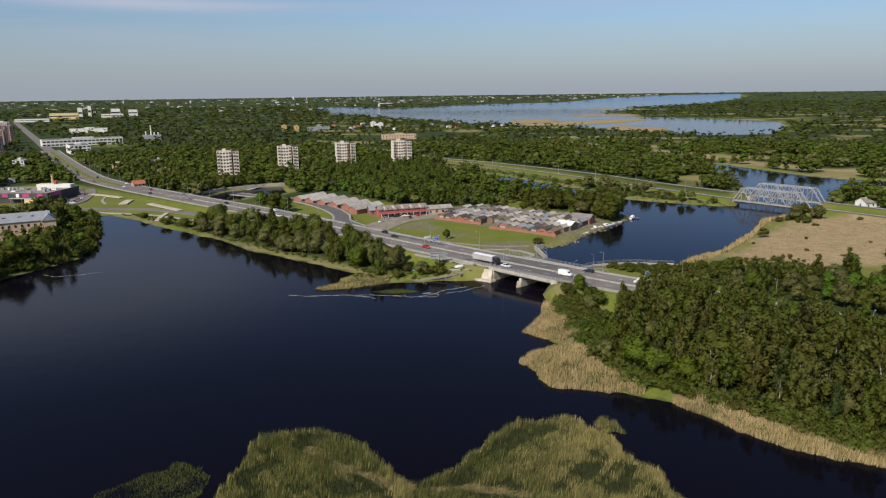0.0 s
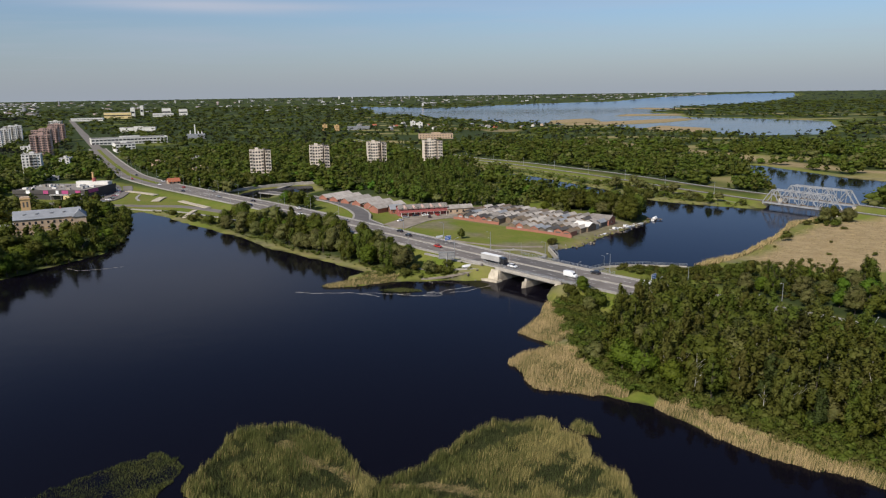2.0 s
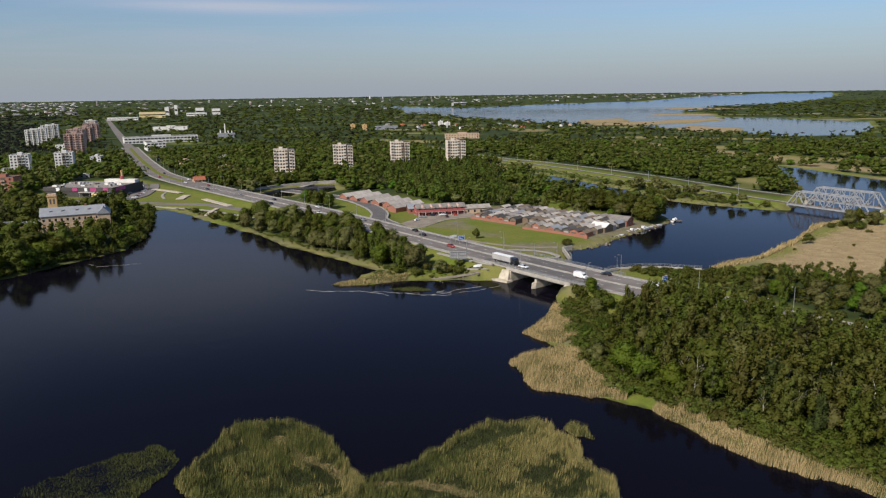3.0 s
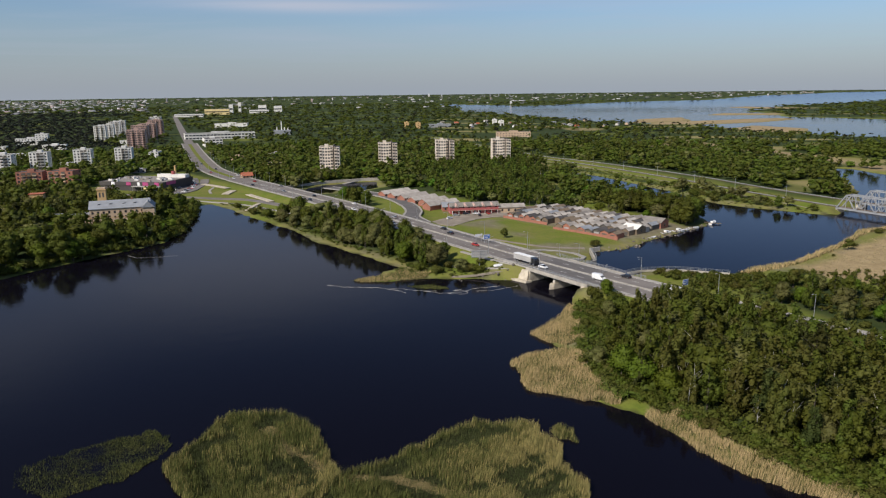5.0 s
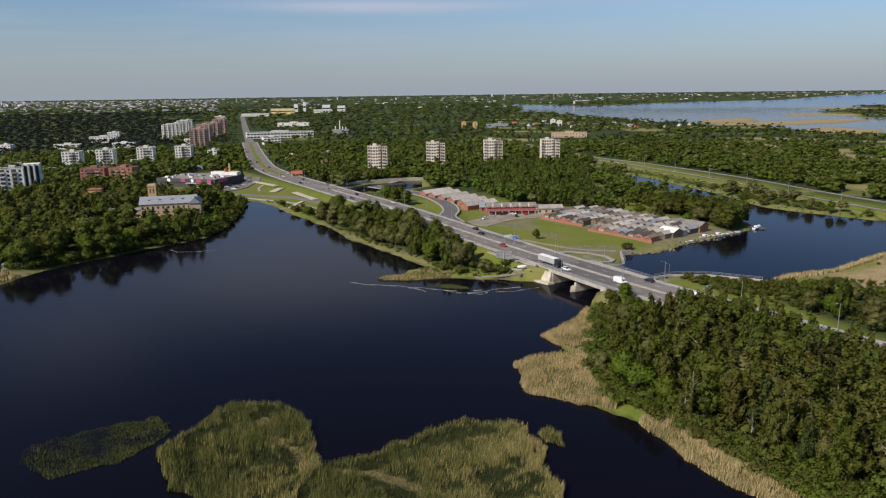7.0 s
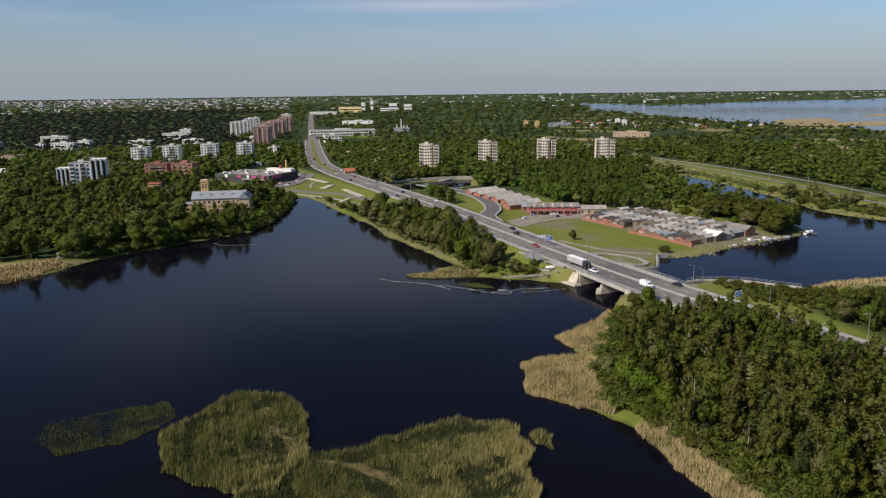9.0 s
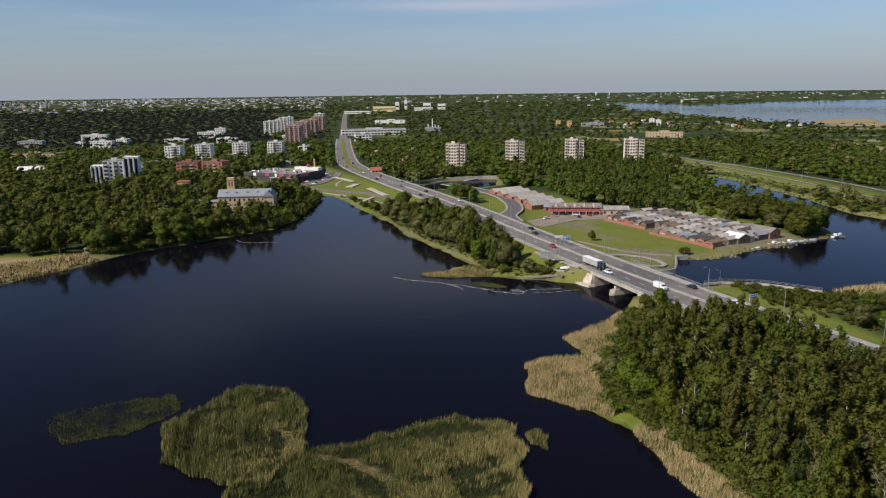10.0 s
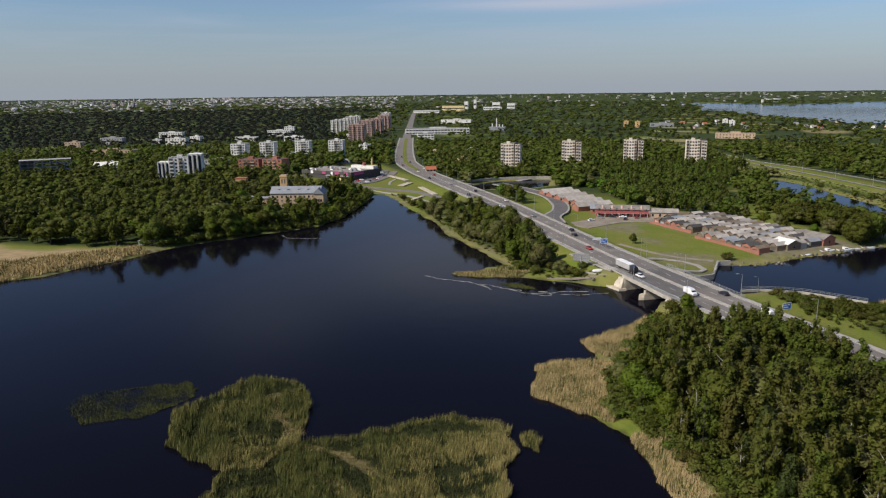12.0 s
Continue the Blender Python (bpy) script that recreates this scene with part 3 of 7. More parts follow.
def land(x, y):
    """Height of the ground."""
    x, y = np.asarray(x, float), np.asarray(y, float)
    d = water_gap(x, y)
    h = np.where(d < 0, np.maximum(-1.6, d * 0.35), 0.12 + 1.5 * (1 - np.exp(-np.maximum(d, 0) / 9)))
    reed = np.full(x.shape, False)
    for outline in ISLETS.values():
        reed |= distance(outline, x, y) < 4
    h = np.where(reed & (d > 0), 0.12, h)
    h = h + np.where((d > 6) & ~reed, 0.35 * wobble(x, y, 60, 5) + 0.08 * wobble(x, y, 9, 4), 0)
    h = h + np.where((d > 30) & ~reed, np.minimum((d - 30) * 0.008, 1.3), 0)
    dry = d > 0.0
    for line, half, slope in ((ROAD, 13.0, 0.42), (SLIP, 5.0, 0.35), (RAIL, 4.0, 0.4), (RAIL_2, 4.0, 0.4)):
        gap, top = to_line(line, x, y)
        bank = top - 0.45 - np.maximum(gap - half, 0) * slope
        h = np.where(dry, np.maximum(h, bank), h)
    return h


# ---- ground: one sheet to the horizon ----
def build_ground():
    ang = np.concatenate([np.arange(-40, 75, 0.5), np.arange(75, 320, 5.0)])
    rad = np.concatenate([[2.0, 30.0, 60.0], 80 * 1.0105 ** np.arange(0, 520)])
    rad = rad[rad < FAR_R]
    A, R = np.meshgrid(np.radians(ang), rad)
    X, Y = HUB[0] - np.sin(A) * R, HUB[1] + np.cos(A) * R
    Z = land(X, Y)
    d = water_gap(X, Y)
    px, py, pz = bowl(X, Y, Z)
    na, nr = len(ang), len(rad)
    verts = np.stack([px, py, pz], -1).reshape(-1, 3)
    i, j = np.meshgrid(np.arange(nr - 1), np.arange(na), indexing="ij")
    a, b = i * na + j, i * na + (j + 1) % na
    faces = np.stack([a, a + na, b + na, b], -1).reshape(-1, 4)
    me = bpy.data.meshes.new("ground")
    me.vertices.add(len(verts)); me.vertices.foreach_set("co", verts.ravel())
    me.loops.add(faces.size); me.loops.foreach_set("vertex_index", faces.ravel().astype(np.int32))
    me.polygons.add(len(faces)); me.polygons.foreach_set("loop_start", np.arange(0, faces.size, 4, dtype=np.int32))
    me.update(calc_edges=True)
    me.polygons.foreach_set("use_smooth", np.ones(len(faces), bool))
    soft = lambda poly, width: np.clip(0.5 - (distance(poly, X, Y) + 5 * wobble(X, Y, 22, 6)) / width, 0, 1)
    dry = soft(DRY_FIELD, 8)
    for bar in SANDBARS:
        dry = np.maximum(dry, np.clip(0.5 - distance(bar, X, Y) / 30, 0, 1))
    dry = np.maximum(dry, soft(WEST_REEDS, 8))
    far_dry = np.clip((wobble(X, Y, 160, 8) - 0.62) * 5, 0, 1) * (Y > 700) * (R < 2500) * (X > -150)
    dry = np.maximum(dry, np.maximum(0.75 * far_dry, 0.5 * marshy(X, Y)))
    dry = np.maximum(dry, np.clip(1.4 - (to_line(MARSH, X, Y)[0] + 8 * wobble(X, Y, 40, 7)) / 18, 0, 0.9))
    bank = np.clip(1 - np.abs(d - 3.5) / 6, 0, 1) * (0.2 + 0.25 * wobble(X, Y, 25, 9) + 0.2 * wobble(X, Y, 7, 15)) * (R < 900) * np.clip(distance(FOREST_L, X, Y) / 10 - 0.6, 0, 1)
    dry = np.clip(np.maximum(dry, bank), 0, 1)
    earth = np.clip((wobble(X, Y, 38, 11) + 0.35 * wobble(X, Y, 9, 14) - 0.25) * 1.6, 0, 1) * np.clip(0.5 - distance(MEADOW, X, Y) / 5, 0, 1) * 0.75
    earth = np.maximum(earth, np.clip(wobble(X, Y, 11, 16) + 0.4 * wobble(X, Y, 4, 17) + 0.1, 0, 1) * 0.6 * (d > 0) * (d < 9) * (R < 700))
    earth = np.maximum(earth, 0.85 * np.clip(0.5 - distance(SHED_YARD, X, Y) / 4, 0, 1))
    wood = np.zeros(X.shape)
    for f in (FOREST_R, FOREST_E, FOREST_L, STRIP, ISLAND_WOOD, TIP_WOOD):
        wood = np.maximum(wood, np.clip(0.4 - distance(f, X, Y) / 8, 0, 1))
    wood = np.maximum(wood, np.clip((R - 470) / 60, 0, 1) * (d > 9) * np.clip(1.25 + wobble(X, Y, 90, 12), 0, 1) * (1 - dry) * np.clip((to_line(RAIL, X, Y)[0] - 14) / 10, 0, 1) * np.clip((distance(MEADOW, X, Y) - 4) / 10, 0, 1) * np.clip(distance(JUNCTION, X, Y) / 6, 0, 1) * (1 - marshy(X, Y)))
    mud = np.clip(1 - np.abs(d + 0.2) / 1.1, 0, 1) * (R < 700)
    for outline in ISLETS.values():
        near = np.clip(2 - distance(outline, X, Y) / 3, 0, 1)
        mud, dry = np.maximum(mud, near), dry * (1 - near)
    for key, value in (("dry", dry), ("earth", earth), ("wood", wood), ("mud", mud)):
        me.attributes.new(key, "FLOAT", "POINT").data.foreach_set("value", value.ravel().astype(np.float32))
    me.materials.append(M["ground"])
    return tagged(new("ground", me), "grassy river banks with bare earth and dry reed stubble", "ground", kind="structure")


def build_water():
    ang = np.radians(np.arange(0, 360, 3.0))
    rad = np.concatenate([[5.0], 60 * 1.12 ** np.arange(0, 49)])
    rad = np.append(rad[rad < FAR_R - 200], FAR_R - 100)
    A, R = np.meshgrid(ang, rad)
    px, py, pz = bowl(HUB[0] - np.sin(A) * R, HUB[1] + np.cos(A) * R, 0)
    verts = [tuple(v) for v in np.stack([px, py, pz], -1).reshape(-1, 3)]
    n = len(ang)
    faces = [(i * n + j, i * n + n + j, i * n + n + (j + 1) % n, i * n + (j + 1) % n) for i in range(len(rad) - 1) for j in range(n)]
    faces.append(tuple(range(n)))
    me = bpy.data.meshes.new("water")
    me.from_pydata(verts, [], faces)
    me.polygons.foreach_set("use_smooth", np.ones(len(faces), bool))
    me.materials.append(M["water"])
    return tagged(new("water", me), "calm dark river and lake water mirroring the sky", "water", kind="structure")


build_ground()
build_water()


# ---- helpers for things ----
def mesh_of(name, verts, faces, material, smooth=False):
    me = bpy.data.meshes.new(name)
    me.from_pydata([tuple(v) for v in verts], [], [tuple(f) for f in faces])
    for m in material if isinstance(material, (list, tuple)) else [material]:
        me.materials.append(m)
    if smooth:
        me.polygons.foreach_set("use_smooth", np.ones(len(me.polygons), bool))
    return me


def thing(name, label, category, group="", at=(0, 0, 0), turn=0.0):
    ob = new(name)
    ob.empty_display_size = 0.5
    ob.matrix_world = pose(*at, 0, 0, turn)
    return tagged(ob, label, category, group)


def child(name, me, parent, label=""):
    ob = new(name, me)
    ob.parent = parent
    return tagged(ob, label) if label else ob


def part(name, bm, material, parent, label=""):
    me = bpy.data.meshes.new(name)
    bm.to_mesh(me)
    bm.free()
    me.materials.append(material)
    return child(name, me, parent, label)


def add_box(bm, x0, x1, y0, y1, z0, z1):
    v = [bm.verts.new(p) for p in ((x0, y0, z0), (x1, y0, z0), (x1, y1, z0), (x0, y1, z0), (x0, y0, z1), (x1, y0, z1), (x1, y1, z1), (x0, y1, z1))]
    for f in ((3, 2, 1, 0), (4, 5, 6, 7), (0, 1, 5, 4), (1, 2, 6, 5), (2, 3, 7, 6), (3, 0, 4, 7)):
        bm.faces.new([v[i] for i in f])
    return v


def box(*spans):
    bm = bmesh.new()
    add_box(bm, *spans)
    return bm


def add_beam(bm, a, b, w, h):
    """A square bar from a to b."""
    a, b = Vector(a), Vector(b)
    d = (b - a).normalized()
    side = d.cross(Vector((0, 0, 1)))
    side = side.normalized() if side.length > 1e-4 else Vector((1, 0, 0))
    up = side.cross(d).normalized()
    ring = [side * w / 2 + up * h / 2, -side * w / 2 + up * h / 2, -side * w / 2 - up * h / 2, side * w / 2 - up * h / 2]
    v = [bm.verts.new(a + r) for r in ring] + [bm.verts.new(b + r) for r in ring]
    for f in ((0, 1, 2, 3), (7, 6, 5, 4), (0, 4, 5, 1), (1, 5, 6, 2), (2, 6, 7, 3), (3, 7, 4, 0)):
        bm.faces.new([v[i] for i in f])


def beam(a, b, w, h):
    bm = bmesh.new()
    add_beam(bm, a, b, w, h)
    return bm


def add_post(bm, x, y, z0, z1, r0, r1=None, n=8):
    r1 = r0 if r1 is None else r1
    lo = [bm.verts.new((x + r0 * math.cos(6.2832 * i / n), y + r0 * math.sin(6.2832 * i / n), z0)) for i in range(n)]
    hi = [bm.verts.new((x + r1 * math.cos(6.2832 * i / n), y + r1 * math.sin(6.2832 * i / n), z1)) for i in range(n)]
    for i in range(n):
        bm.faces.new((lo[i], lo[(i + 1) % n], hi[(i + 1) % n], hi[i]))
    bm.faces.new(hi)
    bm.faces.new(lo[::-1])


def post(x, y, z0, z1, r0, r1=None, n=8):
    bm = bmesh.new()
    add_post(bm, x, y, z0, z1, r0, r1, n)
    return bm


def offset(line, side):
    """The line moved sideways, positive to the right of its run."""
    p = np.array(line)[:, :2]
    d = np.gradient(p, axis=0)
    d /= np.linalg.norm(d, axis=1)[:, None]
    q = p + np.stack([d[:, 1], -d[:, 0]], 1) * side
    return [(x, y, z[2]) for (x, y), z in zip(q, line)]


def ribbon(name, line, left, right, lift, thick, material):
    """A slab that follows a line, between two sideways offsets."""
    a, b = offset(line, left), offset(line, right)
    verts, faces = [], []
    for (ax, ay, az), (bx, by, bz) in zip(a, b):
        verts += [(ax, ay, az + lift), (bx, by, bz + lift), (bx, by, bz + lift - thick), (ax, ay, az + lift - thick)]
    for i in range(len(line) - 1):
        k = i * 4
        faces += [(k, k + 4, k + 5, k + 1), (k + 1, k + 5, k + 6, k + 2), (k + 3, k + 2, k + 6, k + 7), (k, k + 3, k + 7, k + 4)]
    n = len(verts)
    faces += [(0, 1, 2, 3), (n - 1, n - 2, n - 3, n - 4)]
    return mesh_of(name, verts, faces, material)


def between(line, start, end):
    """The stretch of a line between two distances along it."""
    p = np.array(line)
    s = np.concatenate([[0], np.cumsum(np.linalg.norm(np.diff(p[:, :2], axis=0), axis=1))])
    marks = [start] + [v for v in s if start < v < end] + [end]
    return [tuple(np.interp(m, s, p[:, k]) for k in range(3)) for m in marks]


def along(line, point):
    """How far along the line its nearest place to a point is."""
    p = np.array(line)
    s = np.concatenate([[0], np.cumsum(np.linalg.norm(np.diff(p[:, :2], axis=0), axis=1))])
    best = (1e18, 0)
    for i in range(len(p) - 1):
        e = p[i + 1, :2] - p[i, :2]
        u = np.clip(np.dot(np.array(point) - p[i, :2], e) / np.dot(e, e), 0, 1)
        best = min(best, (float(np.linalg.norm(p[i, :2] + u * e - point)), s[i] + u * (s[i + 1] - s[i])))
    return best[1]


def line_length(line):
    p = np.array(line)
    return float(np.linalg.norm(np.diff(p[:, :2], axis=0), axis=1).sum())


def ground_at(x, y):
    return float(land(np.array([x]), np.array([y]))[0])


# ---- roads ----
S_BRIDGE = along(ROAD, (35.8, 275.4))
NEAR_END = S_BRIDGE + 900
road_near = between(ROAD, S_BRIDGE - 330, NEAR_END)
road_far = between(ROAD, NEAR_END, line_length(ROAD))
tagged(new("road", ribbon("road", road_near, -9.6, 9.6, 0.0, 0.35, M["asphalt"])), "grey asphalt main road with four lanes", "road", kind="structure")
tagged(new("road", ribbon("road", road_far, -6.5, 6.5, 0.0, 0.3, M["asphalt"])), "far stretch of grey asphalt road", "road", kind="structure")
for side in (-1, 1):
    lo, hi = sorted((side * 9.6, side * 11.3))
    tagged(new("pavement", ribbon("pavement", road_near, lo, hi, 0.15, 0.5, M["paving"])), "pale concrete pavement with kerb beside the road", "pavement", kind="structure")
tagged(new("median", ribbon("median", between(ROAD, S_BRIDGE - 330, S_BRIDGE + 300), -0.5, 0.5, 0.2, 0.4, M["concrete"])), "low concrete median strip between carriageways", "median", kind="structure")
tagged(new("median", ribbon("median", between(ROAD, S_BRIDGE + 420, S_BRIDGE + 880), -2.2, 2.2, 0.14, 0.4, M["ground"])), "grassy median strip between carriageways", "median", kind="structure")
# lane lines: long edges, and dashes joined as paint
for off in (-9.2, -0.95, 0.95, 9.2):
    tagged(new("edge_line", ribbon("edge_line", between(ROAD, S_BRIDGE - 300, S_BRIDGE + 380), off - 0.11, off + 0.11, 0.006, 0.004, M["line"])), "worn white edge line on the asphalt", "road marking", kind="structure")
bm_v, bm_f = [], []
for off in (-5.1, 5.1):
    for s in np.arange(S_BRIDGE - 260, S_BRIDGE + 380, 9.0):
        a, b = between(ROAD, s, s + 3.2)[0], between(ROAD, s, s + 3.2)[-1]
        (ax, ay, az), (bx, by, bz) = offset([a, b], off)
        d = Vector((bx - ax, by - ay, 0)).normalized()
        n = Vector((d.y, -d.x, 0)) * 0.09
        k = len(bm_v)
        bm_v += [(ax - n.x, ay - n.y, az + 0.006), (ax + n.x, ay + n.y, az + 0.006), (bx + n.x, by + n.y, bz + 0.006), (bx - n.x, by - n.y, bz + 0.006)]
        bm_f.append((k, k + 1, k + 2, k + 3))
tagged(new("lane_dashes", mesh_of("lane_dashes", bm_v, bm_f, M["line"])), "broken white lane lines on the asphalt", "road marking", kind="stuff")
# worn patches on the bridge and its approach
for s0, s1, l, r in ((-8, 22, 0.9, 9.1), (-18, 14, -9.1, -1.2), (30, 34, -9.0, -5.2), (60, 95, 5.3, 8.9), (-70, -52, -9, -1.2)):
    tagged(new("asphalt_patch", ribbon("asphalt_patch", between(ROAD, S_BRIDGE + s0, S_BRIDGE + s1), l, r, 0.004, 0.003, M["asphalt_dark"])), "darker resurfaced patch of asphalt", "road", kind="structure")

# slip road round the meadow
tagged(new("slip_road", ribbon("slip_road", SLIP, -4.2, 4.2, 0.08, 0.4, M["asphalt_dark"])), "narrow curved slip road of darker asphalt", "road", kind="structure")
for side in (-1, 1):
    lo, hi = sorted((side * 4.2, side * 5.4))
    tagged(new("pavement", ribbon("pavement", SLIP, lo, hi, 0.18, 0.5, M["paving"])), "pale pavement beside the slip road", "pavement", kind="structure")


def laid(points, step=4.0, lift=0.06):
    """A line laid on the ground."""
    line = smooth_line([(x, y, 0) for x, y in points], step)
    p = np.array(line)
    z = land(p[:, 0], p[:, 1])
    z = np.convolve(np.pad(z, 2, mode="edge"), np.ones(5) / 5, mode="valid")
    return [(x, y, h + lift) for (x, y, _), h in zip(line, z)]


def path(name, points, half, material, label, lift=0.12, category="path"):
    return tagged(new(name, ribbon(name, laid(points), -half, half, lift, 0.5, material)), label, category, kind="structure")


path("footpath", [(-8, 349), (8, 340), (23, 335), (38, 338)], 1.1, M["gravel"], "worn gravel footpath across the meadow")
path("footpath", [(12, 321), (20, 327.5), (27, 328.6), (34, 325), (38, 319.5), (37, 314), (33, 310), (27, 308.4), (20, 310)], 1.0, M["paving"], "looping pale footpath above the quay", 0.16)
path("footpath", [(-18, 292), (-10, 288), (-1, 285), (9, 281.5)], 0.9, M["paving"], "pale footpath along the bank below the road", 0.16)
path("beach", [(-15, 277.6), (-5, 279.2), (5, 280.8), (13, 282.2)], 1.0, M["gravel"], "narrow sandy beach at the foot of the bank", 0.02, "beach")
path("footpath", [(-16, 306), (-2, 293), (10, 284)], 0.8, M["paving"], "pale path from the road down to the bank", 0.2)
path("service_road", [(-300, 474), (-264, 465), (-232, 463), (-204, 461), (-175, 446), (-150, 429), (-122, 404)], 3.3, M["asphalt"], "grey asphalt service road below the embankment", 0.3, "road")
path("footpath", [(-236, 453), (-208, 447), (-175, 430), (-146, 411), (-122, 392), (-104, 376)], 1.2, M["paving"], "pale footpath above the river bank", 0.2)
path("footpath", [(-255, 515), (-249, 498), (-240, 484)], 0.9, M["paving"], "pale trodden path over the junction grass", 0.2)
path("footpath", [(-200, 510), (-185, 520), (-165, 560), (-148, 600), (-130, 660)], 2.2, M["paving"], "pale lane between the trees", 0.16)
path("side_street", [(-290, 562), (-277, 538), (-268, 512), (-263, 492), (-268, 476), (-290, 468), (-330, 462)], 3.6, M["asphalt"], "side street curving down to the car park", 0.4, "road")
path("parking_lot", [(-42, 382), (-36, 396), (-30, 408), (-16, 420), (-8, 424)], 9.0, M["gravel"], "wide gravel parking lot before the shop", 0.2, "parking")
path("parking_lot", [(-272, 478), (-278, 508), (-296, 545), (-310, 566)], 9.0, M["asphalt"], "asphalt car park of the supermarket", 0.15, "parking")
# pale concrete slabs on the embankment below the road
for pts, half in (([(-273, 530), (-257, 521), (-240, 510)], 2.2), ([(-226, 480), (-228, 490), (-229, 498)], 2.8), ([(-208, 481), (-192, 466), (-175, 450)], 2.1), ([(-177, 417), (-179, 429), (-180, 441)], 1.3)):
    path("slope_slab", pts, half, M["stone"], "pale cracked concrete slab on the embankment", 0.7, "slab")


# ---- road bridge ----
def bridge():
    u = Vector((-0.716, 0.698, 0))                 # along the road, north-west
    n = Vector((0.698, 0.716, 0))                  # across it, towards the far side
    mid = Vector((35.8, 275.4, 0))
    ob = thing("road_bridge", "concrete road bridge on pale stone abutments over the river", "bridge")
    at = lambda s, t, z: mid + u * s + n * t + Vector((0, 0, z))

    def prism(name, outline, z0, z1, material, label="", top=1.0, centre=None):
        bm = bmesh.new()
        c = centre or (sum(p[0] for p in outline) / len(outline), sum(p[1] for p in outline) / len(outline))
        lo = [bm.verts.new(at(*p, z0)) for p in outline]
        hi = [bm.verts.new(at(c[0] + (p[0] - c[0]) * top, c[1] + (p[1] - c[1]) * top, z1)) for p in outline]
        for i in range(len(outline)):
            bm.faces.new((lo[i], lo[(i + 1) % len(lo)], hi[(i + 1) % len(lo)], hi[i]))
        bm.faces.new(hi); bm.faces.new(lo[::-1])
        bmesh.ops.recalc_face_normals(bm, faces=bm.faces)
        return part(name, bm, material, ob, label)

    prism("deck", [(-15, -11.7), (15, -11.7), (15, 11.7), (-15, 11.7)], 4.15, 4.94, M["concrete"])
    for t in (-9.5, -5.7, -1.9, 1.9, 5.7, 9.5):
        prism("girder", [(-14.5, t - 0.5), (14.5, t - 0.5), (14.5, t + 0.5), (-14.5, t + 0.5)], 3.3, 4.16, M["concrete"])
    for t in (-12.1, 11.3):
        prism("edge_beam", [(-17, t), (17, t), (17, t + 0.8), (-17, t + 0.8)], 4.3, 5.56, M["concrete"], "pale concrete edge beam")
    for t in (-11.6, 11.6):
        for z in (5.95, 6.35, 6.7):
            part("rail", beam(at(-24, t, z), at(24, t, z), 0.09, 0.09), M["galv"], ob)
        for s in np.arange(-24, 24.1, 2.0):
            part("baluster", beam(at(s, t, 5.4), at(s, t, 6.7), 0.1, 0.1), M["galv"], ob)
    # river pier with pointed cutwaters, set below the middle of the span
    p0 = 1.0
    prism("pier", [(p0 - 0.9, -12.5), (p0, -14.2), (p0 + 0.9, -12.5), (p0 + 0.9, 12.5), (p0, 14.2), (p0 - 0.9, 12.5)], -2, 2.2, M["stone"], "stone river pier with a pointed nose", 0.96)
    prism("pier_cap", [(p0 - 0.6, -11.5), (p0 + 0.6, -11.5), (p0 + 0.6, 11.5), (p0 - 0.6, 11.5)], 2.2, 3.32, M["concrete"])
    for s, e in ((14.2, 1), (-14.2, -1)):
        prism("abutment", sorted([(s, -12.2), (s + e * 6, -12.2), (s + e * 6, 12.2), (s, 12.2)], key=lambda p: math.atan2(p[1], p[0] - s - e * 3)), -2, 4.2, M["stone"], "pale stone abutment")
        # sloping wing wall spreading to the water's edge
        bm = bmesh.new()
        lo = [bm.verts.new(at(s + e * x, t, -1.0)) for x, t in ((-0.5, -14.5), (10.5, -16.5), (11.5, -12.0), (-0.2, -12.0))]
        hi = [bm.verts.new(at(s + e * x, t, z)) for x, t, z in ((0.4, -12.6, 4.6), (3.4, -12.8, 3.2), (7.5, -12.2, 3.6), (0.4, -12.0, 4.6))]
        for i in range(4):
            bm.faces.new((lo[i], lo[(i + 1) % 4], hi[(i + 1) % 4], hi[i]))
        bm.faces.new(hi); bm.faces.new(lo[::-1])
        bmesh.ops.recalc_face_normals(bm, faces=bm.faces)
        part("wing_wall", bm, M["stone"], ob, "weathered pale stone wing wall")
        bm = bmesh.new()
        lo = [bm.verts.new(at(s + e * x, t, -1.2)) for x, t in ((-1.2, -15.4), (11.0, -17.6), (12.0, -12.0), (-1.2, -12.0))]
        hi = [bm.verts.new(at(s + e * x, t, 0.75)) for x, t in ((-1.0, -15.2), (10.8, -17.4), (11.8, -12.0), (-1.0, -12.0))]
        for i in range(4):
            bm.faces.new((lo[i], lo[(i + 1) % 4], hi[(i + 1) % 4], hi[i]))
        bm.faces.new(hi); bm.faces.new(lo[::-1])
        bmesh.ops.recalc_face_normals(bm, faces=bm.faces)
        part("footing", bm, M["stone"], ob)
    return ob


bridge()


# ---- quay, railings, lamps ----
def wall_line(name, points, width, z0, z1, material, label, category="wall"):
    line = [(x, y, 0) for x, y in points]
    return tagged(new(name, ribbon(name, line, -width / 2, width / 2, z1, z1 - z0, material)), label, category)


wall_line("canal_wall", [(-203, 514), (-198, 520), (-179, 557), (-153, 579), (-138, 586)], 1.6, -1.5, 2.9, M["concrete"], "pale concrete wall along the dark canal")
wall_line("quay_wall", [(33, 296), (43.2, 309.2), (40.6, 333), (45, 337)], 0.8, -1.5, 2.1, M["concrete"], "low concrete quay wall along the meadow shore")
wall_line("quay_wall", [(56, 294.5), (62, 299.3), (76, 303.2), (90, 301), (97, 300)], 0.5, -1.5, 0.9, M["concrete"], "concrete bank wall carrying a steel railing")


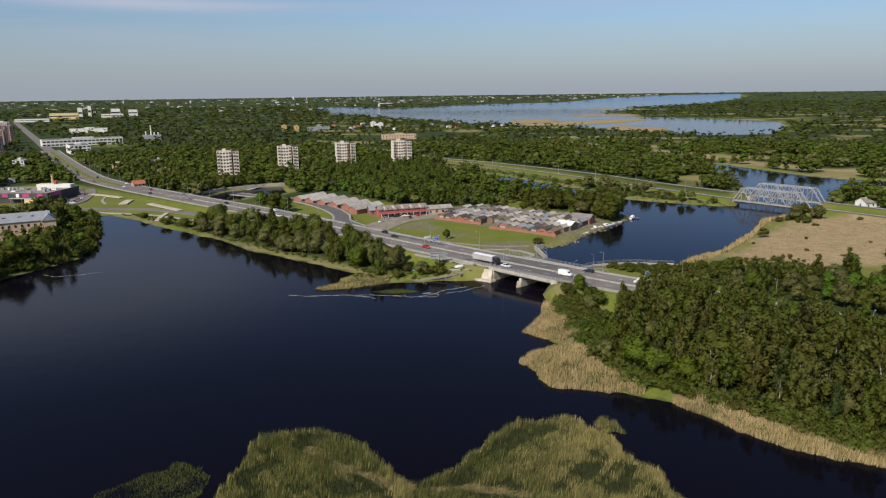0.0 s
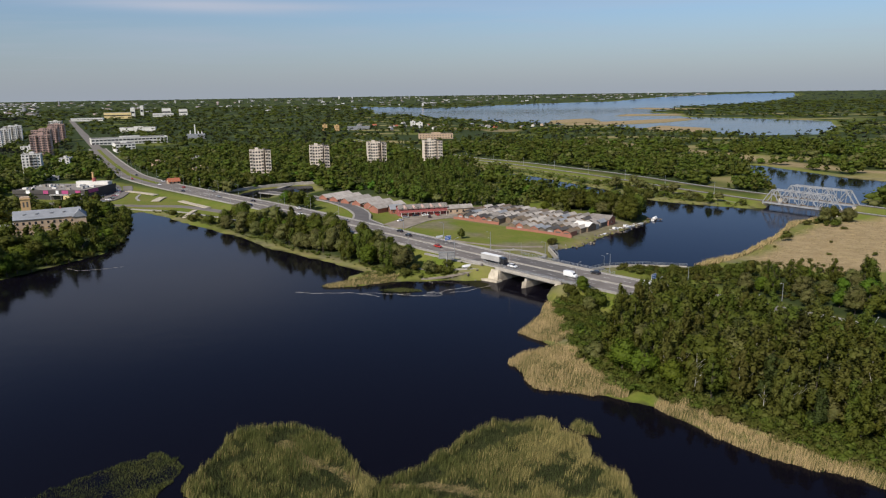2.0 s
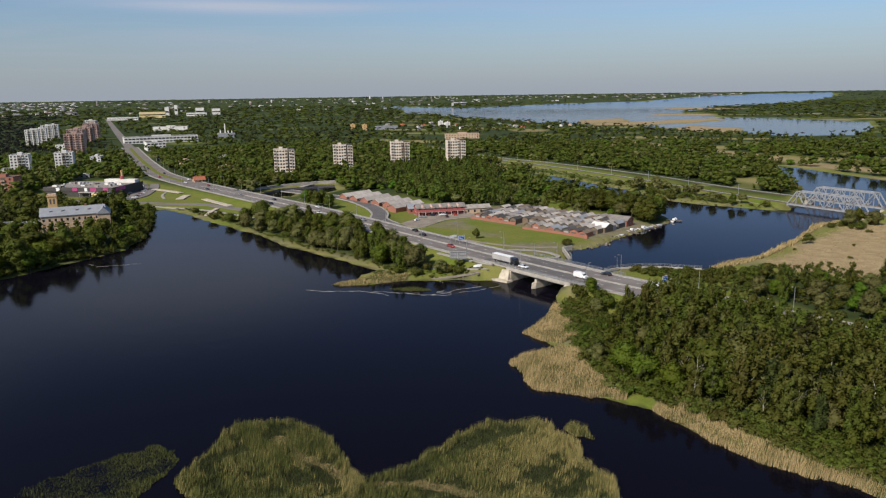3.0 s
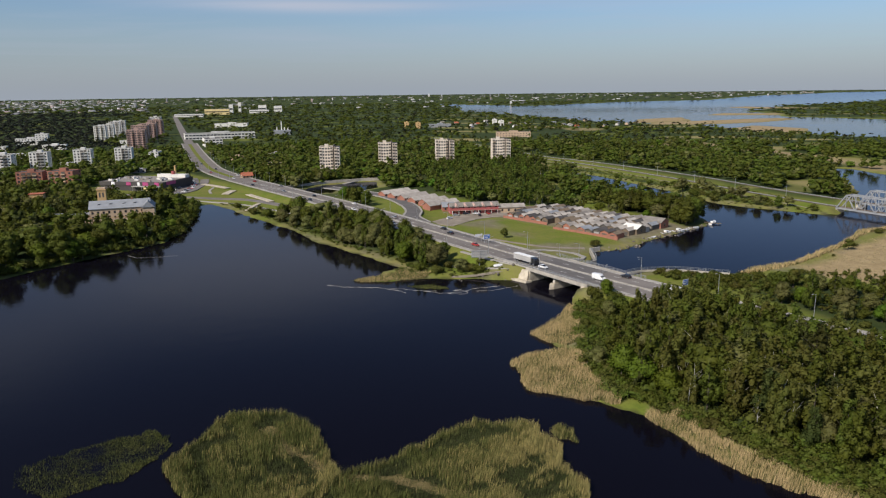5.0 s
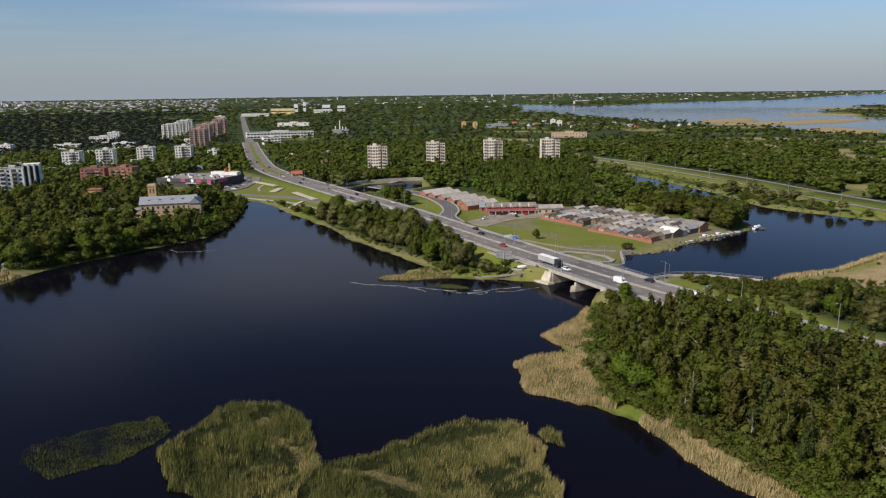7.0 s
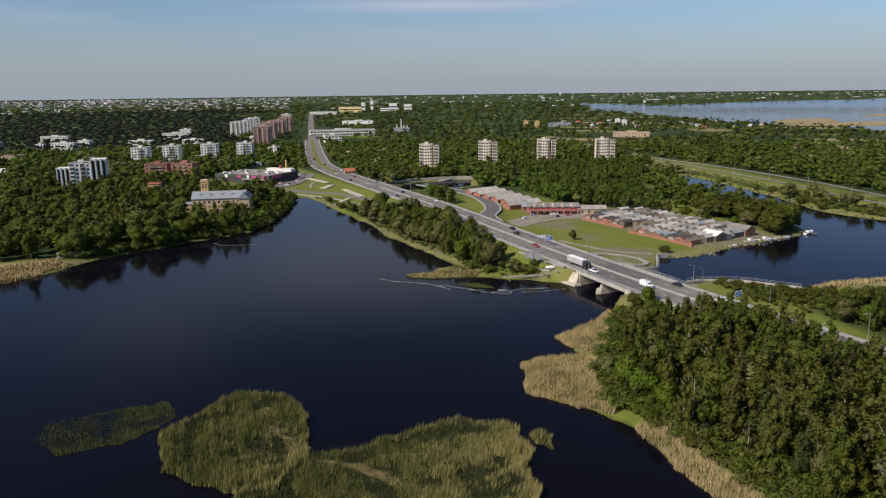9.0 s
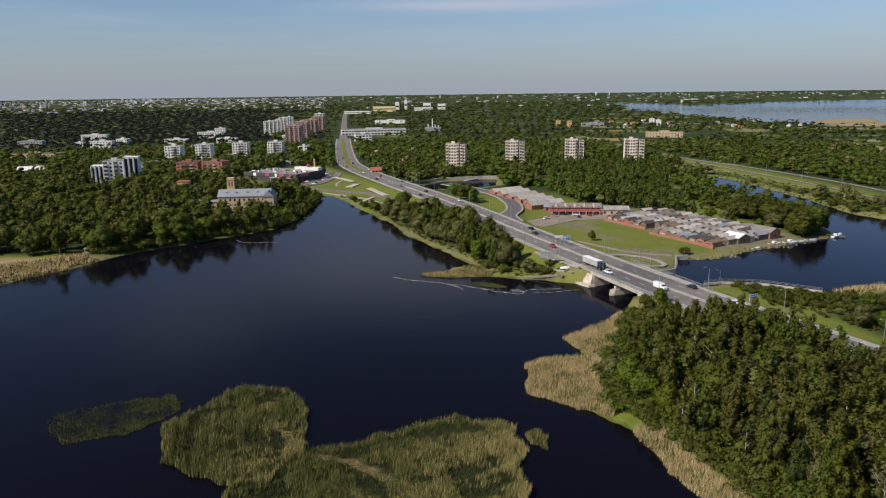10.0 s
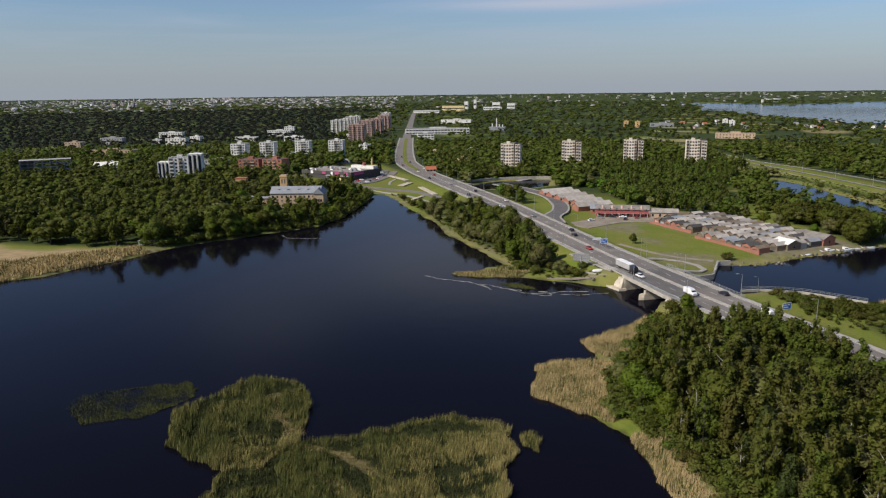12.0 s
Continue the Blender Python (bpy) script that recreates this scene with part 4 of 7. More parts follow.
def railing(points, z, label):
    ob = thing("railing", label, "railing", "railings")
    pts = smooth_line([(x, y, z) for x, y in points], 2.5)
    for h in (0.55, 1.05):
        for a, b in zip(pts, pts[1:]):
            part("rail", beam((a[0], a[1], a[2] + h), (b[0], b[1], b[2] + h), 0.1, 0.1), M["galv"], ob)
    for x, y, zz in pts:
        part("upright", post(x, y, zz - 0.2, zz + 1.05, 0.06, None, 6), M["galv"], ob)
    return ob


railing([(56, 294.5), (62, 299.3), (76, 303.2), (90, 301), (97, 300)], 0.9, "grey steel railing on the bank wall")
railing([(34, 297), (43.2, 309.2), (40.8, 331)], 2.1, "grey steel railing on the quay wall")


def street_lamp(x, y, z, turn, arms=1, height=8.0):
    ob = thing("street_lamp", "tall grey steel street lamp beside the road" if arms == 1 else "tall street lamp with two arms on the median", "street lamp", "street lamps", (x, y, z), turn)
    part("pole", post(0, 0, -0.6, height, 0.13, 0.07), M["galv"], ob)
    for e in (1, -1)[:arms]:
        part("arm", beam((0, 0, height - 0.1), (0, e * 1.8, height + 0.35), 0.08, 0.08), M["galv"], ob)
        bm = box(-0.14, 0.14, e * 2.1 - 0.4, e * 2.1 + 0.4, height + 0.3, height + 0.44)
        part("lantern", bm, M["grey"], ob, "flat grey lantern")
    return ob


lamp = None
for k, s in enumerate(np.arange(S_BRIDGE - 150, S_BRIDGE + 640, 32.0)):
    for side in (-1, 1):
        seg = between(ROAD, s, s + 1)
        (ax, ay, az), (bx, by, bz) = offset([seg[0], seg[-1]], side * 11.0)
        turn = math.degrees(math.atan2(by - ay, bx - ax)) + (0 if side > 0 else 180)
        if lamp is None:
            lamp = street_lamp(ax, ay, az, turn)
        else:
            copy_thing(lamp, pose(ax, ay, az, 0, 0, turn))
for x, y, z in ((61.5, 297, 0.5), (43, 311, 1.0), (13, 321, 2.6), (27, 318, 2.6)):
    copy_thing(lamp, pose(x, y, ground_at(x, y), 0, 0, 130) @ Matrix.Scale(0.72, 4))


# ---- trees ----
def sphere_template(level):
    bm = bmesh.new()
    bmesh.ops.create_icosphere(bm, subdivisions=level, radius=1)
    v = np.array([p.co[:] for p in bm.verts])
    f = np.array([[q.index for q in p.verts] for p in bm.faces])
    bm.free()
    return v, f


BALL = {1: sphere_template(1), 2: sphere_template(2)}


def lobes_of(rng, kind, height, width, count):
    """Middles and half axes of the masses that make up a crown."""
    out = []
    for i in range(count):
        a = rng.uniform(0, 6.283)
        if kind == "tall":
            u = (i + rng.uniform(0.2, 0.8)) / count
            reach = width * 0.5 * (1.12 - 0.8 * u ** 1.7) * rng.uniform(0.2, 0.95)
            r = width * rng.uniform(0.13, 0.24) * (1.12 - 0.55 * u)
            out.append((reach * math.cos(a), reach * math.sin(a), height * (0.2 + 0.74 * u), r, r, r * rng.uniform(1.3, 2.4)))
        elif kind == "pine":
            u = (i + 0.5) / count
            reach = width * 0.3 * rng.uniform(0.1, 0.9) * (1.1 - u)
            r = width * rng.uniform(0.26, 0.4) * (1.15 - u * 0.8)
            out.append((reach * math.cos(a), reach * math.sin(a), height * (0.22 + 0.7 * u), r, r, r * 0.7))
        elif kind == "bush":
            reach = width * 0.5 * math.sqrt(rng.uniform(0, 0.6))
            r = width * rng.uniform(0.2, 0.32)
            out.append((reach * math.cos(a), reach * math.sin(a), height * rng.uniform(0.3, 0.66), r, r, height * rng.uniform(0.26, 0.36)))
        else:
            u = rng.uniform(0, 1)
            reach = width * 0.5 * math.sin(math.pi * (0.18 + 0.75 * u)) * rng.uniform(0.35, 0.75)
            r = width * rng.uniform(0.18, 0.27)
            out.append((reach * math.cos(a), reach * math.sin(a), height * (0.3 + 0.6 * u), r, r, r * rng.uniform(0.75, 1.0)))
    if kind in ("round", "willow"):
        out.append((0, 0, height * 0.56, width * 0.3, width * 0.3, height * 0.26))
    return out


def unit(v):
    return v / (np.linalg.norm(v, axis=-1, keepdims=True) + 1e-9)


def crown_arrays(rng, kind, height, width, lobes, level, clumps, size):
    """A crown: rough masses of leaves with ragged leaf clumps standing out of them, and normals that turn outwards as the leaves do."""
    tv, tf = BALL[level]
    V, F, N, base = [], [], [], 0
    masses = lobes_of(rng, kind, height, width, lobes)
    for cx, cy, cz, rx, ry, rz in masses:
        bump = 1 + 0.17 * np.sin(tv @ rng.normal(0, 2.6, 3) + rng.uniform(0, 6)) + rng.normal(0, 0.09, len(tv))
        V.append(tv * bump[:, None] * np.array([rx, ry, rz]) * {"tall": 0.66, "bush": 0.55}.get(kind, 0.76) + np.array([cx, cy, cz]))
        N.append(unit(tv / np.array([rx, ry, rz])))
        F.append(tf + base)
        base += len(tv)
    weight = np.array([m[3] * m[4] for m in masses])
    pick = rng.choice(len(masses), clumps, p=weight / weight.sum())
    C = np.array(masses)[pick]
    n = rng.normal(0, 1, (clumps, 3))
    n[:, 2] = n[:, 2] * 0.9 + 0.25
    n /= np.linalg.norm(n, axis=1)[:, None]
    mid = C[:, :3] + n * C[:, 3:] * rng.uniform(0.8, 1.18, (clumps, 1))
    face = n + rng.normal(0, 0.5, (clumps, 3))
    face /= np.linalg.norm(face, axis=1)[:, None]
    s1 = np.cross(face, rng.normal(0, 1, (clumps, 3)))
    s1 /= np.linalg.norm(s1, axis=1)[:, None] + 1e-9
    s2 = np.cross(face, s1)
    sz = size * rng.uniform(0.55, 1.35, (clumps, 1))
    k = rng.uniform(0.7, 1.3, (3, clumps, 1))
    tri = np.stack([mid + s1 * sz * k[0], mid - s1 * sz * 0.6 * k[1] + s2 * sz * 0.8 + face * sz * 0.2, mid - s1 * sz * 0.5 - s2 * sz * 0.8 * k[2]], 1)
    back = (np.cross(tri[:, 1] - tri[:, 0], tri[:, 2] - tri[:, 0]) * n).sum(1) < 0
    tri[back] = tri[back][:, ::-1]
    V.append(tri.reshape(-1, 3))
    N.append(np.repeat(unit(n * 0.8 + rng.normal(0, 0.12, (clumps, 3)) + np.array([0, 0, 0.15])), 3, axis=0))
    F.append(base + np.arange(clumps)[:, None] * 3 + np.array([0, 1, 2]))
    return np.concatenate(V), np.concatenate(F), np.concatenate(N)


def trunk_arrays(rng, height, radius, limbs=4, sides=6, top=0.8):
    V, F = [], []

    def tube(pts, radii):
        base = sum(len(v) for v in V)
        ring = []
        for p, r in zip(pts, radii):
            ring.append([[p[0] + r * math.cos(6.2832 * i / sides), p[1] + r * math.sin(6.2832 * i / sides), p[2]] for i in range(sides)])
        V.append(np.array(ring).reshape(-1, 3))
        for j in range(len(pts) - 1):
            for i in range(sides):
                a, b = base + j * sides + i, base + j * sides + (i + 1) % sides
                F.extend([(a, b, b + sides), (a, b + sides, a + sides)])

    lean = rng.normal(0, 0.02 * height, 2)
    tube([(0, 0, -0.4), (lean[0] * 0.2, lean[1] * 0.2, height * 0.25), (lean[0], lean[1], height * top)], [radius * 1.25, radius * 0.85, radius * 0.2])
    for i in range(limbs):
        a, z = rng.uniform(0, 6.283), height * rng.uniform(0.25, 0.6)
        reach = height * rng.uniform(0.12, 0.24)
        k = z / (height * top)
        tube([(lean[0] * k, lean[1] * k, z), (lean[0] * k + reach * math.cos(a), lean[1] * k + reach * math.sin(a), z + reach * rng.uniform(0.8, 1.5))], [radius * 0.4, radius * 0.12])
    return np.concatenate(V), np.array(F)


def raw_mesh(name, V, F, materials, index=None, smooth=False, normals=None, tint=None):
    me = bpy.data.meshes.new(name)
    V, F = np.asarray(V, np.float32), np.asarray(F, np.int32)
    me.vertices.add(len(V)); me.vertices.foreach_set("co", V.ravel())
    me.loops.add(F.size); me.loops.foreach_set("vertex_index", F.ravel())
    me.polygons.add(len(F)); me.polygons.foreach_set("loop_start", np.arange(0, F.size, F.shape[1], dtype=np.int32))
    for m in materials:
        me.materials.append(m)
    if index is not None:
        me.polygons.foreach_set("material_index", np.asarray(index, np.int32))
    if smooth:
        me.polygons.foreach_set("use_smooth", np.ones(len(F), bool))
    me.update(calc_edges=True)
    if normals is not None:
        me.polygons.foreach_set("use_smooth", np.ones(len(F), bool))
        me.attributes.new("custom_normal", "FLOAT_VECTOR", "POINT").data.foreach_set("vector", np.asarray(normals, np.float32).ravel())
    if tint is not None:
        me.attributes.new("tint", "FLOAT", "POINT").data.foreach_set("value", np.asarray(tint, np.float32))
    me.update()
    return me


rng = np.random.default_rng(7)
# kind, height, width, lobes, clumps, leaves, bark, words
SORTS = {
    "round": ("round", 14.0, 10.5, 11, 1000, "leaf_broad", "bark", "broad-crowned deciduous tree in full green leaf"),
    "fresh": ("round", 10.5, 10.0, 11, 900, "leaf_bright", "bark", "bright fresh-green deciduous tree with a dense crown"),
    "birch": ("tall", 16.5, 5.7, 13, 900, "leaf_birch", "birch", "tall slender birch with a pale trunk"),
    "aspen": ("tall", 17.0, 6.6, 14, 1000, "leaf_broad", "bark", "tall aspen with a narrow dark green crown"),
    "dark": ("tall", 15.0, 6.6, 12, 950, "leaf_dark", "bark", "tall dark-leaved alder by the water"),
    "willow": ("willow", 11.0, 11.0, 12, 1100, "leaf_willow", "bark", "grey-green willow with a wide domed crown"),
    "bare": ("tall", 14.0, 3.4, 1, 90, "leaf_birch", "birch", "thin half-bare birch with pale branches"),
    "rust": ("round", 9.0, 7.5, 9, 700, "leaf_rust", "bark", "small tree with yellow-brown spring leaves"),
    "bush": ("bush", 3.6, 5.0, 6, 420, "leaf_birch", "bark", "low leafy shrub on the grassy bank"),
    "hazel": ("bush", 4.6, 5.6, 7, 480, "leaf_broad", "bark", "rounded green bush on the grassy bank"),
}
TREES = {}
for sort, (kind, h, w, lobes, clumps, leaves, bark, words) in SORTS.items():
    for variant in range(3 if sort not in ("rust", "bare") else 1):
        tree = thing("shrub" if kind == "bush" else "tree", words, "shrub" if kind == "bush" else "tree", "shrubs" if kind == "bush" else "trees")
        V, F = trunk_arrays(rng, h, 0.06 if kind == "bush" else (0.2 if bark == "birch" else 0.27), 3 if kind == "bush" else 7 if sort == "bare" else 4, 6, 0.86 if kind == "tall" else 0.7)
        child("trunk", raw_mesh("trunk", V, F, [M[bark]], smooth=True), tree)
        V, F, N = crown_arrays(rng, kind, h, w, lobes + 9, 1, int(clumps * 1.9), (0.36 if kind == "tall" else 0.42) if kind != "bush" else 0.28)
        child("crown", raw_mesh("crown", V, F, [M[leaves]], normals=N), tree)
        TREES.setdefault(sort, []).append(tree)
USED = set()


def plant(sort, x, y, scale=1.0, z=None):
    """One tree of a sort, rooted in the ground."""
    src = TREES[sort][int(rng.integers(len(TREES[sort])))]
    z = ground_at(x, y) if z is None else z
    m = pose(x, y, z, 0, 0, rng.uniform(0, 360)) @ Matrix.Diagonal((scale * rng.uniform(0.88, 1.12), scale * rng.uniform(0.88, 1.12), scale, 1))
    if src not in USED:
        USED.add(src)
        src.matrix_basis = m
        return src
    probe = src.copy()
    scene.collection.objects.link(probe)
    probe.matrix_basis = m
    for o in src.children:
        c = o.copy()
        scene.collection.objects.link(c)
        c.parent = probe
    return probe


def scatter(poly, spacing, keep_water=2.5, keep_road=14.0, jitter=0.42):
    """Uneven places inside an outline, away from water, road and railway."""
    p = np.array(poly)
    gx, gy = np.meshgrid(np.arange(p[:, 0].min(), p[:, 0].max(), spacing), np.arange(p[:, 1].min(), p[:, 1].max(), spacing))
    gx = gx + (np.arange(gx.shape[0]) % 2 * spacing * 0.5)[:, None]
    x = (gx + rng.uniform(-jitter, jitter, gx.shape) * spacing).ravel()
    y = (gy + rng.uniform(-jitter, jitter, gx.shape) * spacing).ravel()
    ok = (distance(poly, x, y) < 0) & (water_gap(x, y) > keep_water) & (to_line(ROAD, x, y)[0] > keep_road) & (to_line(RAIL, x, y)[0] > 9) & (to_line(RAIL_2, x, y)[0] > 9) & (to_line(SLIP, x, y)[0] > 7)
    x, y = x[ok], y[ok]
    return x, y, land(x, y)


def with_trunk(crown, trunk):
    (V, F, N), (tv, tf) = crown, trunk
    return np.concatenate([V, tv]), np.concatenate([F, tf + len(V)]), np.concatenate([np.zeros(len(F), int), np.ones(len(tf), int)]), np.concatenate([N, unit(tv * np.array([1, 1, 0]) + 1e-6)])


# woods too far or too many to count: simpler trees in one mesh a wood
MID = {}
for sort, (kind, h, w, lobes, clumps, leaves, bark, words) in SORTS.items():
    for variant in range(4):
        MID.setdefault(sort, []).append(with_trunk(crown_arrays(rng, kind, h, w, max(6, lobes * 3 // 4), 1, clumps // 4 if kind != "bush" else clumps // 2, 0.72 if kind != "bush" else 0.36), trunk_arrays(rng, h, 0.24, 0, 4, 0.7)))
BRIEF = {}
for sort, (kind, h, w, lobes, clumps, leaves, bark, words) in SORTS.items():
    for variant in range(4):
        V, F, N = crown_arrays(rng, kind, h, w, 5, 1, 44, 1.0 if kind != "bush" else 0.7)
        BRIEF.setdefault(sort, []).append((V, F, np.zeros(len(F), int), N))
LOW = {}
for sort, (kind, h, w) in {"round": ("round", 13, 11), "aspen": ("tall", 17, 8.5), "birch": ("tall", 16, 7), "willow": ("round", 9, 11), "pine": ("pine", 17, 8), "dark": ("tall", 15, 9)}.items():
    for variant in range(5):
        V, F, N = crown_arrays(rng, kind, h, w, 1 if sort == "pine" else 2, 1, 9 if sort == "pine" else 14, 1.5)
        LOW.setdefault(sort, []).append((V, F, np.zeros(len(F), int), N))


def grove(name, places, choice, book, leaves, label, scale=(0.75, 1.2), spread=1.0, sink=0.0):
    """Many trees joined into one wood. choice: sorts with their shares."""
    x, y, z = places
    sorts, share = list(choice), np.array(list(choice.values()), float)
    Vs, Fs, Is, Ns, Ts, base = [], [], [], [], [], 0
    mats = [M[leaves[s]] for s in sorts] + [M[SORTS[s][6] if s in SORTS else "bark"] for s in sorts]
    pick = rng.choice(len(sorts), len(x), p=share / share.sum())
    for i in range(len(x)):
        V, F, I, N = book[sorts[pick[i]]][int(rng.integers(len(book[sorts[pick[i]]])))]
        a, s = rng.uniform(0, 6.283), rng.uniform(*scale)
        c, n = math.cos(a) * s, math.sin(a) * s
        wide = spread * rng.uniform(0.85, 1.2) * max(1.0, math.hypot(x[i] - HUB[0], y[i] - HUB[1]) / 850)
        W = np.stack([(V[:, 0] * c - V[:, 1] * n) * wide + x[i], (V[:, 0] * n + V[:, 1] * c) * wide + y[i], V[:, 2] * s + z[i] - sink * s], 1)
        c, n = math.cos(a), math.sin(a)
        Ns.append(np.stack([N[:, 0] * c - N[:, 1] * n, N[:, 0] * n + N[:, 1] * c, N[:, 2]], 1))
        Ts.append(np.full(len(V), rng.uniform(-1, 1)))
        Vs.append(W); Fs.append(F + base); Is.append(np.where(I == 1, len(sorts) + pick[i], pick[i])); base += len(V)
    if not Vs:
        return None
    V = np.concatenate(Vs)
    V = np.stack(bowl(V[:, 0], V[:, 1], V[:, 2]), 1)
    return tagged(new(name, raw_mesh(name, V, np.concatenate(Fs), mats, np.concatenate(Is), normals=np.concatenate(Ns), tint=np.concatenate(Ts))), label, "trees", kind="stuff")


LEAVES = {s: v[5] for s, v in SORTS.items()} | {"pine": "pine"}


# the wood on the near bank: the trees towards the water are counted
HIGH = {}
for sort, (kind, h, w, lobes, clumps, leaves, bark, words) in SORTS.items():
    for variant in range(4):
        HIGH.setdefault(sort, []).append(with_trunk(crown_arrays(rng, kind, h, w, lobes + 3, 1, clumps * 11 // 10, (0.4 if kind == "tall" else 0.46) if kind != "bush" else 0.42), trunk_arrays(rng, h, 0.22, 2, 5, 0.8)))
x, y, z = scatter(FOREST_R, 4.6, 2.5, 14.5)
near = (distance(FOREST_R, x, y) > -9) & (np.hypot(x - 60, y - 175) < 84)
CHOICE = ["birch", "aspen", "birch", "dark", "willow", "aspen", "birch", "aspen", "aspen", "birch", "birch", "aspen", "bare", "willow"]
for a, b, c in zip(x[near], y[near], z[near]):
    edge = -distance(FOREST_R, np.array([a]), np.array([b]))[0]
    sort = CHOICE[int(rng.integers(len(CHOICE)))]
    if edge < 4 and rng.uniform() < 0.25:
        sort = ("hazel", "hazel", "bush", "fresh")[int(rng.integers(4))]
    plant(sort, a, b, rng.uniform(0.6, 0.92), c)
grove("bank_wood", (x[~near], y[~near], z[~near]), {"birch": 4, "aspen": 5, "round": 0.7, "dark": 1.2, "willow": 1.8, "fresh": 0.25}, HIGH, LEAVES, "mixed birch and aspen wood behind the river bank", (0.62, 0.98), 1.2)
# an even belt of trees stands along the road verge
BELT = [(x, y) for x, y, _ in offset(between(ROAD, S_BRIDGE - 330, S_BRIDGE - 50), -13.5)] + [(x, y) for x, y, _ in offset(between(ROAD, S_BRIDGE - 330, S_BRIDGE - 50), -22.0)][::-1]
x, y, z = scatter(BELT, 4.1, 2.5, 13.6)
grove("verge_wood", (x, y, z), {"birch": 3, "aspen": 4, "willow": 2, "round": 2}, HIGH, LEAVES, "dense belt of young trees along the road verge", (0.7, 0.86), 1.2)
x, y, z = scatter(FOREST_R, 6.0, 1.5, 14.0)
grove("undergrowth", (x, y, z), {"bush": 2, "hazel": 3}, MID, LEAVES, "leafy undergrowth below the bank trees", (0.8, 1.5))
# shrubs and trees beside the bridge
for sort, a, b, s in (("hazel", 42, 246, 1.0), ("fresh", 46.5, 246.5, 0.55), ("bush", 40, 241, 1.0), ("hazel", 44, 238, 1.1), ("hazel", 50.5, 236, 1.2), ("willow", 47, 231, 0.5), ("bush", 43, 229, 1.1), ("hazel", 49, 242, 0.9), ("fresh", 49, 178.5, 0.85), ("fresh", 53.5, 174.5, 0.8), ("fresh", 50.5, 186, 0.75), ("willow", 43, 187, 0.5), ("bush", 41, 191, 0.9), ("bush", 57, 168, 0.9)):
    plant(sort, a, b, s)
# herb-rich scrub between the reeds and the wood, and on the verge beyond the road
grove("bank_scrub", scatter([(43, 190), (46, 178), (56, 164), (64, 156), (74, 146), (80, 139.5), (89, 133), (114, 112), (146, 80), (168, 92), (135, 118), (98, 141), (82, 150), (68, 160), (58, 168), (49, 180), (49, 200)], 2.1, 0.3, 14.0), {"bush": 2, "hazel": 2}, MID, LEAVES, "low leafy scrub along the foot of the bank wood", (0.4, 0.75), 1.3)
grove("bank_scrub", scatter([(36, 242), (37, 216), (39, 206), (38, 196), (40, 186), (44, 172), (49, 166), (53, 170), (48, 182), (48, 205), (52, 222), (47, 242)], 2.0, 0.3, 14.0), {"bush": 3, "hazel": 2}, MID, LEAVES, "fresh green scrub between reeds and wood", (0.35, 0.8), 1.2)
grove("verge_scrub", scatter([(66, 292), (84, 296), (104, 294), (124, 302), (150, 310), (170, 260), (140, 232), (110, 250), (90, 262), (80, 270)], 3.4, 0.8, 13.0), {"bush": 3, "hazel": 2}, MID, LEAVES, "low leafy scrub on the verge beyond the road", (0.2, 0.5))
x, y, z = scatter(FOREST_E, 7.5, 3.0, 15.0)
near = np.argsort(np.hypot(x - 120, y - 270))[:46]
for a, b, c in zip(x[near], y[near], z[near]):
    plant(("round", "hazel", "rust", "willow", "fresh", "bush", "aspen")[int(rng.integers(7))], a, b, rng.uniform(0.5, 0.8), c)
rest = np.setdiff1d(np.arange(len(x)), near)
grove("field_wood", (x[rest], y[rest], z[rest]), {"round": 3, "rust": 0.6, "willow": 2, "fresh": 1, "aspen": 1}, MID, LEAVES, "low mixed wood between road and reed field", (0.5, 0.85))
x, y, z = scatter(DRY_FIELD, 15.0, 8.0, 15.0)
thin = rng.uniform(0, 1, len(x)) < 0.4
grove("field_tufts", (x[thin], y[thin], z[thin]), {"bush": 3, "rust": 0.4}, MID, LEAVES, "scattered brown-green tufts in the reed field", (0.25, 0.6), 1.4)
# scrub on the verges and the east bank
SCRUB = [[(66, 292), (84, 294), (104, 292), (124, 300), (116, 286), (96, 270), (84, 268)], [(36, 236), (44, 214), (46, 190), (44, 176), (56, 164), (62, 158), (70, 152), (62, 166), (52, 178), (50, 210), (46, 236)], [(-196, 436), (-160, 412), (-124, 380), (-96, 345), (-92, 350), (-120, 385), (-160, 418)], [(180, 396), (206, 412), (216, 402), (196, 386)], [(-28, 284), (-10, 282), (0, 284), (-6, 292), (-20, 292)]]
for poly, gap in zip(SCRUB, (3.8, 3.4, 7.0, 5.0, 6.0)):
    x, y, z = scatter(poly, gap, 0.8, 13.0)
    for a, b, c in zip(x, y, z):
        plant("bush" if rng.uniform() < 0.6 else "hazel", a, b, rng.uniform(0.35, 0.85), c)
WEST_SHORE = [(-208, 238), (-190.5, 282), (-180, 309), (-176.5, 327), (-182, 354), (-200.5, 394), (-223, 440), (-231, 438), (-208, 396), (-190, 356), (-184, 328), (-187, 309), (-198, 281), (-216, 236)]
grove("bank_scrub", scatter(WEST_SHORE, 3.2, -0.6), {"bush": 2, "hazel": 4}, MID, LEAVES, "leafy scrub overhanging the west bank", (0.6, 1.2))
OPEN_BANK = [(-214, 446), (-190, 428), (-160, 402), (-122, 367), (-97, 340), (-80, 327), (-62, 313), (-48, 300), (-38, 290), (-44, 275), (-27, 276), (-12, 278), (6, 281), (2, 290), (-24, 286), (-46, 306), (-76, 328), (-110, 360), (-150, 402), (-196, 440)]
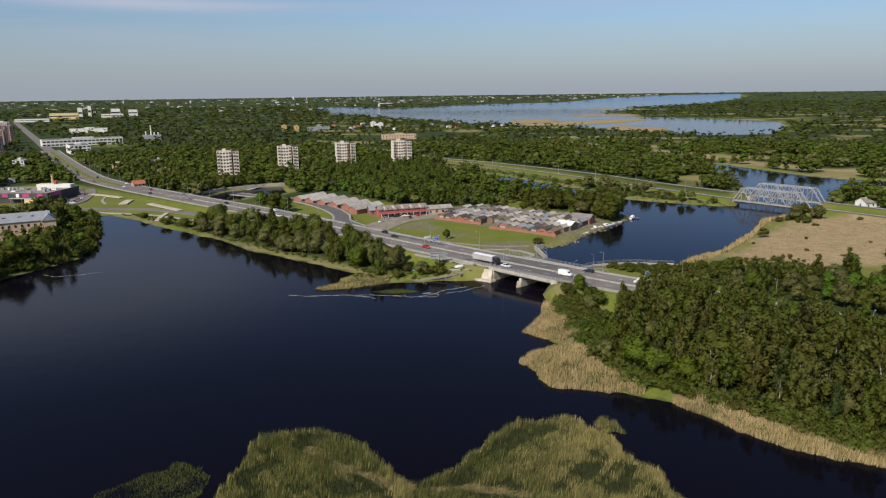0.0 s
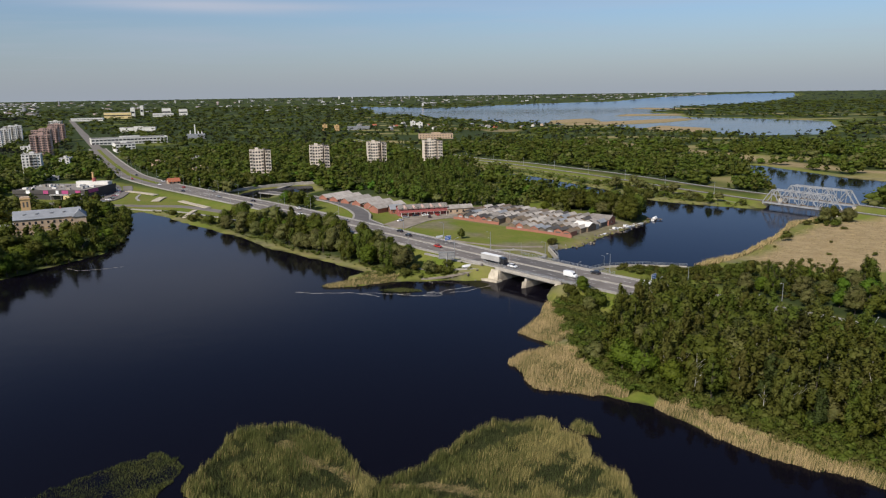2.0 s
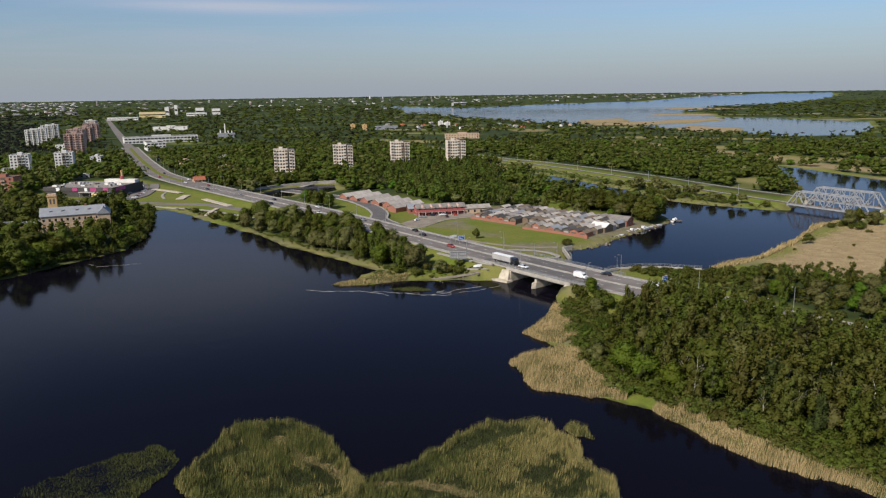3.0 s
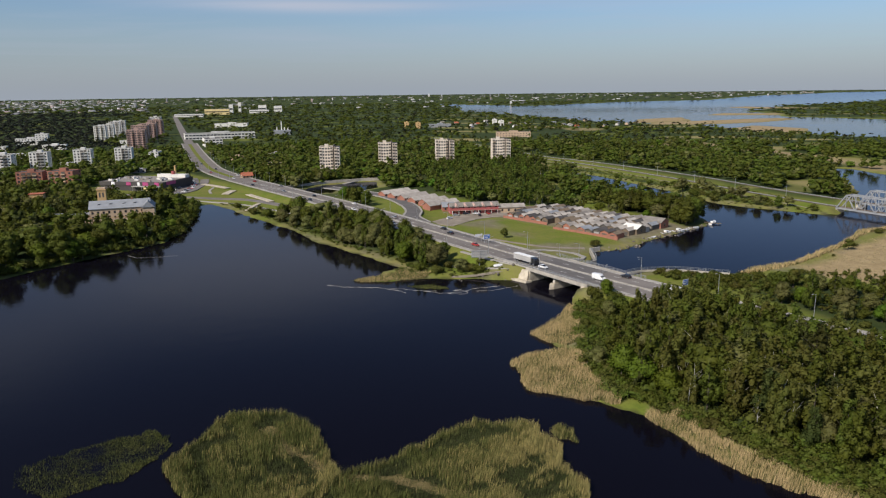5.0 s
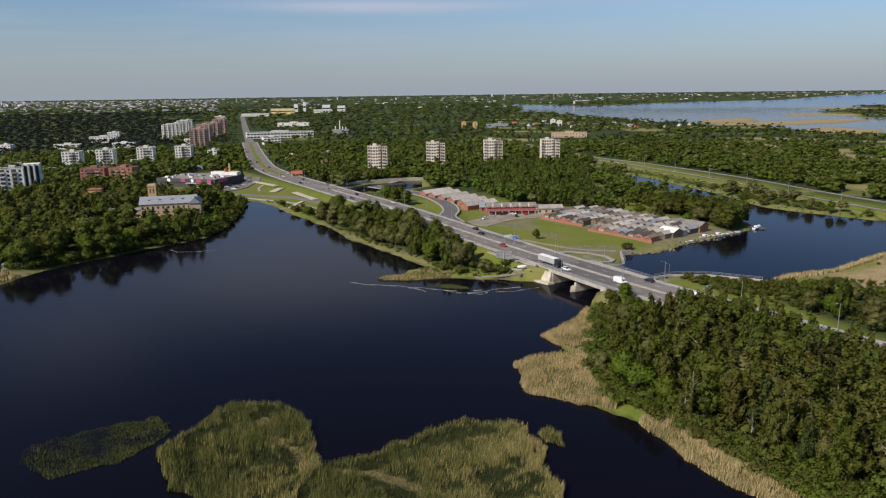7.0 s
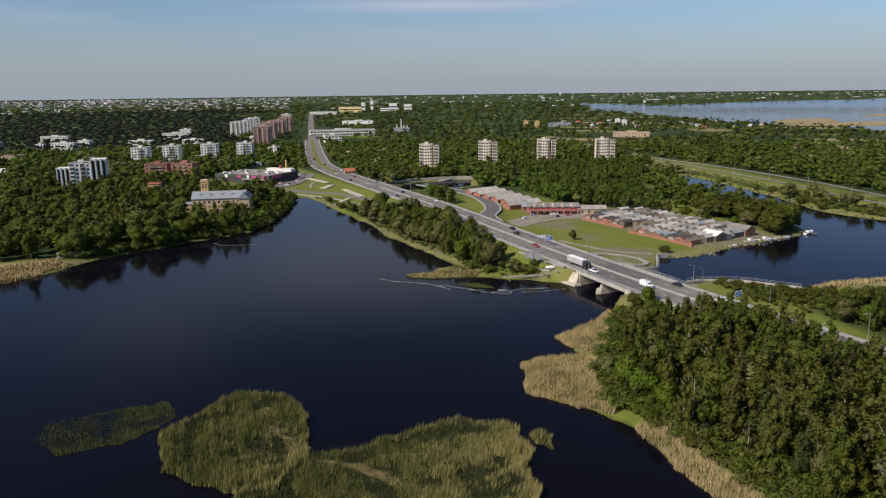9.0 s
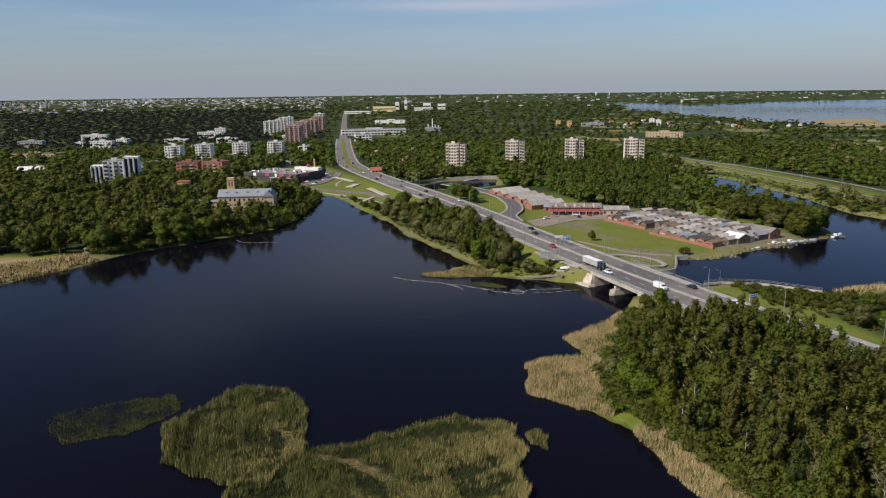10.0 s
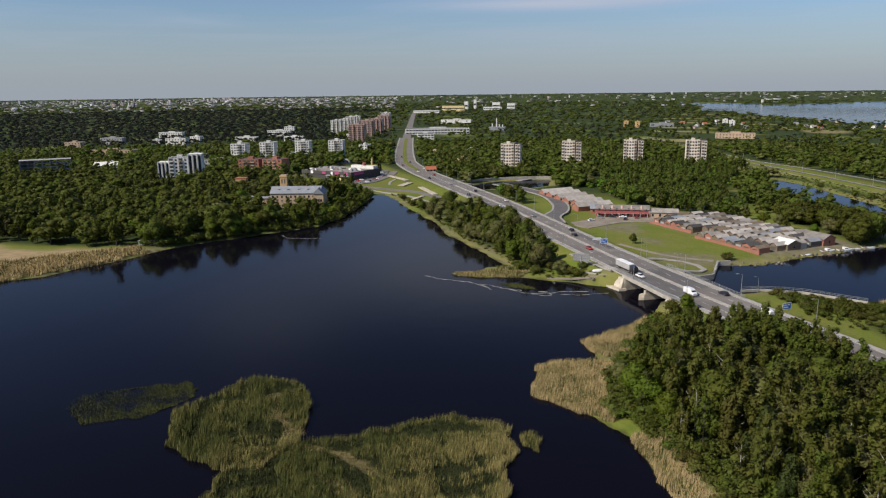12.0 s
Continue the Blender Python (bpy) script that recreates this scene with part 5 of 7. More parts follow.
grove("bank_tufts", scatter(OPEN_BANK, 2.6, 0.1, 13.0), {"bush": 3, "hazel": 1}, MID, LEAVES, "rough grass tufts and seedlings on the open bank", (0.1, 0.34), 1.5)
# the tree strip between road and river
x, y, z = scatter(STRIP, 5.6, 0.8, 14.0)
for a, b, c in zip(x, y, z):
    if a < -92 and rng.uniform() < 0.6:
        continue
    plant(("willow", "willow", "round", "round", "aspen", "fresh", "willow")[int(rng.integers(7))], a, b, rng.uniform(0.6, 0.92), c)
for sort, a, b, s in (("dark", -132, 398, 0.8), ("bush", -168, 408, 1.2), ("hazel", -152, 397, 1.3), ("bush", -190, 430, 1.0), ("bush", -9, 286, 1.1), ("willow", -12, 284, 0.5), ("hazel", -4.5, 283.5, 0.8), ("dark", -299, 551, 0.75), ("hazel", 86, 580, 1.0), ("hazel", 112, 522, 1.3), ("bush", 122, 500, 1.5), ("willow", 146, 482, 0.55), ("round", 156, 474, 0.55), ("hazel", 62, 622, 0.9), ("willow", 196, 398, 0.8), ("round", 203, 403, 0.65), ("willow", 210, 401, 0.7), ("rust", -2.2, 352.8, 0.55), ("bush", 43, 342, 1.0), ("hazel", -30, 283, 0.8), ("bush", -22, 281, 0.9)):
    plant(sort, a, b, s)
# tree clumps in the grass between slip road and garages
for poly in ([(-134, 434), (-98, 438), (-108, 462), (-142, 464)], [(-238, 560), (-180, 550), (-164, 576), (-232, 592)]):
    x, y, z = scatter(poly, 7.0, 1.0, 13.0)
    for a, b, c in zip(x, y, z):
        plant(("round", "fresh", "willow", "round")[int(rng.integers(4))], a, b, rng.uniform(0.55, 0.85), c)
# large wood on the west bank, its river edge counted
CLEAR = [(-224, 344, 15), (-212, 357, 12), (-238, 342, 12), (-232, 364, 15), (-243, 358, 13), (-221, 371, 13), (-226, 351, 9), (-258, 352, 9), (-391, 480, 17), (-369, 489, 15), (-400, 404, 22), (-541, 437, 18), (-548, 384, 22), (-496, 566, 12), (-482, 595, 12), (-457, 624, 12), (-427, 646, 12)]


def cleared(x, y):
    ok = np.ones(x.shape, bool)
    for cx, cy, r in CLEAR:
        ok &= np.hypot(x - cx, y - cy) > r
    return ok


x, y, z = scatter(FOREST_L, 8.8, 0.3)
ok = cleared(x, y) | (distance(FOREST_L, x, y) > -7)
x, y, z = x[ok], y[ok], z[ok]
edge = (distance(FOREST_L, x, y) > -10) & (x > -240) & (y > 222)
for a, b, c in zip(x[edge], y[edge], z[edge]):
    low = 0.5 if b > 338 and a > -240 else 1.05
    plant(("round", "round", "fresh", "aspen", "dark", "round")[int(rng.integers(6))], a, b, low * rng.uniform(0.7, 1.0), c)
close = ~edge & (x > -380)
WEST = {"round": 6, "fresh": 1.6, "aspen": 2, "dark": 1.6, "willow": 0.6}
grove("park_wood", (x[close], y[close], z[close]), WEST, MID, LEAVES, "dense deciduous wood on the west bank", (0.72, 1.05), 1.38, 1.5)
grove("park_wood", (x[~edge & ~close], y[~edge & ~close], z[~edge & ~close]), WEST, BRIEF, LEAVES, "dense deciduous wood behind the west bank", (0.72, 1.05), 1.45, 1.5)
# wood between the sheds and the backwater
x, y, z = scatter(ISLAND_WOOD, 6.4, 2.0)
low = x > -4 + (y - 450) * -0.06
MIXED = {"round": 3, "aspen": 4, "birch": 3, "fresh": 0.9, "willow": 1}
grove("island_wood", (x[~low], y[~low], z[~low]), MIXED, MID, LEAVES, "mixed birch and aspen wood beside the backwater", (0.62, 0.9), 1.25, 1.5)
grove("island_wood", (x[low], y[low], z[low]), MIXED, MID, LEAVES, "lower young trees at the edge of the backwater", (0.42, 0.62), 1.35, 0.8)
x, y, z = scatter([(92, 572), (120, 504), (141, 484), (176, 462), (184, 472), (150, 526), (112, 590)], 8.0, 1.0)
grove("embankment_scrub", (x, y, z), {"hazel": 3, "bush": 2, "willow": 0.6}, MID, LEAVES, "scattered bushes on the grassy railway bank", (0.5, 1.0), 1.2)
x, y, z = scatter(RAIL_BANK, 4.2, 0.3)
grove("bank_tufts", (x, y, z), {"bush": 1}, MID, LEAVES, "rough grass tufts on the railway bank", (0.08, 0.26), 1.8)
grove("tip_wood", scatter(TIP_WOOD, 5.4, 1.0), {"round": 4, "aspen": 2, "willow": 2}, HIGH, LEAVES, "clump of round-crowned trees on the shed point", (0.68, 0.88), 1.15)
for sort, a, b, s in (("fresh", 46, 434, 0.6), ("willow", 54, 431, 0.6), ("aspen", 58, 424, 0.55), ("birch", 35, 447, 0.6), ("fresh", 72, 416, 0.5), ("round", 98, 415, 1.0), ("round", 93, 408, 0.92), ("round", 101, 424, 0.95), ("round", 95, 421, 1.0), ("fresh", 62, 452, 0.7), ("willow", 88, 418, 0.8)):
    plant(sort, a, b, s)


# ---- distant woods and town greenery ----
FIELDS = [(-150, 555, 24), (-30, 385, 70), (160, 340, 110), (230, 360, 80), (-140, 470, 45), (-75, 440, 40), (-200, 470, 40), (30, 400, 70), (-100, 480, 55), (90, 350, 80)]


def far_places(r0, r1, step, a0=-38.0, a1=74.0):
    """Uneven places in a fan, wider apart with distance, on dry land away from roads, roofs and fields."""
    xs, ys = [], []
    r = r0
    while r < r1:
        s = step(r)
        n = int(radians(a1 - a0) * r / s)
        a = np.radians(a0 + (np.arange(n) + rng.uniform(-0.45, 0.45, n)) / n * (a1 - a0))
        rr = r + rng.uniform(-0.45, 0.45, n) * s
        xs.append(HUB[0] - np.sin(a) * rr); ys.append(HUB[1] + np.cos(a) * rr)
        r += s
    x, y = np.concatenate(xs), np.concatenate(ys)
    ok = (water_gap(x, y) > 7) & (to_line(ROAD, x, y)[0] > 17) & (to_line(RAIL, x, y)[0] > 13) & (to_line(RAIL_2, x, y)[0] > 13) & cleared(x, y) & (to_line(MARSH, x, y)[0] > 17 + 8 * wobble(x, y, 45, 13))
    for cx, cy, rad in FIELDS:
        ok &= np.hypot(x - cx, y - cy) > rad
    for poly in (FOREST_L, ISLAND_WOOD, DRY_FIELD, MEADOW, TIP_WOOD, SHED_YARD, JUNCTION, RAIL_BANK):
        ok &= distance(poly, x, y) > 6
    for bar in SANDBARS:
        ok &= distance(bar, x, y) > 10
    return x[ok], y[ok]


def bearing(x, y):
    return np.degrees(np.arctan2(-(x - HUB[0]), y - HUB[1]))


x, y = far_places(430, 980, lambda r: max(8.0, r * 0.0125))
bearings = bearing(x, y)
open_ground = wobble(x, y, 70, 21)
town = (bearings > 34) & (wobble(x, y, 30, 22) > 0.35)
marsh = marshy(x, y) > 0.3
ok = ~town & ~marsh & (open_ground < 0.95)
x, y = x[ok], y[ok]
grove("middle_wood", (x, y, land(x, y)), {"round": 5, "aspen": 3, "birch": 2, "fresh": 1, "willow": 1}, BRIEF, LEAVES, "broken deciduous woods between fields and houses", (0.65, 1.05), 1.6, 2.2)
x, y = far_places(980, 4600, lambda r: r * 0.016)
bearings = bearing(x, y)
r = np.hypot(x - HUB[0], y - HUB[1])
def in_pines(x, y):
    r = np.hypot(x - HUB[0], y - HUB[1])
    return (bearing(x, y) > 37 + wobble(x, y, 300, 23) * 3) & (r > 1050) & (r < 3300)


pine = in_pines(x, y)
gaps = (wobble(x, y, 210, 24) > 0.6) | (marshy(x, y) > 0.3)
ok = ~pine & ~gaps
x, y = x[ok], y[ok]
grove("distant_wood", (x, y, land(x, y)), {"round": 3, "aspen": 2, "dark": 5, "pine": 2}, LOW, LEAVES, "distant deciduous woods round the lake", (0.55, 0.85), 1.35, 2.6)
x, y = far_places(1050, 3300, lambda r: r * 0.0112, 28.0, 74.0)
ok = in_pines(x, y)
x, y = x[ok], y[ok]
grove("pine_forest", (x, y, land(x, y)), {"pine": 1}, LOW, LEAVES, "dark distant pine forest", (0.78, 0.9), 1.25, 3.0)
# far side of the lake: low woods to the horizon, haze mixed into their leaf colour
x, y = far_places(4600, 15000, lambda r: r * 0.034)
grove("horizon_wood", (x, y, land(x, y)), {"pine": 3, "dark": 2}, LOW, {"pine": "haze_leaf", "dark": "haze_leaf"}, "low woods along the horizon, coloured greyer for haze", (0.8, 1.1))
for group in TREES.values():
    for tree in group:
        if tree not in USED:
            for o in list(tree.children):
                bpy.data.objects.remove(o)
            bpy.data.objects.remove(tree)


# ---- reeds ----
def reed_bed(name, poly, density, height, materials, label, grow=0.0, mixer=None, lean=0.22, width=0.11, gaps=0.35, swaths=(), fade=None):
    """Standing reeds as single blades, leaning with the wind, in a bed with an uneven edge. gaps: how far dark water opens between them; swaths: lines along which they lie beaten down."""
    p = np.array(poly)
    x0, y0, x1, y1 = p[:, 0].min() - 2, p[:, 1].min() - 2, p[:, 0].max() + 2, p[:, 1].max() + 2
    n = int((x1 - x0) * (y1 - y0) * density)
    x, y = rng.uniform(x0, x1, n), rng.uniform(y0, y1, n)
    d = distance(poly, x, y) + 0.8 * wobble(x, y, 7, 31) + 0.5 * wobble(x, y, 2.2, 32)
    thin = wobble(x, y, 9, 33) + 0.7 * wobble(x, y, 3.1, 34)
    rim = np.clip(1 + d / 2.2, 0, 1)
    dense = 1.0 - gaps * np.clip(0.75 - thin, 0, 1.6) * (1 - 0.8 * rim)
    if fade:
        dense = dense * fade(x, y)
    keep = (d < grow) & (to_line(ROAD, x, y)[0] > 13)
    if fade:
        keep &= rng.uniform(0, 1, n) < dense
    short = rng.uniform(0, 1, n) > dense
    x, y, d, thin, rim, short = x[keep], y[keep], d[keep], thin[keep], rim[keep], short[keep]
    n = len(x)
    z = np.maximum(land(x, y), -0.2) - 0.05
    h = height * rng.uniform(0.6, 1.15, n) * np.clip(0.72 + 0.2 * thin + 0.2 * rim, 0.4, 1.1)
    h = np.where(short, h * 0.55, h)
    a = rng.uniform(0, 3.1416, n)
    w = width * rng.uniform(0.6, 1.4, n)
    tilt = 0.5 * wobble(x, y, 12, 35) + rng.normal(0, 0.35, n)
    bx, by = np.cos(a) * w / 2, np.sin(a) * w / 2
    lx, ly = h * lean * (0.7 + 0.5 * tilt), h * lean * (0.2 + rng.normal(0, 0.45, n))
    flat = np.zeros(n, bool)
    for line, half in swaths:
        gap = to_line([(px, py, 0) for px, py in line], x, y)[0]
        flat |= (gap < half * (0.9 + 0.7 * wobble(x, y, 5, 36))) & (rng.uniform(0, 1, n) < 0.62)
    long = height * rng.uniform(0.7, 1.2, n)
    way = 0.3 + 0.6 * wobble(x, y, 6, 37) + rng.normal(0, 0.3, n)
    h = np.where(flat, rng.uniform(0.15, 0.5, n), h)
    lx, ly = np.where(flat, long * np.cos(way), lx), np.where(flat, long * np.sin(way), ly)
    bx, by = np.where(flat, -np.sin(way) * w * 0.6, bx), np.where(flat, np.cos(way) * w * 0.6, by)
    V = np.stack([np.stack([x - bx, y - by, z], 1), np.stack([x + bx, y + by, z], 1), np.stack([x + lx, y + ly, z + h], 1)], 1).reshape(-1, 3)
    T = V.reshape(-1, 3, 3)
    side = unit(np.cross(T[:, 1] - T[:, 0], T[:, 2] - T[:, 0]))
    away = side @ np.array([-0.3, -1.0, 0.6]) < 0
    T[away] = T[away][:, ::-1]
    side = np.where(away[:, None], -side, side)
    N = np.repeat(unit(side * 0.6 + rng.normal(0, 0.15, (n, 3)) + np.array([0, 0, 0.55])), 3, axis=0)
    F = np.arange(n)[:, None] * 3 + np.array([0, 1, 2])
    share = (mixer(x, y, d) if mixer else np.zeros(n)) + rng.normal(0, 0.4, n)
    index = np.where(flat, np.where(rng.uniform(0, 1, n) < 0.65, 2, 1), np.where(short, 3, (share > 0.5).astype(int)))
    return tagged(new(name, raw_mesh(name, V, F, [*materials, M["reed_tan"], M["reed_young"]], index, normals=N)), label, "reeds", kind="stuff")


GT = [M["reed_green"], M["reed_tan"]]
GS = [M["reed_green"], M["reed_straw"]]
LEFT_SWATHS = [([(-31, 138.5), (-27, 135), (-24, 131), (-18, 128), (-13, 124.5)], 1.5), ([(-33, 132), (-27, 130.5), (-22, 127)], 0.7)]
RIGHT_SWATHS = [([(-8, 121), (-2, 122.5), (3, 123), (8, 121.5), (15, 120), (24, 118.5), (32, 114)], 1.1), ([(2, 114), (12, 112), (22, 108), (34, 105)], 1.0)]
reed_bed("reed_bed", ISLETS["left"], 56, 2.35, GS, "green reed island with beaten-down dry stems", 0.2, lambda x, y, d: 0.0 + 0.25 * wobble(x, y, 14, 41) + 0.2 * wobble(x, y, 4, 47) + np.clip((x + 24) / 26, 0, 0.55) + 0.3 * np.clip(1 + d / 1.6, 0, 1), gaps=0.75, swaths=LEFT_SWATHS)
reed_bed("reed_bed", ISLETS["right"], 56, 2.3, GS, "reed island turning from green to straw yellow", 0.0, lambda x, y, d: np.clip((x - 10) / 36, -0.25, 0.6) + 0.25 * wobble(x, y, 13, 42) + 0.16 * wobble(x, y, 4, 48) + 0.12 + 0.5 * np.clip(1 + d / 2.2, 0, 1), gaps=0.75, swaths=RIGHT_SWATHS)
reed_bed("reed_bed", ISLETS["west"], 46, 0.9, [M["reed_young"], M["reed_green"]], "thin young reeds standing in open water", 0.0, lambda x, y, d: 0.55 + (x + 58) / 40, gaps=0.1, fade=lambda x, y: np.clip((x + y * 0.4 - 118 * 0.4 + 82) / 16, 0.2, 1))
reed_bed("reed_bed", ISLETS["small"], 40, 1.8, GS, "small round tuft of yellow-green reeds", -0.2, lambda x, y, d: 0.4 + 0 * x)
BANK_BEDS = [[(33, 243), (35, 240), (38, 236), (37, 216), (39, 207), (34, 204), (27, 210), (22.5, 213), (30, 226)],
             [(33, 201), (38, 196), (40, 186), (44, 172), (49, 165), (45, 166), (26, 171), (19.5, 188), (25, 195)],
             [(54, 161.5), (60, 163), (65, 155), (73, 145.5), (80, 138.5), (88, 132), (113, 110.5), (149, 66), (148, 48), (114, 107), (87, 129), (72, 138), (62, 149)]]
for bed, words in zip(BANK_BEDS, ("straw-yellow reeds fringing the bank below the bridge", "broad bed of straw-yellow reeds at the water's edge", "band of dry reeds along the wooded bank")):
    reed_bed("reed_fringe", bed, 38, 2.1, GT, words, 0.4, lambda x, y, d: 0.75 + 0.3 * wobble(x, y, 10, 43))
reed_bed("reed_fringe", [(100, 301), (127, 325), (146, 350), (166, 379), (180, 404), (200, 417), (197, 411), (179, 396), (160, 366), (142, 338), (123, 317), (104, 300)], 9, 2.4, GT, "dry reeds along the east bank", 0.5, lambda x, y, d: 0.8 + 0 * x, width=0.3)
reed_bed("reed_fringe", [(-206, 184), (-203, 205), (-203, 230), (-214, 232), (-228, 205), (-240, 180), (-240, 150), (-214, 152)], 8, 2.0, GT, "pale reeds below the west bank wood", 0.5, lambda x, y, d: 0.8 + 0.2 * wobble(x, y, 12, 44), width=0.3)
reed_bed("reed_fringe", [(-54, 265), (-47, 273), (-36, 282), (-24, 281), (-27, 275), (-40, 267)], 18, 1.3, GT, "dry reeds on the grassy spit", 0.3, lambda x, y, d: 0.55 + 0 * x, width=0.15)
reed_bed("reed_bed", ISLETS["drift"], 30, 0.6, [M["reed_young"], M["reed_green"]], "low green reed patch beside the spit", -0.2, lambda x, y, d: 0.7 + 0 * x, width=0.16)
reed_bed("reed_fringe", [(-56, 264.5), (-50, 270), (-40, 272), (-30, 273), (-26, 275.5), (-36, 276.5), (-46, 272)], 14, 1.0, [M["reed_green"], M["reed_straw"]], "low green reeds at the tip of the spit", 0.5, lambda x, y, d: 0.25 + 0 * x, width=0.18)
reed_bed("reed_stubble", DRY_FIELD, 1.4, 0.45, GT, "cut and dry reed field in warm straw colour", 1.0, lambda x, y, d: 0.8 + 0.2 * wobble(x, y, 20, 45), width=0.3)


# ---- railway ----
def truss_bridge(p0, p1, z, width=5.6, height=8.6, panels=8):
    ob = thing("railway_bridge", "grey riveted steel truss railway bridge over the river", "bridge", "railway bridges")
    a, b = Vector((*p0, z)), Vector((*p1, z))
    d = (b - a).normalized()
    n = Vector((-d.y, d.x, 0))
    length = (b - a).length
    at = lambda s, t, h: a + d * (s * length) + n * t + Vector((0, 0, h))
    for t in (-width / 2, width / 2):
        part("bottom_chord", beam(at(0, t, 0), at(1, t, 0), 0.6, 0.8), M["steel"], ob)
        part("top_chord", beam(at(1 / panels, t, height), at(1 - 1 / panels, t, height), 0.6, 0.6), M["steel"], ob)
        part("end_post", beam(at(0, t, 0), at(1 / panels, t, height), 0.6, 0.6), M["steel"], ob)
        part("end_post", beam(at(1, t, 0), at(1 - 1 / panels, t, height), 0.6, 0.6), M["steel"], ob)
        for i in range(1, panels):
            part("hanger", beam(at(i / panels, t, 0), at(i / panels, t, height), 0.32, 0.32), M["steel"], ob)
        for i in range(1, panels - 1):
            lo, hi = (i, i + 1) if i % 2 else (i + 1, i)
            part("diagonal", beam(at(hi / panels, t, 0), at(lo / panels, t, height), 0.46, 0.46), M["steel"], ob)
    for i in range(1, panels):
        part("cross_strut", beam(at(i / panels, -width / 2, height), at(i / panels, width / 2, height), 0.3, 0.3), M["steel"], ob)
    for i in range(1, panels - 1):
        part("top_brace", beam(at(i / panels, -width / 2, height), at((i + 1) / panels, width / 2, height), 0.2, 0.2), M["steel"], ob)
    for i in range(panels + 1):
        part("floor_beam", beam(at(i / panels, -width / 2, 0.0), at(i / panels, width / 2, 0.0), 0.4, 0.6), M["steel"], ob)
    for t in (-1.4, 1.4):
        part("stringer", beam(at(0, t, 0.25), at(1, t, 0.25), 0.4, 0.5), M["steel"], ob)
    part("walkway", beam(at(0, 0, 0.62), at(1, 0, 0.62), 3.4, 0.12), M["timber"], ob)
    for s in (0.0, 1.0):
        bm = bmesh.new()
        add_beam(bm, at(s, -width / 2 - 1.2, -2.4), at(s, width / 2 + 1.2, -2.4), 2.2, 3.6)
        part("pier", bm, M["stone"], ob, "pale stone pier")
    return ob


truss_bridge((188.7, 466.7), (218.2, 428.7), 3.0)
truss_bridge((208.4, 487.0), (237.9, 449.0), 3.0)


def track(line, label):
    ob = thing("railway_track", label, "railway track", "railway tracks")
    for start, end in ((0, along(line, TRUSS_A) - 1), (along(line, TRUSS_B) + 1, line_length(line))):
        seg = between(line, start, end)
        child("ballast", ribbon("ballast", seg, -1.4, 1.4, -0.02, 0.6, M["ballast"]), ob)
        for off in (-0.76, 0.76):
            child("rail", ribbon("rail", seg, off - 0.05, off + 0.05, 0.24, 0.18, M["steel"]), ob)
    return ob


TRUSS_A, TRUSS_B = (188.7, 466.7), (218.2, 428.7)
track(RAIL, "railway track on a ballasted grass embankment")
TRUSS_A, TRUSS_B = (208.4, 487.0), (237.9, 449.0)
track(RAIL_2, "second railway track on the far embankment")


path("footpath", [p[:2] for p in offset(between(RAIL, along(RAIL, (-60, 850)), along(RAIL, (184, 474))), 9.0)][::6], 0.7, M["gravel"], "pale gravel path along the railway embankment", 0.1)


def mast(x, y, z, turn):
    ob = thing("catenary_mast", "thin steel mast beside the railway", "mast", "railway masts", (x, y, z), turn)
    part("pole", post(0, 0, -0.5, 8.5, 0.16, 0.1, 6), M["galv"], ob)
    part("bracket", beam((0, 0, 7.4), (0, 2.6, 7.9), 0.09, 0.09), M["galv"], ob)
    return ob


first = None
for s in np.arange(along(RAIL, (-20, 782)), along(RAIL, (330, 290)), 48.0):
    if abs(s - along(RAIL, (203, 448))) < 30:
        continue
    seg = between(RAIL, s, s + 1)
    (x, y, z), (bx, by, bz) = offset([seg[0], seg[-1]], -3.2)
    m = pose(x, y, ground_at(x, y), 0, 0, math.degrees(math.atan2(by - y, bx - x)) - 180)
    if first is None:
        first = mast(x, y, ground_at(x, y), math.degrees(math.atan2(by - y, bx - x)) - 180)
    else:
        copy_thing(first, m)


# ---- buildings ----
def window_mesh(w, h, frame_mat):
    """A framed window in one piece: the pane set back inside its frame."""
    bm = bmesh.new()
    add_box(bm, -w / 2, w / 2, -0.06, 0, 0, h)
    front = [f for f in bm.faces if f.calc_center_median().y < -0.05]
    bmesh.ops.inset_individual(bm, faces=front, thickness=0.11)
    for v in front[0].verts:
        v.co.y += 0.04
    front[0].material_index = 1
    me = bpy.data.meshes.new("window")
    bm.to_mesh(me); bm.free()
    me.materials.append(frame_mat); me.materials.append(M["glass"])
    return me


def loggia_mesh(w, h, wall):
    """An open balcony: a tub with a solid front."""
    bm = bmesh.new()
    add_box(bm, -w / 2, w / 2, -0.95, 0, -0.12, 1.0)
    top = [f for f in bm.faces if f.calc_center_median().z > 0.99]
    bmesh.ops.inset_individual(bm, faces=top, thickness=0.08)
    for v in top[0].verts:
        v.co.z = 0.06
    me = bpy.data.meshes.new("balcony")
    bm.to_mesh(me); bm.free()
    me.materials.append(wall)
    return me


# flat dark panel on the wall, painting the shade inside an open balcony
def recess_shade_mesh(w, h):
    bm = box(-w / 2 + 0.1, w / 2 - 0.1, -0.03, 0, 0.07, h - 0.4)
    me = bpy.data.meshes.new("recess")
    bm.to_mesh(me); bm.free()
    me.materials.append(M["shade"])
    return me


def balcony(parent, w, h, wall, x, y, z):
    ob = put("balcony", shared(("l", wall, round(w, 1)), lambda: loggia_mesh(w, h, M[wall])), parent, x, y, z)
    put("recess", shared(("r", round(w, 1), round(h, 1)), lambda: recess_shade_mesh(w, h)), ob, 0, 0, 0)


MESHES = {}


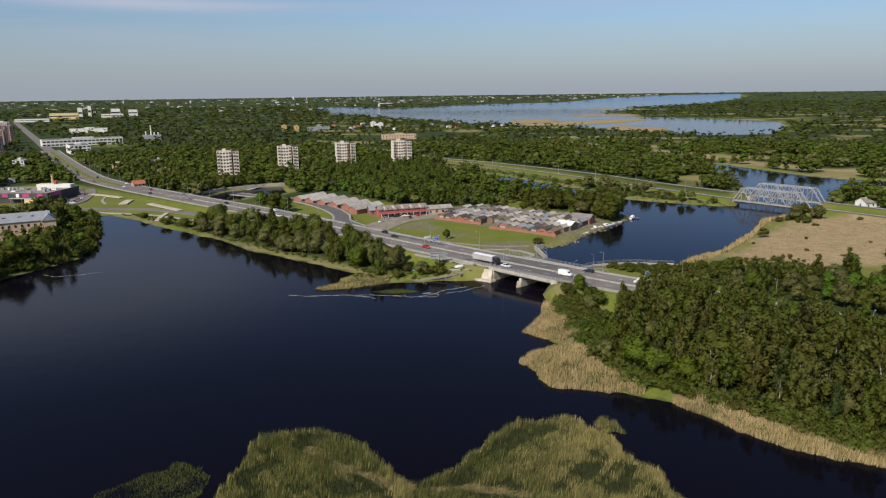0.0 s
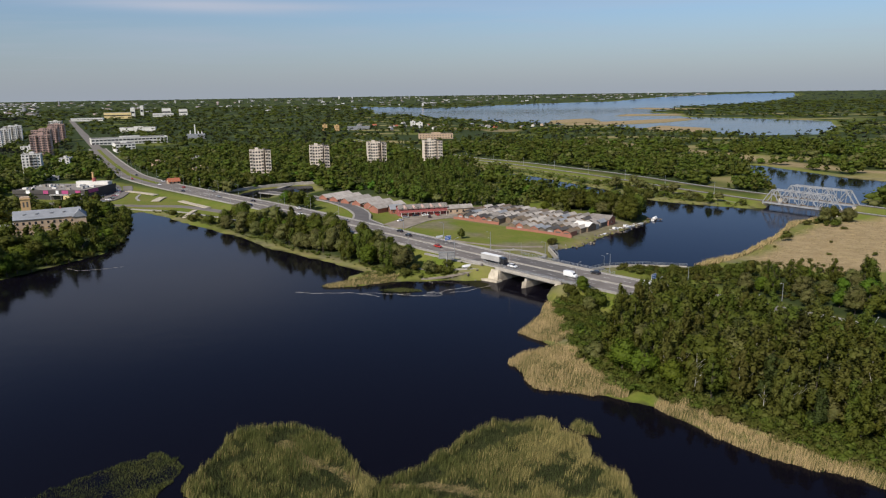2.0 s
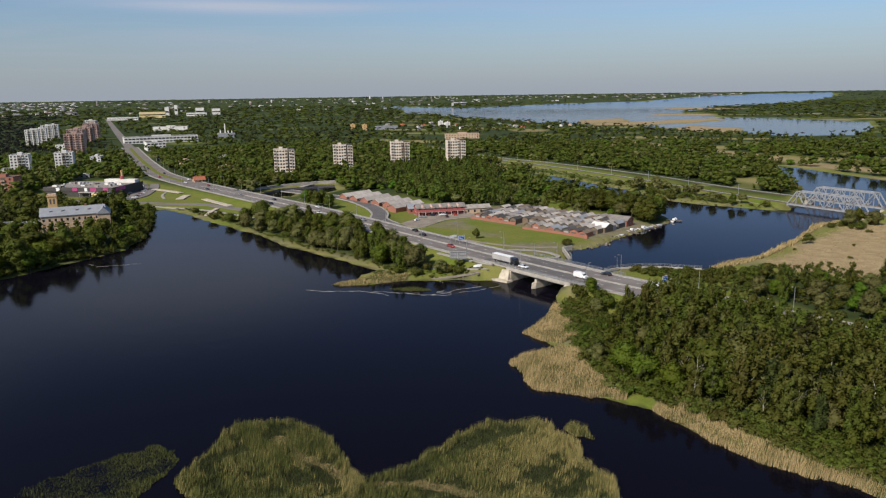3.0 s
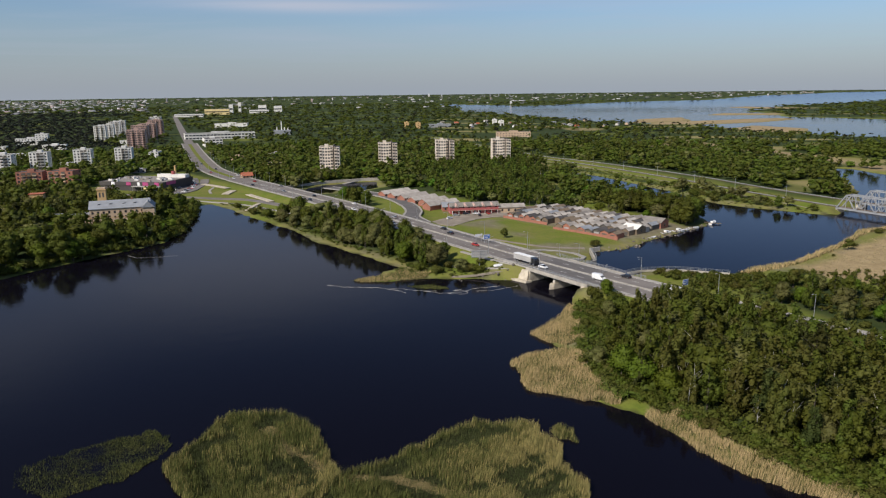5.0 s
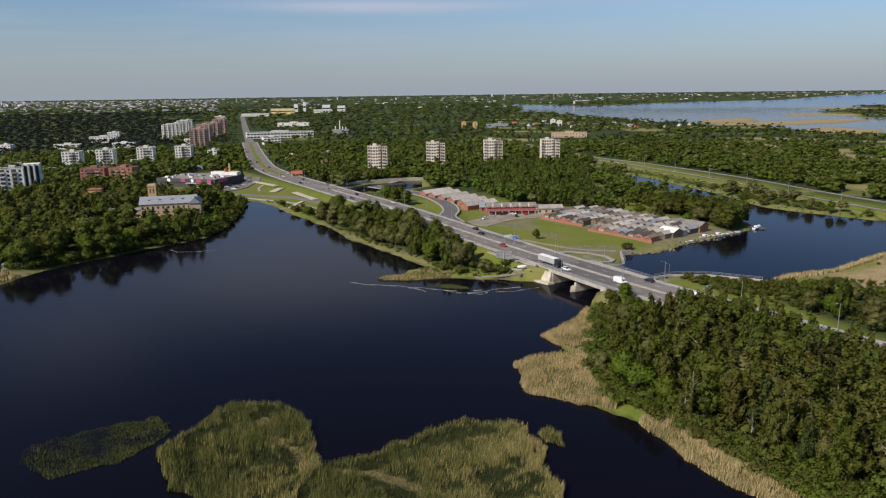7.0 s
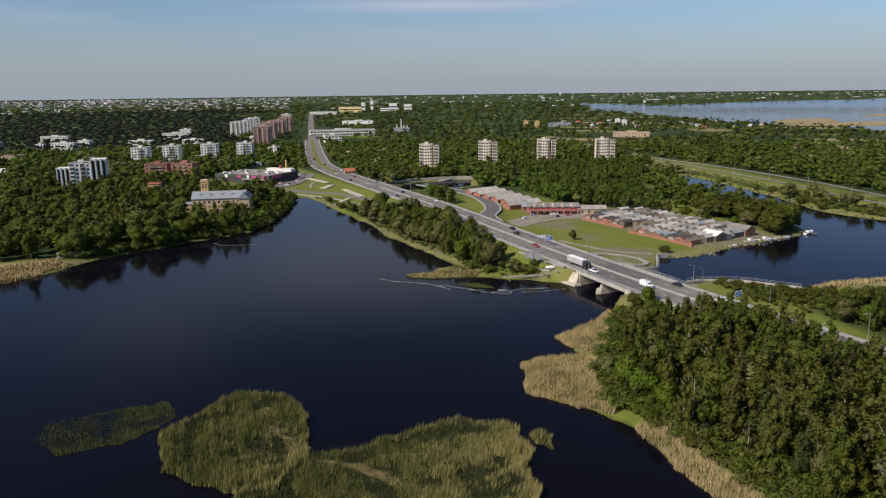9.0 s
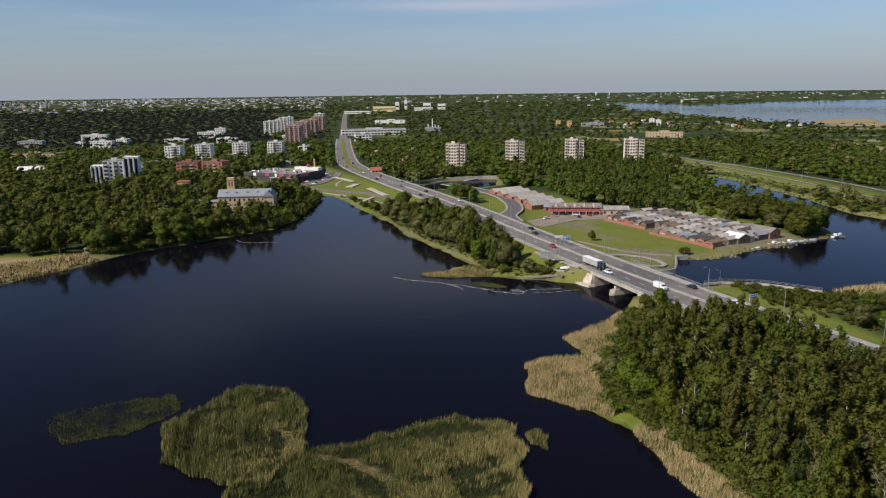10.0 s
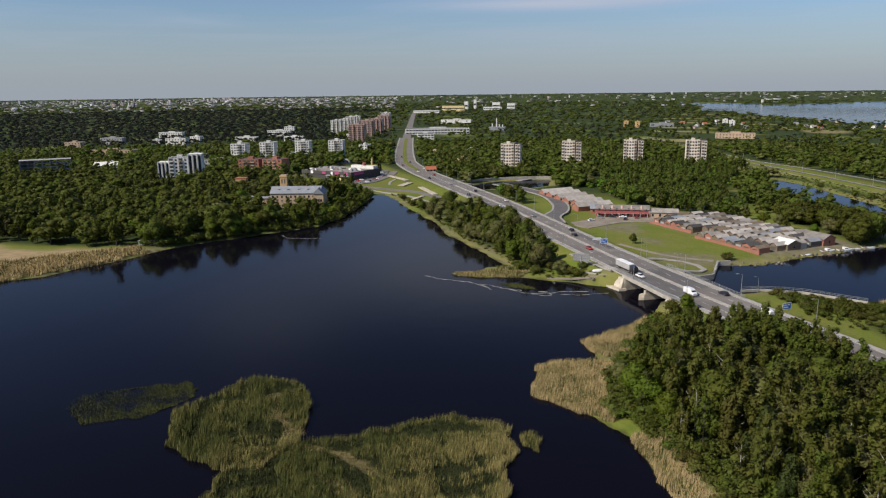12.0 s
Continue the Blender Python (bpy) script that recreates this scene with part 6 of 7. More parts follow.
def shared(key, make):
    if key not in MESHES:
        MESHES[key] = make()
    return MESHES[key]


def put(name, me, parent, x, y, z, turn=0.0):
    ob = child(name, me, parent)
    ob.matrix_local = pose(x, y, z, 0, 0, turn)
    return ob


def block(name, label, at, turn, w, d, floors, wall="panel", fh=2.8, front="wwlw", side="ww", base=0.6, roof="tar", windows=(1.5, 1.45), loggia="panel", group="", category="apartment block", back=False, parapet=0.5, sides="lr"):
    """A flat-roofed block of storeys. front and side: w window, l balcony, s glazed stair strip, - blank, evenly spaced across the wall."""
    x, y = at
    z = ground_at(x, y) - 0.3
    ob = thing(name, label, category, group, (x, y, z), turn)
    top = base + floors * fh
    part("wall", box(-w / 2, w / 2, -d / 2, d / 2, -1.0, top), M[wall], ob)
    bm = bmesh.new()
    for spans in ((-w / 2 - 0.1, w / 2 + 0.1, -d / 2 - 0.1, -d / 2 + 0.25, top, top + parapet), (-w / 2 - 0.1, w / 2 + 0.1, d / 2 - 0.25, d / 2 + 0.1, top, top + parapet), (-w / 2 - 0.1, -w / 2 + 0.25, -d / 2 + 0.25, d / 2 - 0.25, top, top + parapet), (w / 2 - 0.25, w / 2 + 0.1, -d / 2 + 0.25, d / 2 - 0.25, top, top + parapet)):
        add_box(bm, *spans)
    part("parapet", bm, M[wall], ob)
    part("roof", box(-w / 2 + 0.25, w / 2 - 0.25, -d / 2 + 0.25, d / 2 - 0.25, top, top + 0.12), M[roof], ob)
    part("lift_house", box(-w * 0.12, w * 0.14, -d * 0.15, d * 0.2, top + 0.12, top + 2.2), M[wall], ob)
    win = shared(("w", windows), lambda: window_mesh(*windows, M["white"]))
    lw = min(3.2, w / max(1, len(front)) * 0.9)
    for f in range(floors):
        zz = base + f * fh
        for i, c in enumerate(front):
            u = -w / 2 + w * (i + 0.5) / len(front)
            if c == "w":
                put("window", win, ob, u, -d / 2, zz + 0.8)
            elif c == "l":
                balcony(ob, lw, fh, loggia, u, -d / 2, zz + 0.12)
        for i, c in enumerate(side):
            u = -d / 2 + d * (i + 0.5) / len(side)
            if c == "w":
                if "r" in sides:
                    put("window", win, ob, w / 2, u, zz + 0.8, 90)
                if "l" in sides:
                    put("window", win, ob, -w / 2, -u, zz + 0.8, -90)
    return ob


# four nine-storey tower blocks in the woods, each a wide and a narrow wing with a gap painted dark
def tower_block(at, turn):
    x, y = at
    ob = block("tower_block", "nine-storey beige panel tower block with balconies", (x, y), turn, 12.0, 12.5, 9, "panel", 2.82, "lwwwl", "lw", group="tower blocks")
    top = 0.6 + 9 * 2.82
    part("wing", box(7.3, 11.9, -7.4, 6.0, -1.0, top), M["panel"], ob)
    part("wing_roof", box(7.5, 11.7, -7.2, 5.8, top, top + 0.3), M["tar"], ob)
    # the shade of the gap is put into the core's dark colour
    part("stair_core", box(6.0, 7.3, -4.0, 5.5, -1.0, top + 1.6), M["shade"], ob, "recessed stair core coloured dark as shade")
    win = shared(("w", (1.5, 1.45)), lambda: window_mesh(1.5, 1.45, M["white"]))
    for f in range(9):
        z = 0.6 + f * 2.82
        balcony(ob, 2.2, 2.8, "panel", 8.6, -7.4, z + 0.12)
        put("window", win, ob, 10.8, -7.4, z + 0.8)
        for v in (-4.5, -0.5, 3.5):
            put("window", win, ob, 11.9, v, z + 0.8, 90)
    return ob


one = tower_block((-195.4, 611.8), 17)
for x, y in ((-153.8, 656.8), (-105.3, 691.4), (-51.9, 710.8)):
    copy_thing(one, pose(x, y, ground_at(x, y) - 0.3, 0, 0, 17))

# housing estate west of the road
for (x, y), n in zip(((-496, 566), (-482, 595), (-457, 624), (-427, 646)), (7, 7, 7, 7)):
    block("apartment_block", "white panel apartment block with stacked balconies", (x, y), 27, 16, 15, n, "white", 2.75, "wwllw", "ww", group="white apartment blocks", loggia="white")
block("apartment_block", "small white apartment block beside the road", (-424, 694), 20, 10, 16, 4, "white", 2.8, "www", "wwww")
one = block("apartment_block", "red brick apartment block with beige balconies", (-393, 482), 25, 19, 13, 5, "brick", 2.8, "wlllw", "--w", group="red brick blocks", loggia="beige")
block("apartment_block", "red brick apartment block with beige balconies", (-370, 490), 12, 20, 13, 5, "brick", 2.8, "lllw", "--w", group="red brick blocks", loggia="beige")
# modern white block, stepped, with dark glazing between white fins
ob = block("apartment_block", "stepped modern white apartment block with dark glazing", (-398, 408), 40, 15, 13, 7, "white", 3.0, "lwlw", "wwww", loggia="white", category="apartment block")
for i, (u, w, n) in enumerate(((-12, 9, 6), (13, 11, 8))):
    part("wing", box(u - w / 2, u + w / 2, -6, 6, -1.0, 0.6 + n * 3.0), M["white"], ob)
    for k in range(3):
        part("glazing", box(u - w / 2 + 1.1 + k * w / 3, u - w / 2 + w / 3 - 0.7 + k * w / 3, -6.25, -6.0, 1.2, n * 3.0 - 0.6), M["glass"], ob, "tall dark glazing")
        part("fin", box(u - w / 2 + k * w / 3, u - w / 2 + 0.55 + k * w / 3, -6.9, -6.0, -1.0, 0.9 + n * 3.0), M["white"], ob)
# unfinished concrete frame
ob = thing("concrete_frame", "unfinished grey concrete building frame with open storeys", "building shell", "", (-556, 386, ground_at(-556, 386)), 60)
for f in range(5):
    part("floor_slab", box(-21, 21, -7, 7, 3.0 + f * 3.1, 3.3 + f * 3.1), M["grey"], ob)
for i in range(8):
    for v in (-6.6, 0, 6.6):
        part("column", box(-20.6 + i * 5.85, -20.1 + i * 5.85, v - 0.25, v + 0.25, -0.5, 15.4), M["grey"], ob)
part("infill_wall", box(-20.6, -10, 6.6, 6.85, 0, 15.4), M["grey"], ob)
part("end_wall", box(-21.2, -21, -7, 7, -0.5, 15.6), M["concrete"], ob)


def house(name, label, at, turn, w, d, h, rise, wall, roof, cols=3, rows=1, category="house", group="", chimney=True, base=None, eaves=0.5):
    """A gabled house: walls, two roof slopes, windows, chimney."""
    x, y = at
    z = ground_at(x, y) - 0.2 if base is None else base
    ob = thing(name, label, category, group, (x, y, z), turn)
    bm = bmesh.new()
    pts = [(-d / 2, 0), (d / 2, 0), (d / 2, h), (0, h + rise), (-d / 2, h)]
    a = [bm.verts.new((-w / 2, v, q)) for v, q in pts]
    b = [bm.verts.new((w / 2, v, q)) for v, q in pts]
    for i in range(5):
        bm.faces.new((a[i], a[(i + 1) % 5], b[(i + 1) % 5], b[i]))
    bm.faces.new(a[::-1]); bm.faces.new(b)
    bmesh.ops.recalc_face_normals(bm, faces=bm.faces)
    part("wall", bm, M[wall], ob)
    k = rise / (d / 2)
    for e in (-1, 1):
        bm = bmesh.new()
        run = d / 2 + eaves
        lo = h - eaves * k
        v = [bm.verts.new(p) for p in ((-w / 2 - eaves, 0, h + rise + 0.02), (w / 2 + eaves, 0, h + rise + 0.02), (w / 2 + eaves, e * run, lo + 0.02), (-w / 2 - eaves, e * run, lo + 0.02), (-w / 2 - eaves, 0, h + rise + 0.2), (w / 2 + eaves, 0, h + rise + 0.2), (w / 2 + eaves, e * run, lo + 0.2), (-w / 2 - eaves, e * run, lo + 0.2))]
        for f in ((0, 1, 2, 3), (4, 5, 6, 7), (0, 1, 5, 4), (1, 2, 6, 5), (2, 3, 7, 6), (3, 0, 4, 7)):
            bm.faces.new([v[i] for i in f])
        bmesh.ops.recalc_face_normals(bm, faces=bm.faces)
        part("roof_slope", bm, M[roof], ob)
    if cols:
        win = shared(("w", (1.1, 1.4)), lambda: window_mesh(1.1, 1.4, M["white"]))
        for r in range(rows):
            for i in range(cols):
                put("window", win, ob, -w / 2 + w * (i + 0.5) / cols, -d / 2, 1.0 + r * 2.9)
        for e, t in ((-w / 2, -90), (w / 2, 90)):
            for r in range(rows):
                put("window", win, ob, e, 0, 1.0 + r * 2.9, t)
    if chimney:
        part("chimney", box(w * 0.2 - 0.4, w * 0.2 + 0.4, -0.4, 0.4, h + rise * 0.6, h + rise + 1.1), M["brick"], ob)
    return ob


# old school with a square tower behind the bank trees
ob = house("school", "old beige brick school with a pale metal roof", (-230, 365), 32, 32, 14, 9.8, 3.6, "beige", "zinc", 11, 3, "school")
for u in (-11, -5, 2, 8):
    part("skylight", beam((u, -3.8, 11.5), (u, -2.6, 12.2), 1.3, 0.5), M["glass"], ob, "dark roof window")
    part("skylight_hood", beam((u, -3.9, 12.05), (u, -2.5, 12.4), 1.6, 0.15), M["zinc"], ob)
part("string_course", box(-16.1, 16.1, -7.1, -7.0, 4.3, 4.6), M["ochre"], ob)
part("gable_wing", box(12, 18.5, -9.0, 7.6, -0.5, 9.4), M["beige"], ob)
bm = bmesh.new()
v = [bm.verts.new(p) for p in ((11.6, -9.5, 9.4), (19, -9.5, 9.4), (19, 8, 9.4), (11.6, 8, 9.4), (15.3, -9.5, 13.0), (15.3, 8, 13.0))]
for f in ((0, 1, 4), (1, 2, 5, 4), (2, 3, 5), (3, 0, 4, 5), (0, 3, 2, 1)):
    bm.faces.new([v[i] for i in f])
part("wing_roof", bm, M["zinc"], ob)
win = shared(("w", (1.1, 1.4)), lambda: window_mesh(1.1, 1.4, M["white"]))
for u in (13.6, 15.3, 17.0):
    for z in (1.2, 4.6):
        put("window", win, ob, u, -9.0, z)
part("porch", box(6.0, 9.5, -9.2, -7.0, -0.5, 2.8), M["white"], ob, "small white entrance porch")
part("low_wing", box(-42, -17, 0, 10, -0.5, 5.6), M["beige"], ob)
part("low_roof", box(-42.5, -16.5, -0.5, 10.5, 5.6, 6.0), M["zinc"], ob)
ob = thing("school_tower", "square ochre brick tower with arched louvres", "tower", "", (-244, 368, ground_at(-244, 368)), 32)
part("shaft", box(-2.3, 2.3, -2.3, 2.3, -0.5, 18.2), M["ochre"], ob)
part("cornice", box(-2.6, 2.6, -2.6, 2.6, 18.2, 18.8), M["ochre"], ob)
part("cap", box(-2.2, 2.2, -2.2, 2.2, 18.8, 19.5), M["beige"], ob)
for u in (-0.9, 0.9):
    part("louvre", box(u - 0.42, u + 0.42, -2.36, -2.3, 14.0, 16.8), M["shade"], ob, "dark arched louvre")
ob = thing("lodge", "small ochre brick lodge among the trees", "house", "", (-310, 392, ground_at(-310, 392)), 28)
part("wall", box(-4, 4, -3, 3, -0.5, 11.5), M["ochre"], ob)
part("roof", box(-4.4, 4.4, -3.4, 3.4, 11.5, 11.9), M["tile"], ob)

# supermarket
ob = thing("supermarket", "low black supermarket with magenta signs and crowded roof", "supermarket", "", (-309, 508, ground_at(-309, 508)), -2)
part("wall", box(-28, 28, -20, 20, -0.5, 6.4), M["tar"], ob)
part("roof", box(-27.6, 27.6, -19.6, 19.6, 6.4, 6.7), M["slate"], ob)
for spans in ((-28.4, 28.4, -20.4, -20.0, 4.0, 7.1), (28.0, 28.4, -20, 20, 4.0, 7.1), (-28.4, -28.0, -20, 20, 4.0, 7.1)):
    part("fascia", box(*spans), M["tar"], ob, "black fascia band")
for u, w, mt, words in ((-16, 3, "signwhite", "white sign panel"), (-2, 4, "magenta", "magenta sign panel"), (7, 2.2, "signwhite", "white sign panel"), (13, 5, "magenta", "magenta sign panel"), (23, 4, "magenta", "magenta sign panel")):
    part("sign_panel", box(u - w / 2, u + w / 2, -20.6, -20.4, 4.3, 6.8), M[mt], ob, words)
part("sign_panel", box(28.4, 28.6, -16, -4, 4.4, 6.8), M["magenta"], ob, "magenta sign panel")
part("canopy", box(2, 27, -23, -20.4, 3.5, 4.0), M["grey"], ob)
for u in (3, 11, 19, 26):
    part("canopy_post", box(u - 0.12, u + 0.12, -22.8, -22.5, -0.3, 3.5), M["galv"], ob)
part("yellow_panel", box(14, 21, -24.6, -24.3, 0.2, 3.6), M["yellow"], ob, "bright yellow advertising panel")
rr = np.random.default_rng(12)
for i in range(26):
    u, v, w, d, h = rr.uniform(-24, 24), rr.uniform(-16, 10), rr.uniform(1.0, 3.6), rr.uniform(1.0, 2.6), rr.uniform(0.7, 1.9)
    part("roof_unit", box(u - w / 2, u + w / 2, v - d / 2, v + d / 2, 6.7, 6.7 + h), M[("zinc", "white", "grey", "slate")[i % 4]], ob)
part("raised_roof", box(0, 26, 13, 19, 6.7, 9.2), M["white"], ob, "white raised roof storey")
part("red_disc", post(14, 15, 9.2, 11.8, 1.5), M["crimson"], ob, "red round roof sign")
ob = thing("chimney_stack", "short ochre brick chimney beside the car park", "chimney", "", (-331, 583, ground_at(-331, 583)), 0)
part("shaft", post(0, 0, -0.5, 9, 1.2, 0.9, 10), M["ochre"], ob)
part("rim", post(0, 0, 9, 9.6, 1.15, 1.15, 10), M["ochre"], ob)

# high-rises by the far road
for x, y, w, n, mt, words in ((-529, 816, 22, 10, "pink", "tall rose-coloured high-rise with balconies"), (-640, 985, 24, 9, "pink", "rose-coloured slab high-rise beside the road"), (-676, 1060, 24, 9, "pink", "rose-coloured slab high-rise beside the road"), (-712, 1135, 24, 10, "pink", "rose-coloured slab high-rise beside the road"), (-748, 1190, 20, 11, "white", "tall white high-rise beside the road")):
    block("high_rise", words, (x, y), 25, w, 16, n, mt, 2.85, "lwlwlwl", "www", group="high-rises", loggia="pink" if mt == "pink" else "white", sides="r")
for x, y, w, n in ((-752, 1040, 18, 8), (-770, 1085, 18, 8), (-790, 1130, 18, 9), (-808, 1172, 16, 9)):
    block("high_rise", "white stepped high-rise at the forest edge", (x, y), 28, w, 14, n, "white", 2.85, "wlwlw", "ww", group="white high-rises", loggia="white", sides="r")
# long pale works building with a chimney cluster
ob = block("works_building", "long pale industrial building with window bands", (-560, 1080), 35, 110, 26, 2, "white", 4.6, "wwwwwwwwwwwwwwwwwwww", "wwww", windows=(4.2, 2.2), category="factory", sides="r")
block("works_building", "pale stepped factory wing by the road", (-486, 925), 35, 24, 40, 3, "white", 3.6, "wwwww", "wwwwww", windows=(3.4, 1.8), category="factory", sides="r")
block("works_building", "low white warehouse with a flat roof", (-740, 1460), 20, 70, 25, 2, "white", 4.0, "--", "--", category="warehouse")
ob = thing("works_chimneys", "cluster of white steel chimneys on a works roof", "chimney", "", (-500, 1190, ground_at(-500, 1190)), 20)
for u, h in ((-8, 14), (0, 24), (5, 13), (11, 12)):
    part("stack", post(u, 0, 0, h, 1.1, 0.9), M["white"], ob)
part("boiler_house", box(-14, 16, -6, 8, -1, 8), M["zinc"], ob)
# low buildings among the trees
for k, (x, y, w, d, n, mt, t) in enumerate(((-712, 560, 62, 16, 2, "beige", 25), (-484, 655, 42, 12, 1, "white", 27), (-782, 712, 30, 12, 3, "white", 27), (-888, 681, 34, 12, 3, "grey", 27), (-828, 712, 12, 10, 2, "white", 27), (-793, 757, 16, 12, 3, "white", 20), (-793, 935, 40, 12, 3, "white", 30), (-822, 992, 18, 12, 4, "white", 30), (-744, 812, 34, 12, 2, "white", 27), (-855, 600, 22, 14, 3, "beige", 30), (-640, 640, 34, 12, 2, "grey", 20), (-600, 700, 30, 12, 2, "white", 20), (-560, 560, 26, 12, 2, "grey", 25), (-680, 850, 30, 12, 2, "white", 24), (-600, 900, 24, 12, 3, "white", 24), (-930, 820, 40, 13, 3, "white", 30), (-480, 520, 40, 12, 2, "grey", 27), (-390, 600, 30, 12, 1, "grey", 27), (-330, 700, 16, 10, 2, "beige", 10), (-260, 640, 12, 10, 2, "beige", 10), (-306, 742, 14, 10, 2, "grey", 10))):
    block("low_building", {"white": "low white flat-roofed building among trees", "grey": "low grey flat-roofed building among trees", "beige": "low beige flat-roofed building among trees"}[mt], (x, y), t, w, d, n, mt, 3.1, "w" * max(3, int(w / 4)), "ww", category="building", roof="zinc" if k % 2 else "tar", sides="r", group="low buildings")
house("villa", "white villa with several pitched wings", (-541, 437), 40, 22, 11, 6.5, 3.0, "white", "white", 5, 2)
house("villa", "white villa with several pitched wings", (-556, 448), 120, 16, 10, 6.0, 3.0, "white", "white", 3, 2)
house("house", "small house with a bright red tiled roof", (-253, 568), 40, 9, 7, 2.6, 2.4, "beige", "tile", 3, 1)
house("house", "white house beside the railway embankment", (262, 442), 20, 12, 8, 3.6, 2.6, "white", "slate", 3, 1)
for x, y in ((-330, 1420), (-300, 1395), (-145, 1495), (-166, 1545)):
    block("mill_tower", "small square brick tower above the trees", (x, y), 20, 9, 9, 3, "ochre" if x < -200 else "white", 3.6, "w", "w", category="tower", sides="r", group="mill towers")
block("works_building", "long low beige works among the trees", (-82, 1138), 10, 54, 18, 2, "beige", 3.6, "w" * 12, "ww", category="factory", sides="r")
block("works_building", "pale green-roofed hall among the trees", (-265, 1440), 20, 44, 16, 1, "zinc", 6, "----", "--", roof="zinc", category="warehouse", sides="r")
rs = np.random.default_rng(5)
for i in range(26):
    a, r = radians(rs.uniform(-6, 12)), rs.uniform(1400, 1750)
    x, y = HUB[0] - math.sin(a) * r, HUB[1] + math.cos(a) * r
    if water_gap(np.array([x]), np.array([y]))[0] > 25:
        house("cottage", "small allotment cottage with a pitched roof", (x, y), rs.uniform(0, 90), 9, 7, 3.0, 2.6, ("white", "beige", "grey")[i % 3], ("slate", "zinc", "tile")[i % 3], 0, 0, group="cottages", chimney=False)
# large pale-yellow and white blocks two kilometres off
for x, y, w, d, h, mt, words in ((-1262, 2340, 84, 20, 20, "yellow", "long pale yellow factory block in the distance"), (-1240, 2400, 14, 14, 34, "white", "white tower beside the yellow factory"), (-1268, 2520, 10, 10, 40, "white", "slender white silo tower in the distance"), (-1180, 2500, 70, 18, 12, "white", "low white hall in the distance"), (-1195, 2560, 30, 18, 28, "white", "white factory block in the distance"), (-1150, 2600, 30, 18, 24, "white", "white factory block in the distance"), (-1240, 2120, 90, 26, 9, "white", "long white hall at the end of the road")):
    px, py, pz = (float(v) for v in bowl(x, y, ground_at(x, y)))
    ob = thing("factory_block", words, "factory", "distant factories", (px, py, pz), 22)
    part("wall", box(-w / 2, w / 2, -d / 2, d / 2, -2, h), M[mt], ob)
    part("roof", box(-w / 2 + 0.3, w / 2 - 0.3, -d / 2 + 0.3, d / 2 - 0.3, h, h + 0.5), M["zinc"], ob)
    part("window_band", box(-w / 2 + 1, w / 2 - 1, -d / 2 - 0.1, -d / 2, h * 0.45, h * 0.62), M["glass"], ob)

# town on the horizon, too small and many to count; wall colours carry the haze
V, F, I = [], [], []
town_mats = [M["haze_pale"], M["haze_pale"], M["haze_grey"], M["haze_rose"], M["haze_grey"]]
turns = rs.uniform(-16, 70, 4200)
ranges = np.where(turns > 4, rs.uniform(3300, 11000, 4200), rs.uniform(5200, 12000, 4200))
xs, ys = HUB[0] - np.sin(np.radians(turns)) * ranges, HUB[1] + np.cos(np.radians(turns)) * ranges
dry = water_gap(xs, ys) >= 60
for a, r, x, y, ok in zip(turns, ranges, xs, ys, dry):
    ar = radians(a)
    if not ok or (a < 34 and rs.uniform() < 0.86):
        continue
    w, d, h = rs.uniform(6, 24) * (1 + r / 12000), rs.uniform(6, 12), rs.uniform(3.5, 7.5) * (1 + r / 16000)
    if rs.uniform() < 0.025:
        w, h = rs.uniform(10, 20), rs.uniform(14, 28) * (1 + r / 16000)
    if 46 < a < 49 and r > 6500:
        h *= 1.9
    px, py, pz = (float(v) for v in bowl(x, y, 0))
    k = (NEAR_R + 1800 * (1 - NEAR_R / r)) / r
    w, d, h = w * k, d * k, h * k
    c, s = math.cos(ar * 0.9), math.sin(ar * 0.9)
    base = len(V)
    for zz in (-3, h):
        for ux, uy in ((-w / 2, -d / 2), (w / 2, -d / 2), (w / 2, d / 2), (-w / 2, d / 2)):
            V.append((px + ux * c - uy * s, py + ux * s + uy * c, pz + zz))
    for f in ((4, 5, 6, 7), (0, 1, 5, 4), (1, 2, 6, 5), (2, 3, 7, 6), (3, 0, 4, 7)):
        F.append([base + q for q in f]); I.append(int(rs.integers(5)))
tagged(new("distant_town", raw_mesh("distant_town", V, F, town_mats, I)), "blocks of a town along the horizon, walls muted for haze", "buildings", kind="stuff")


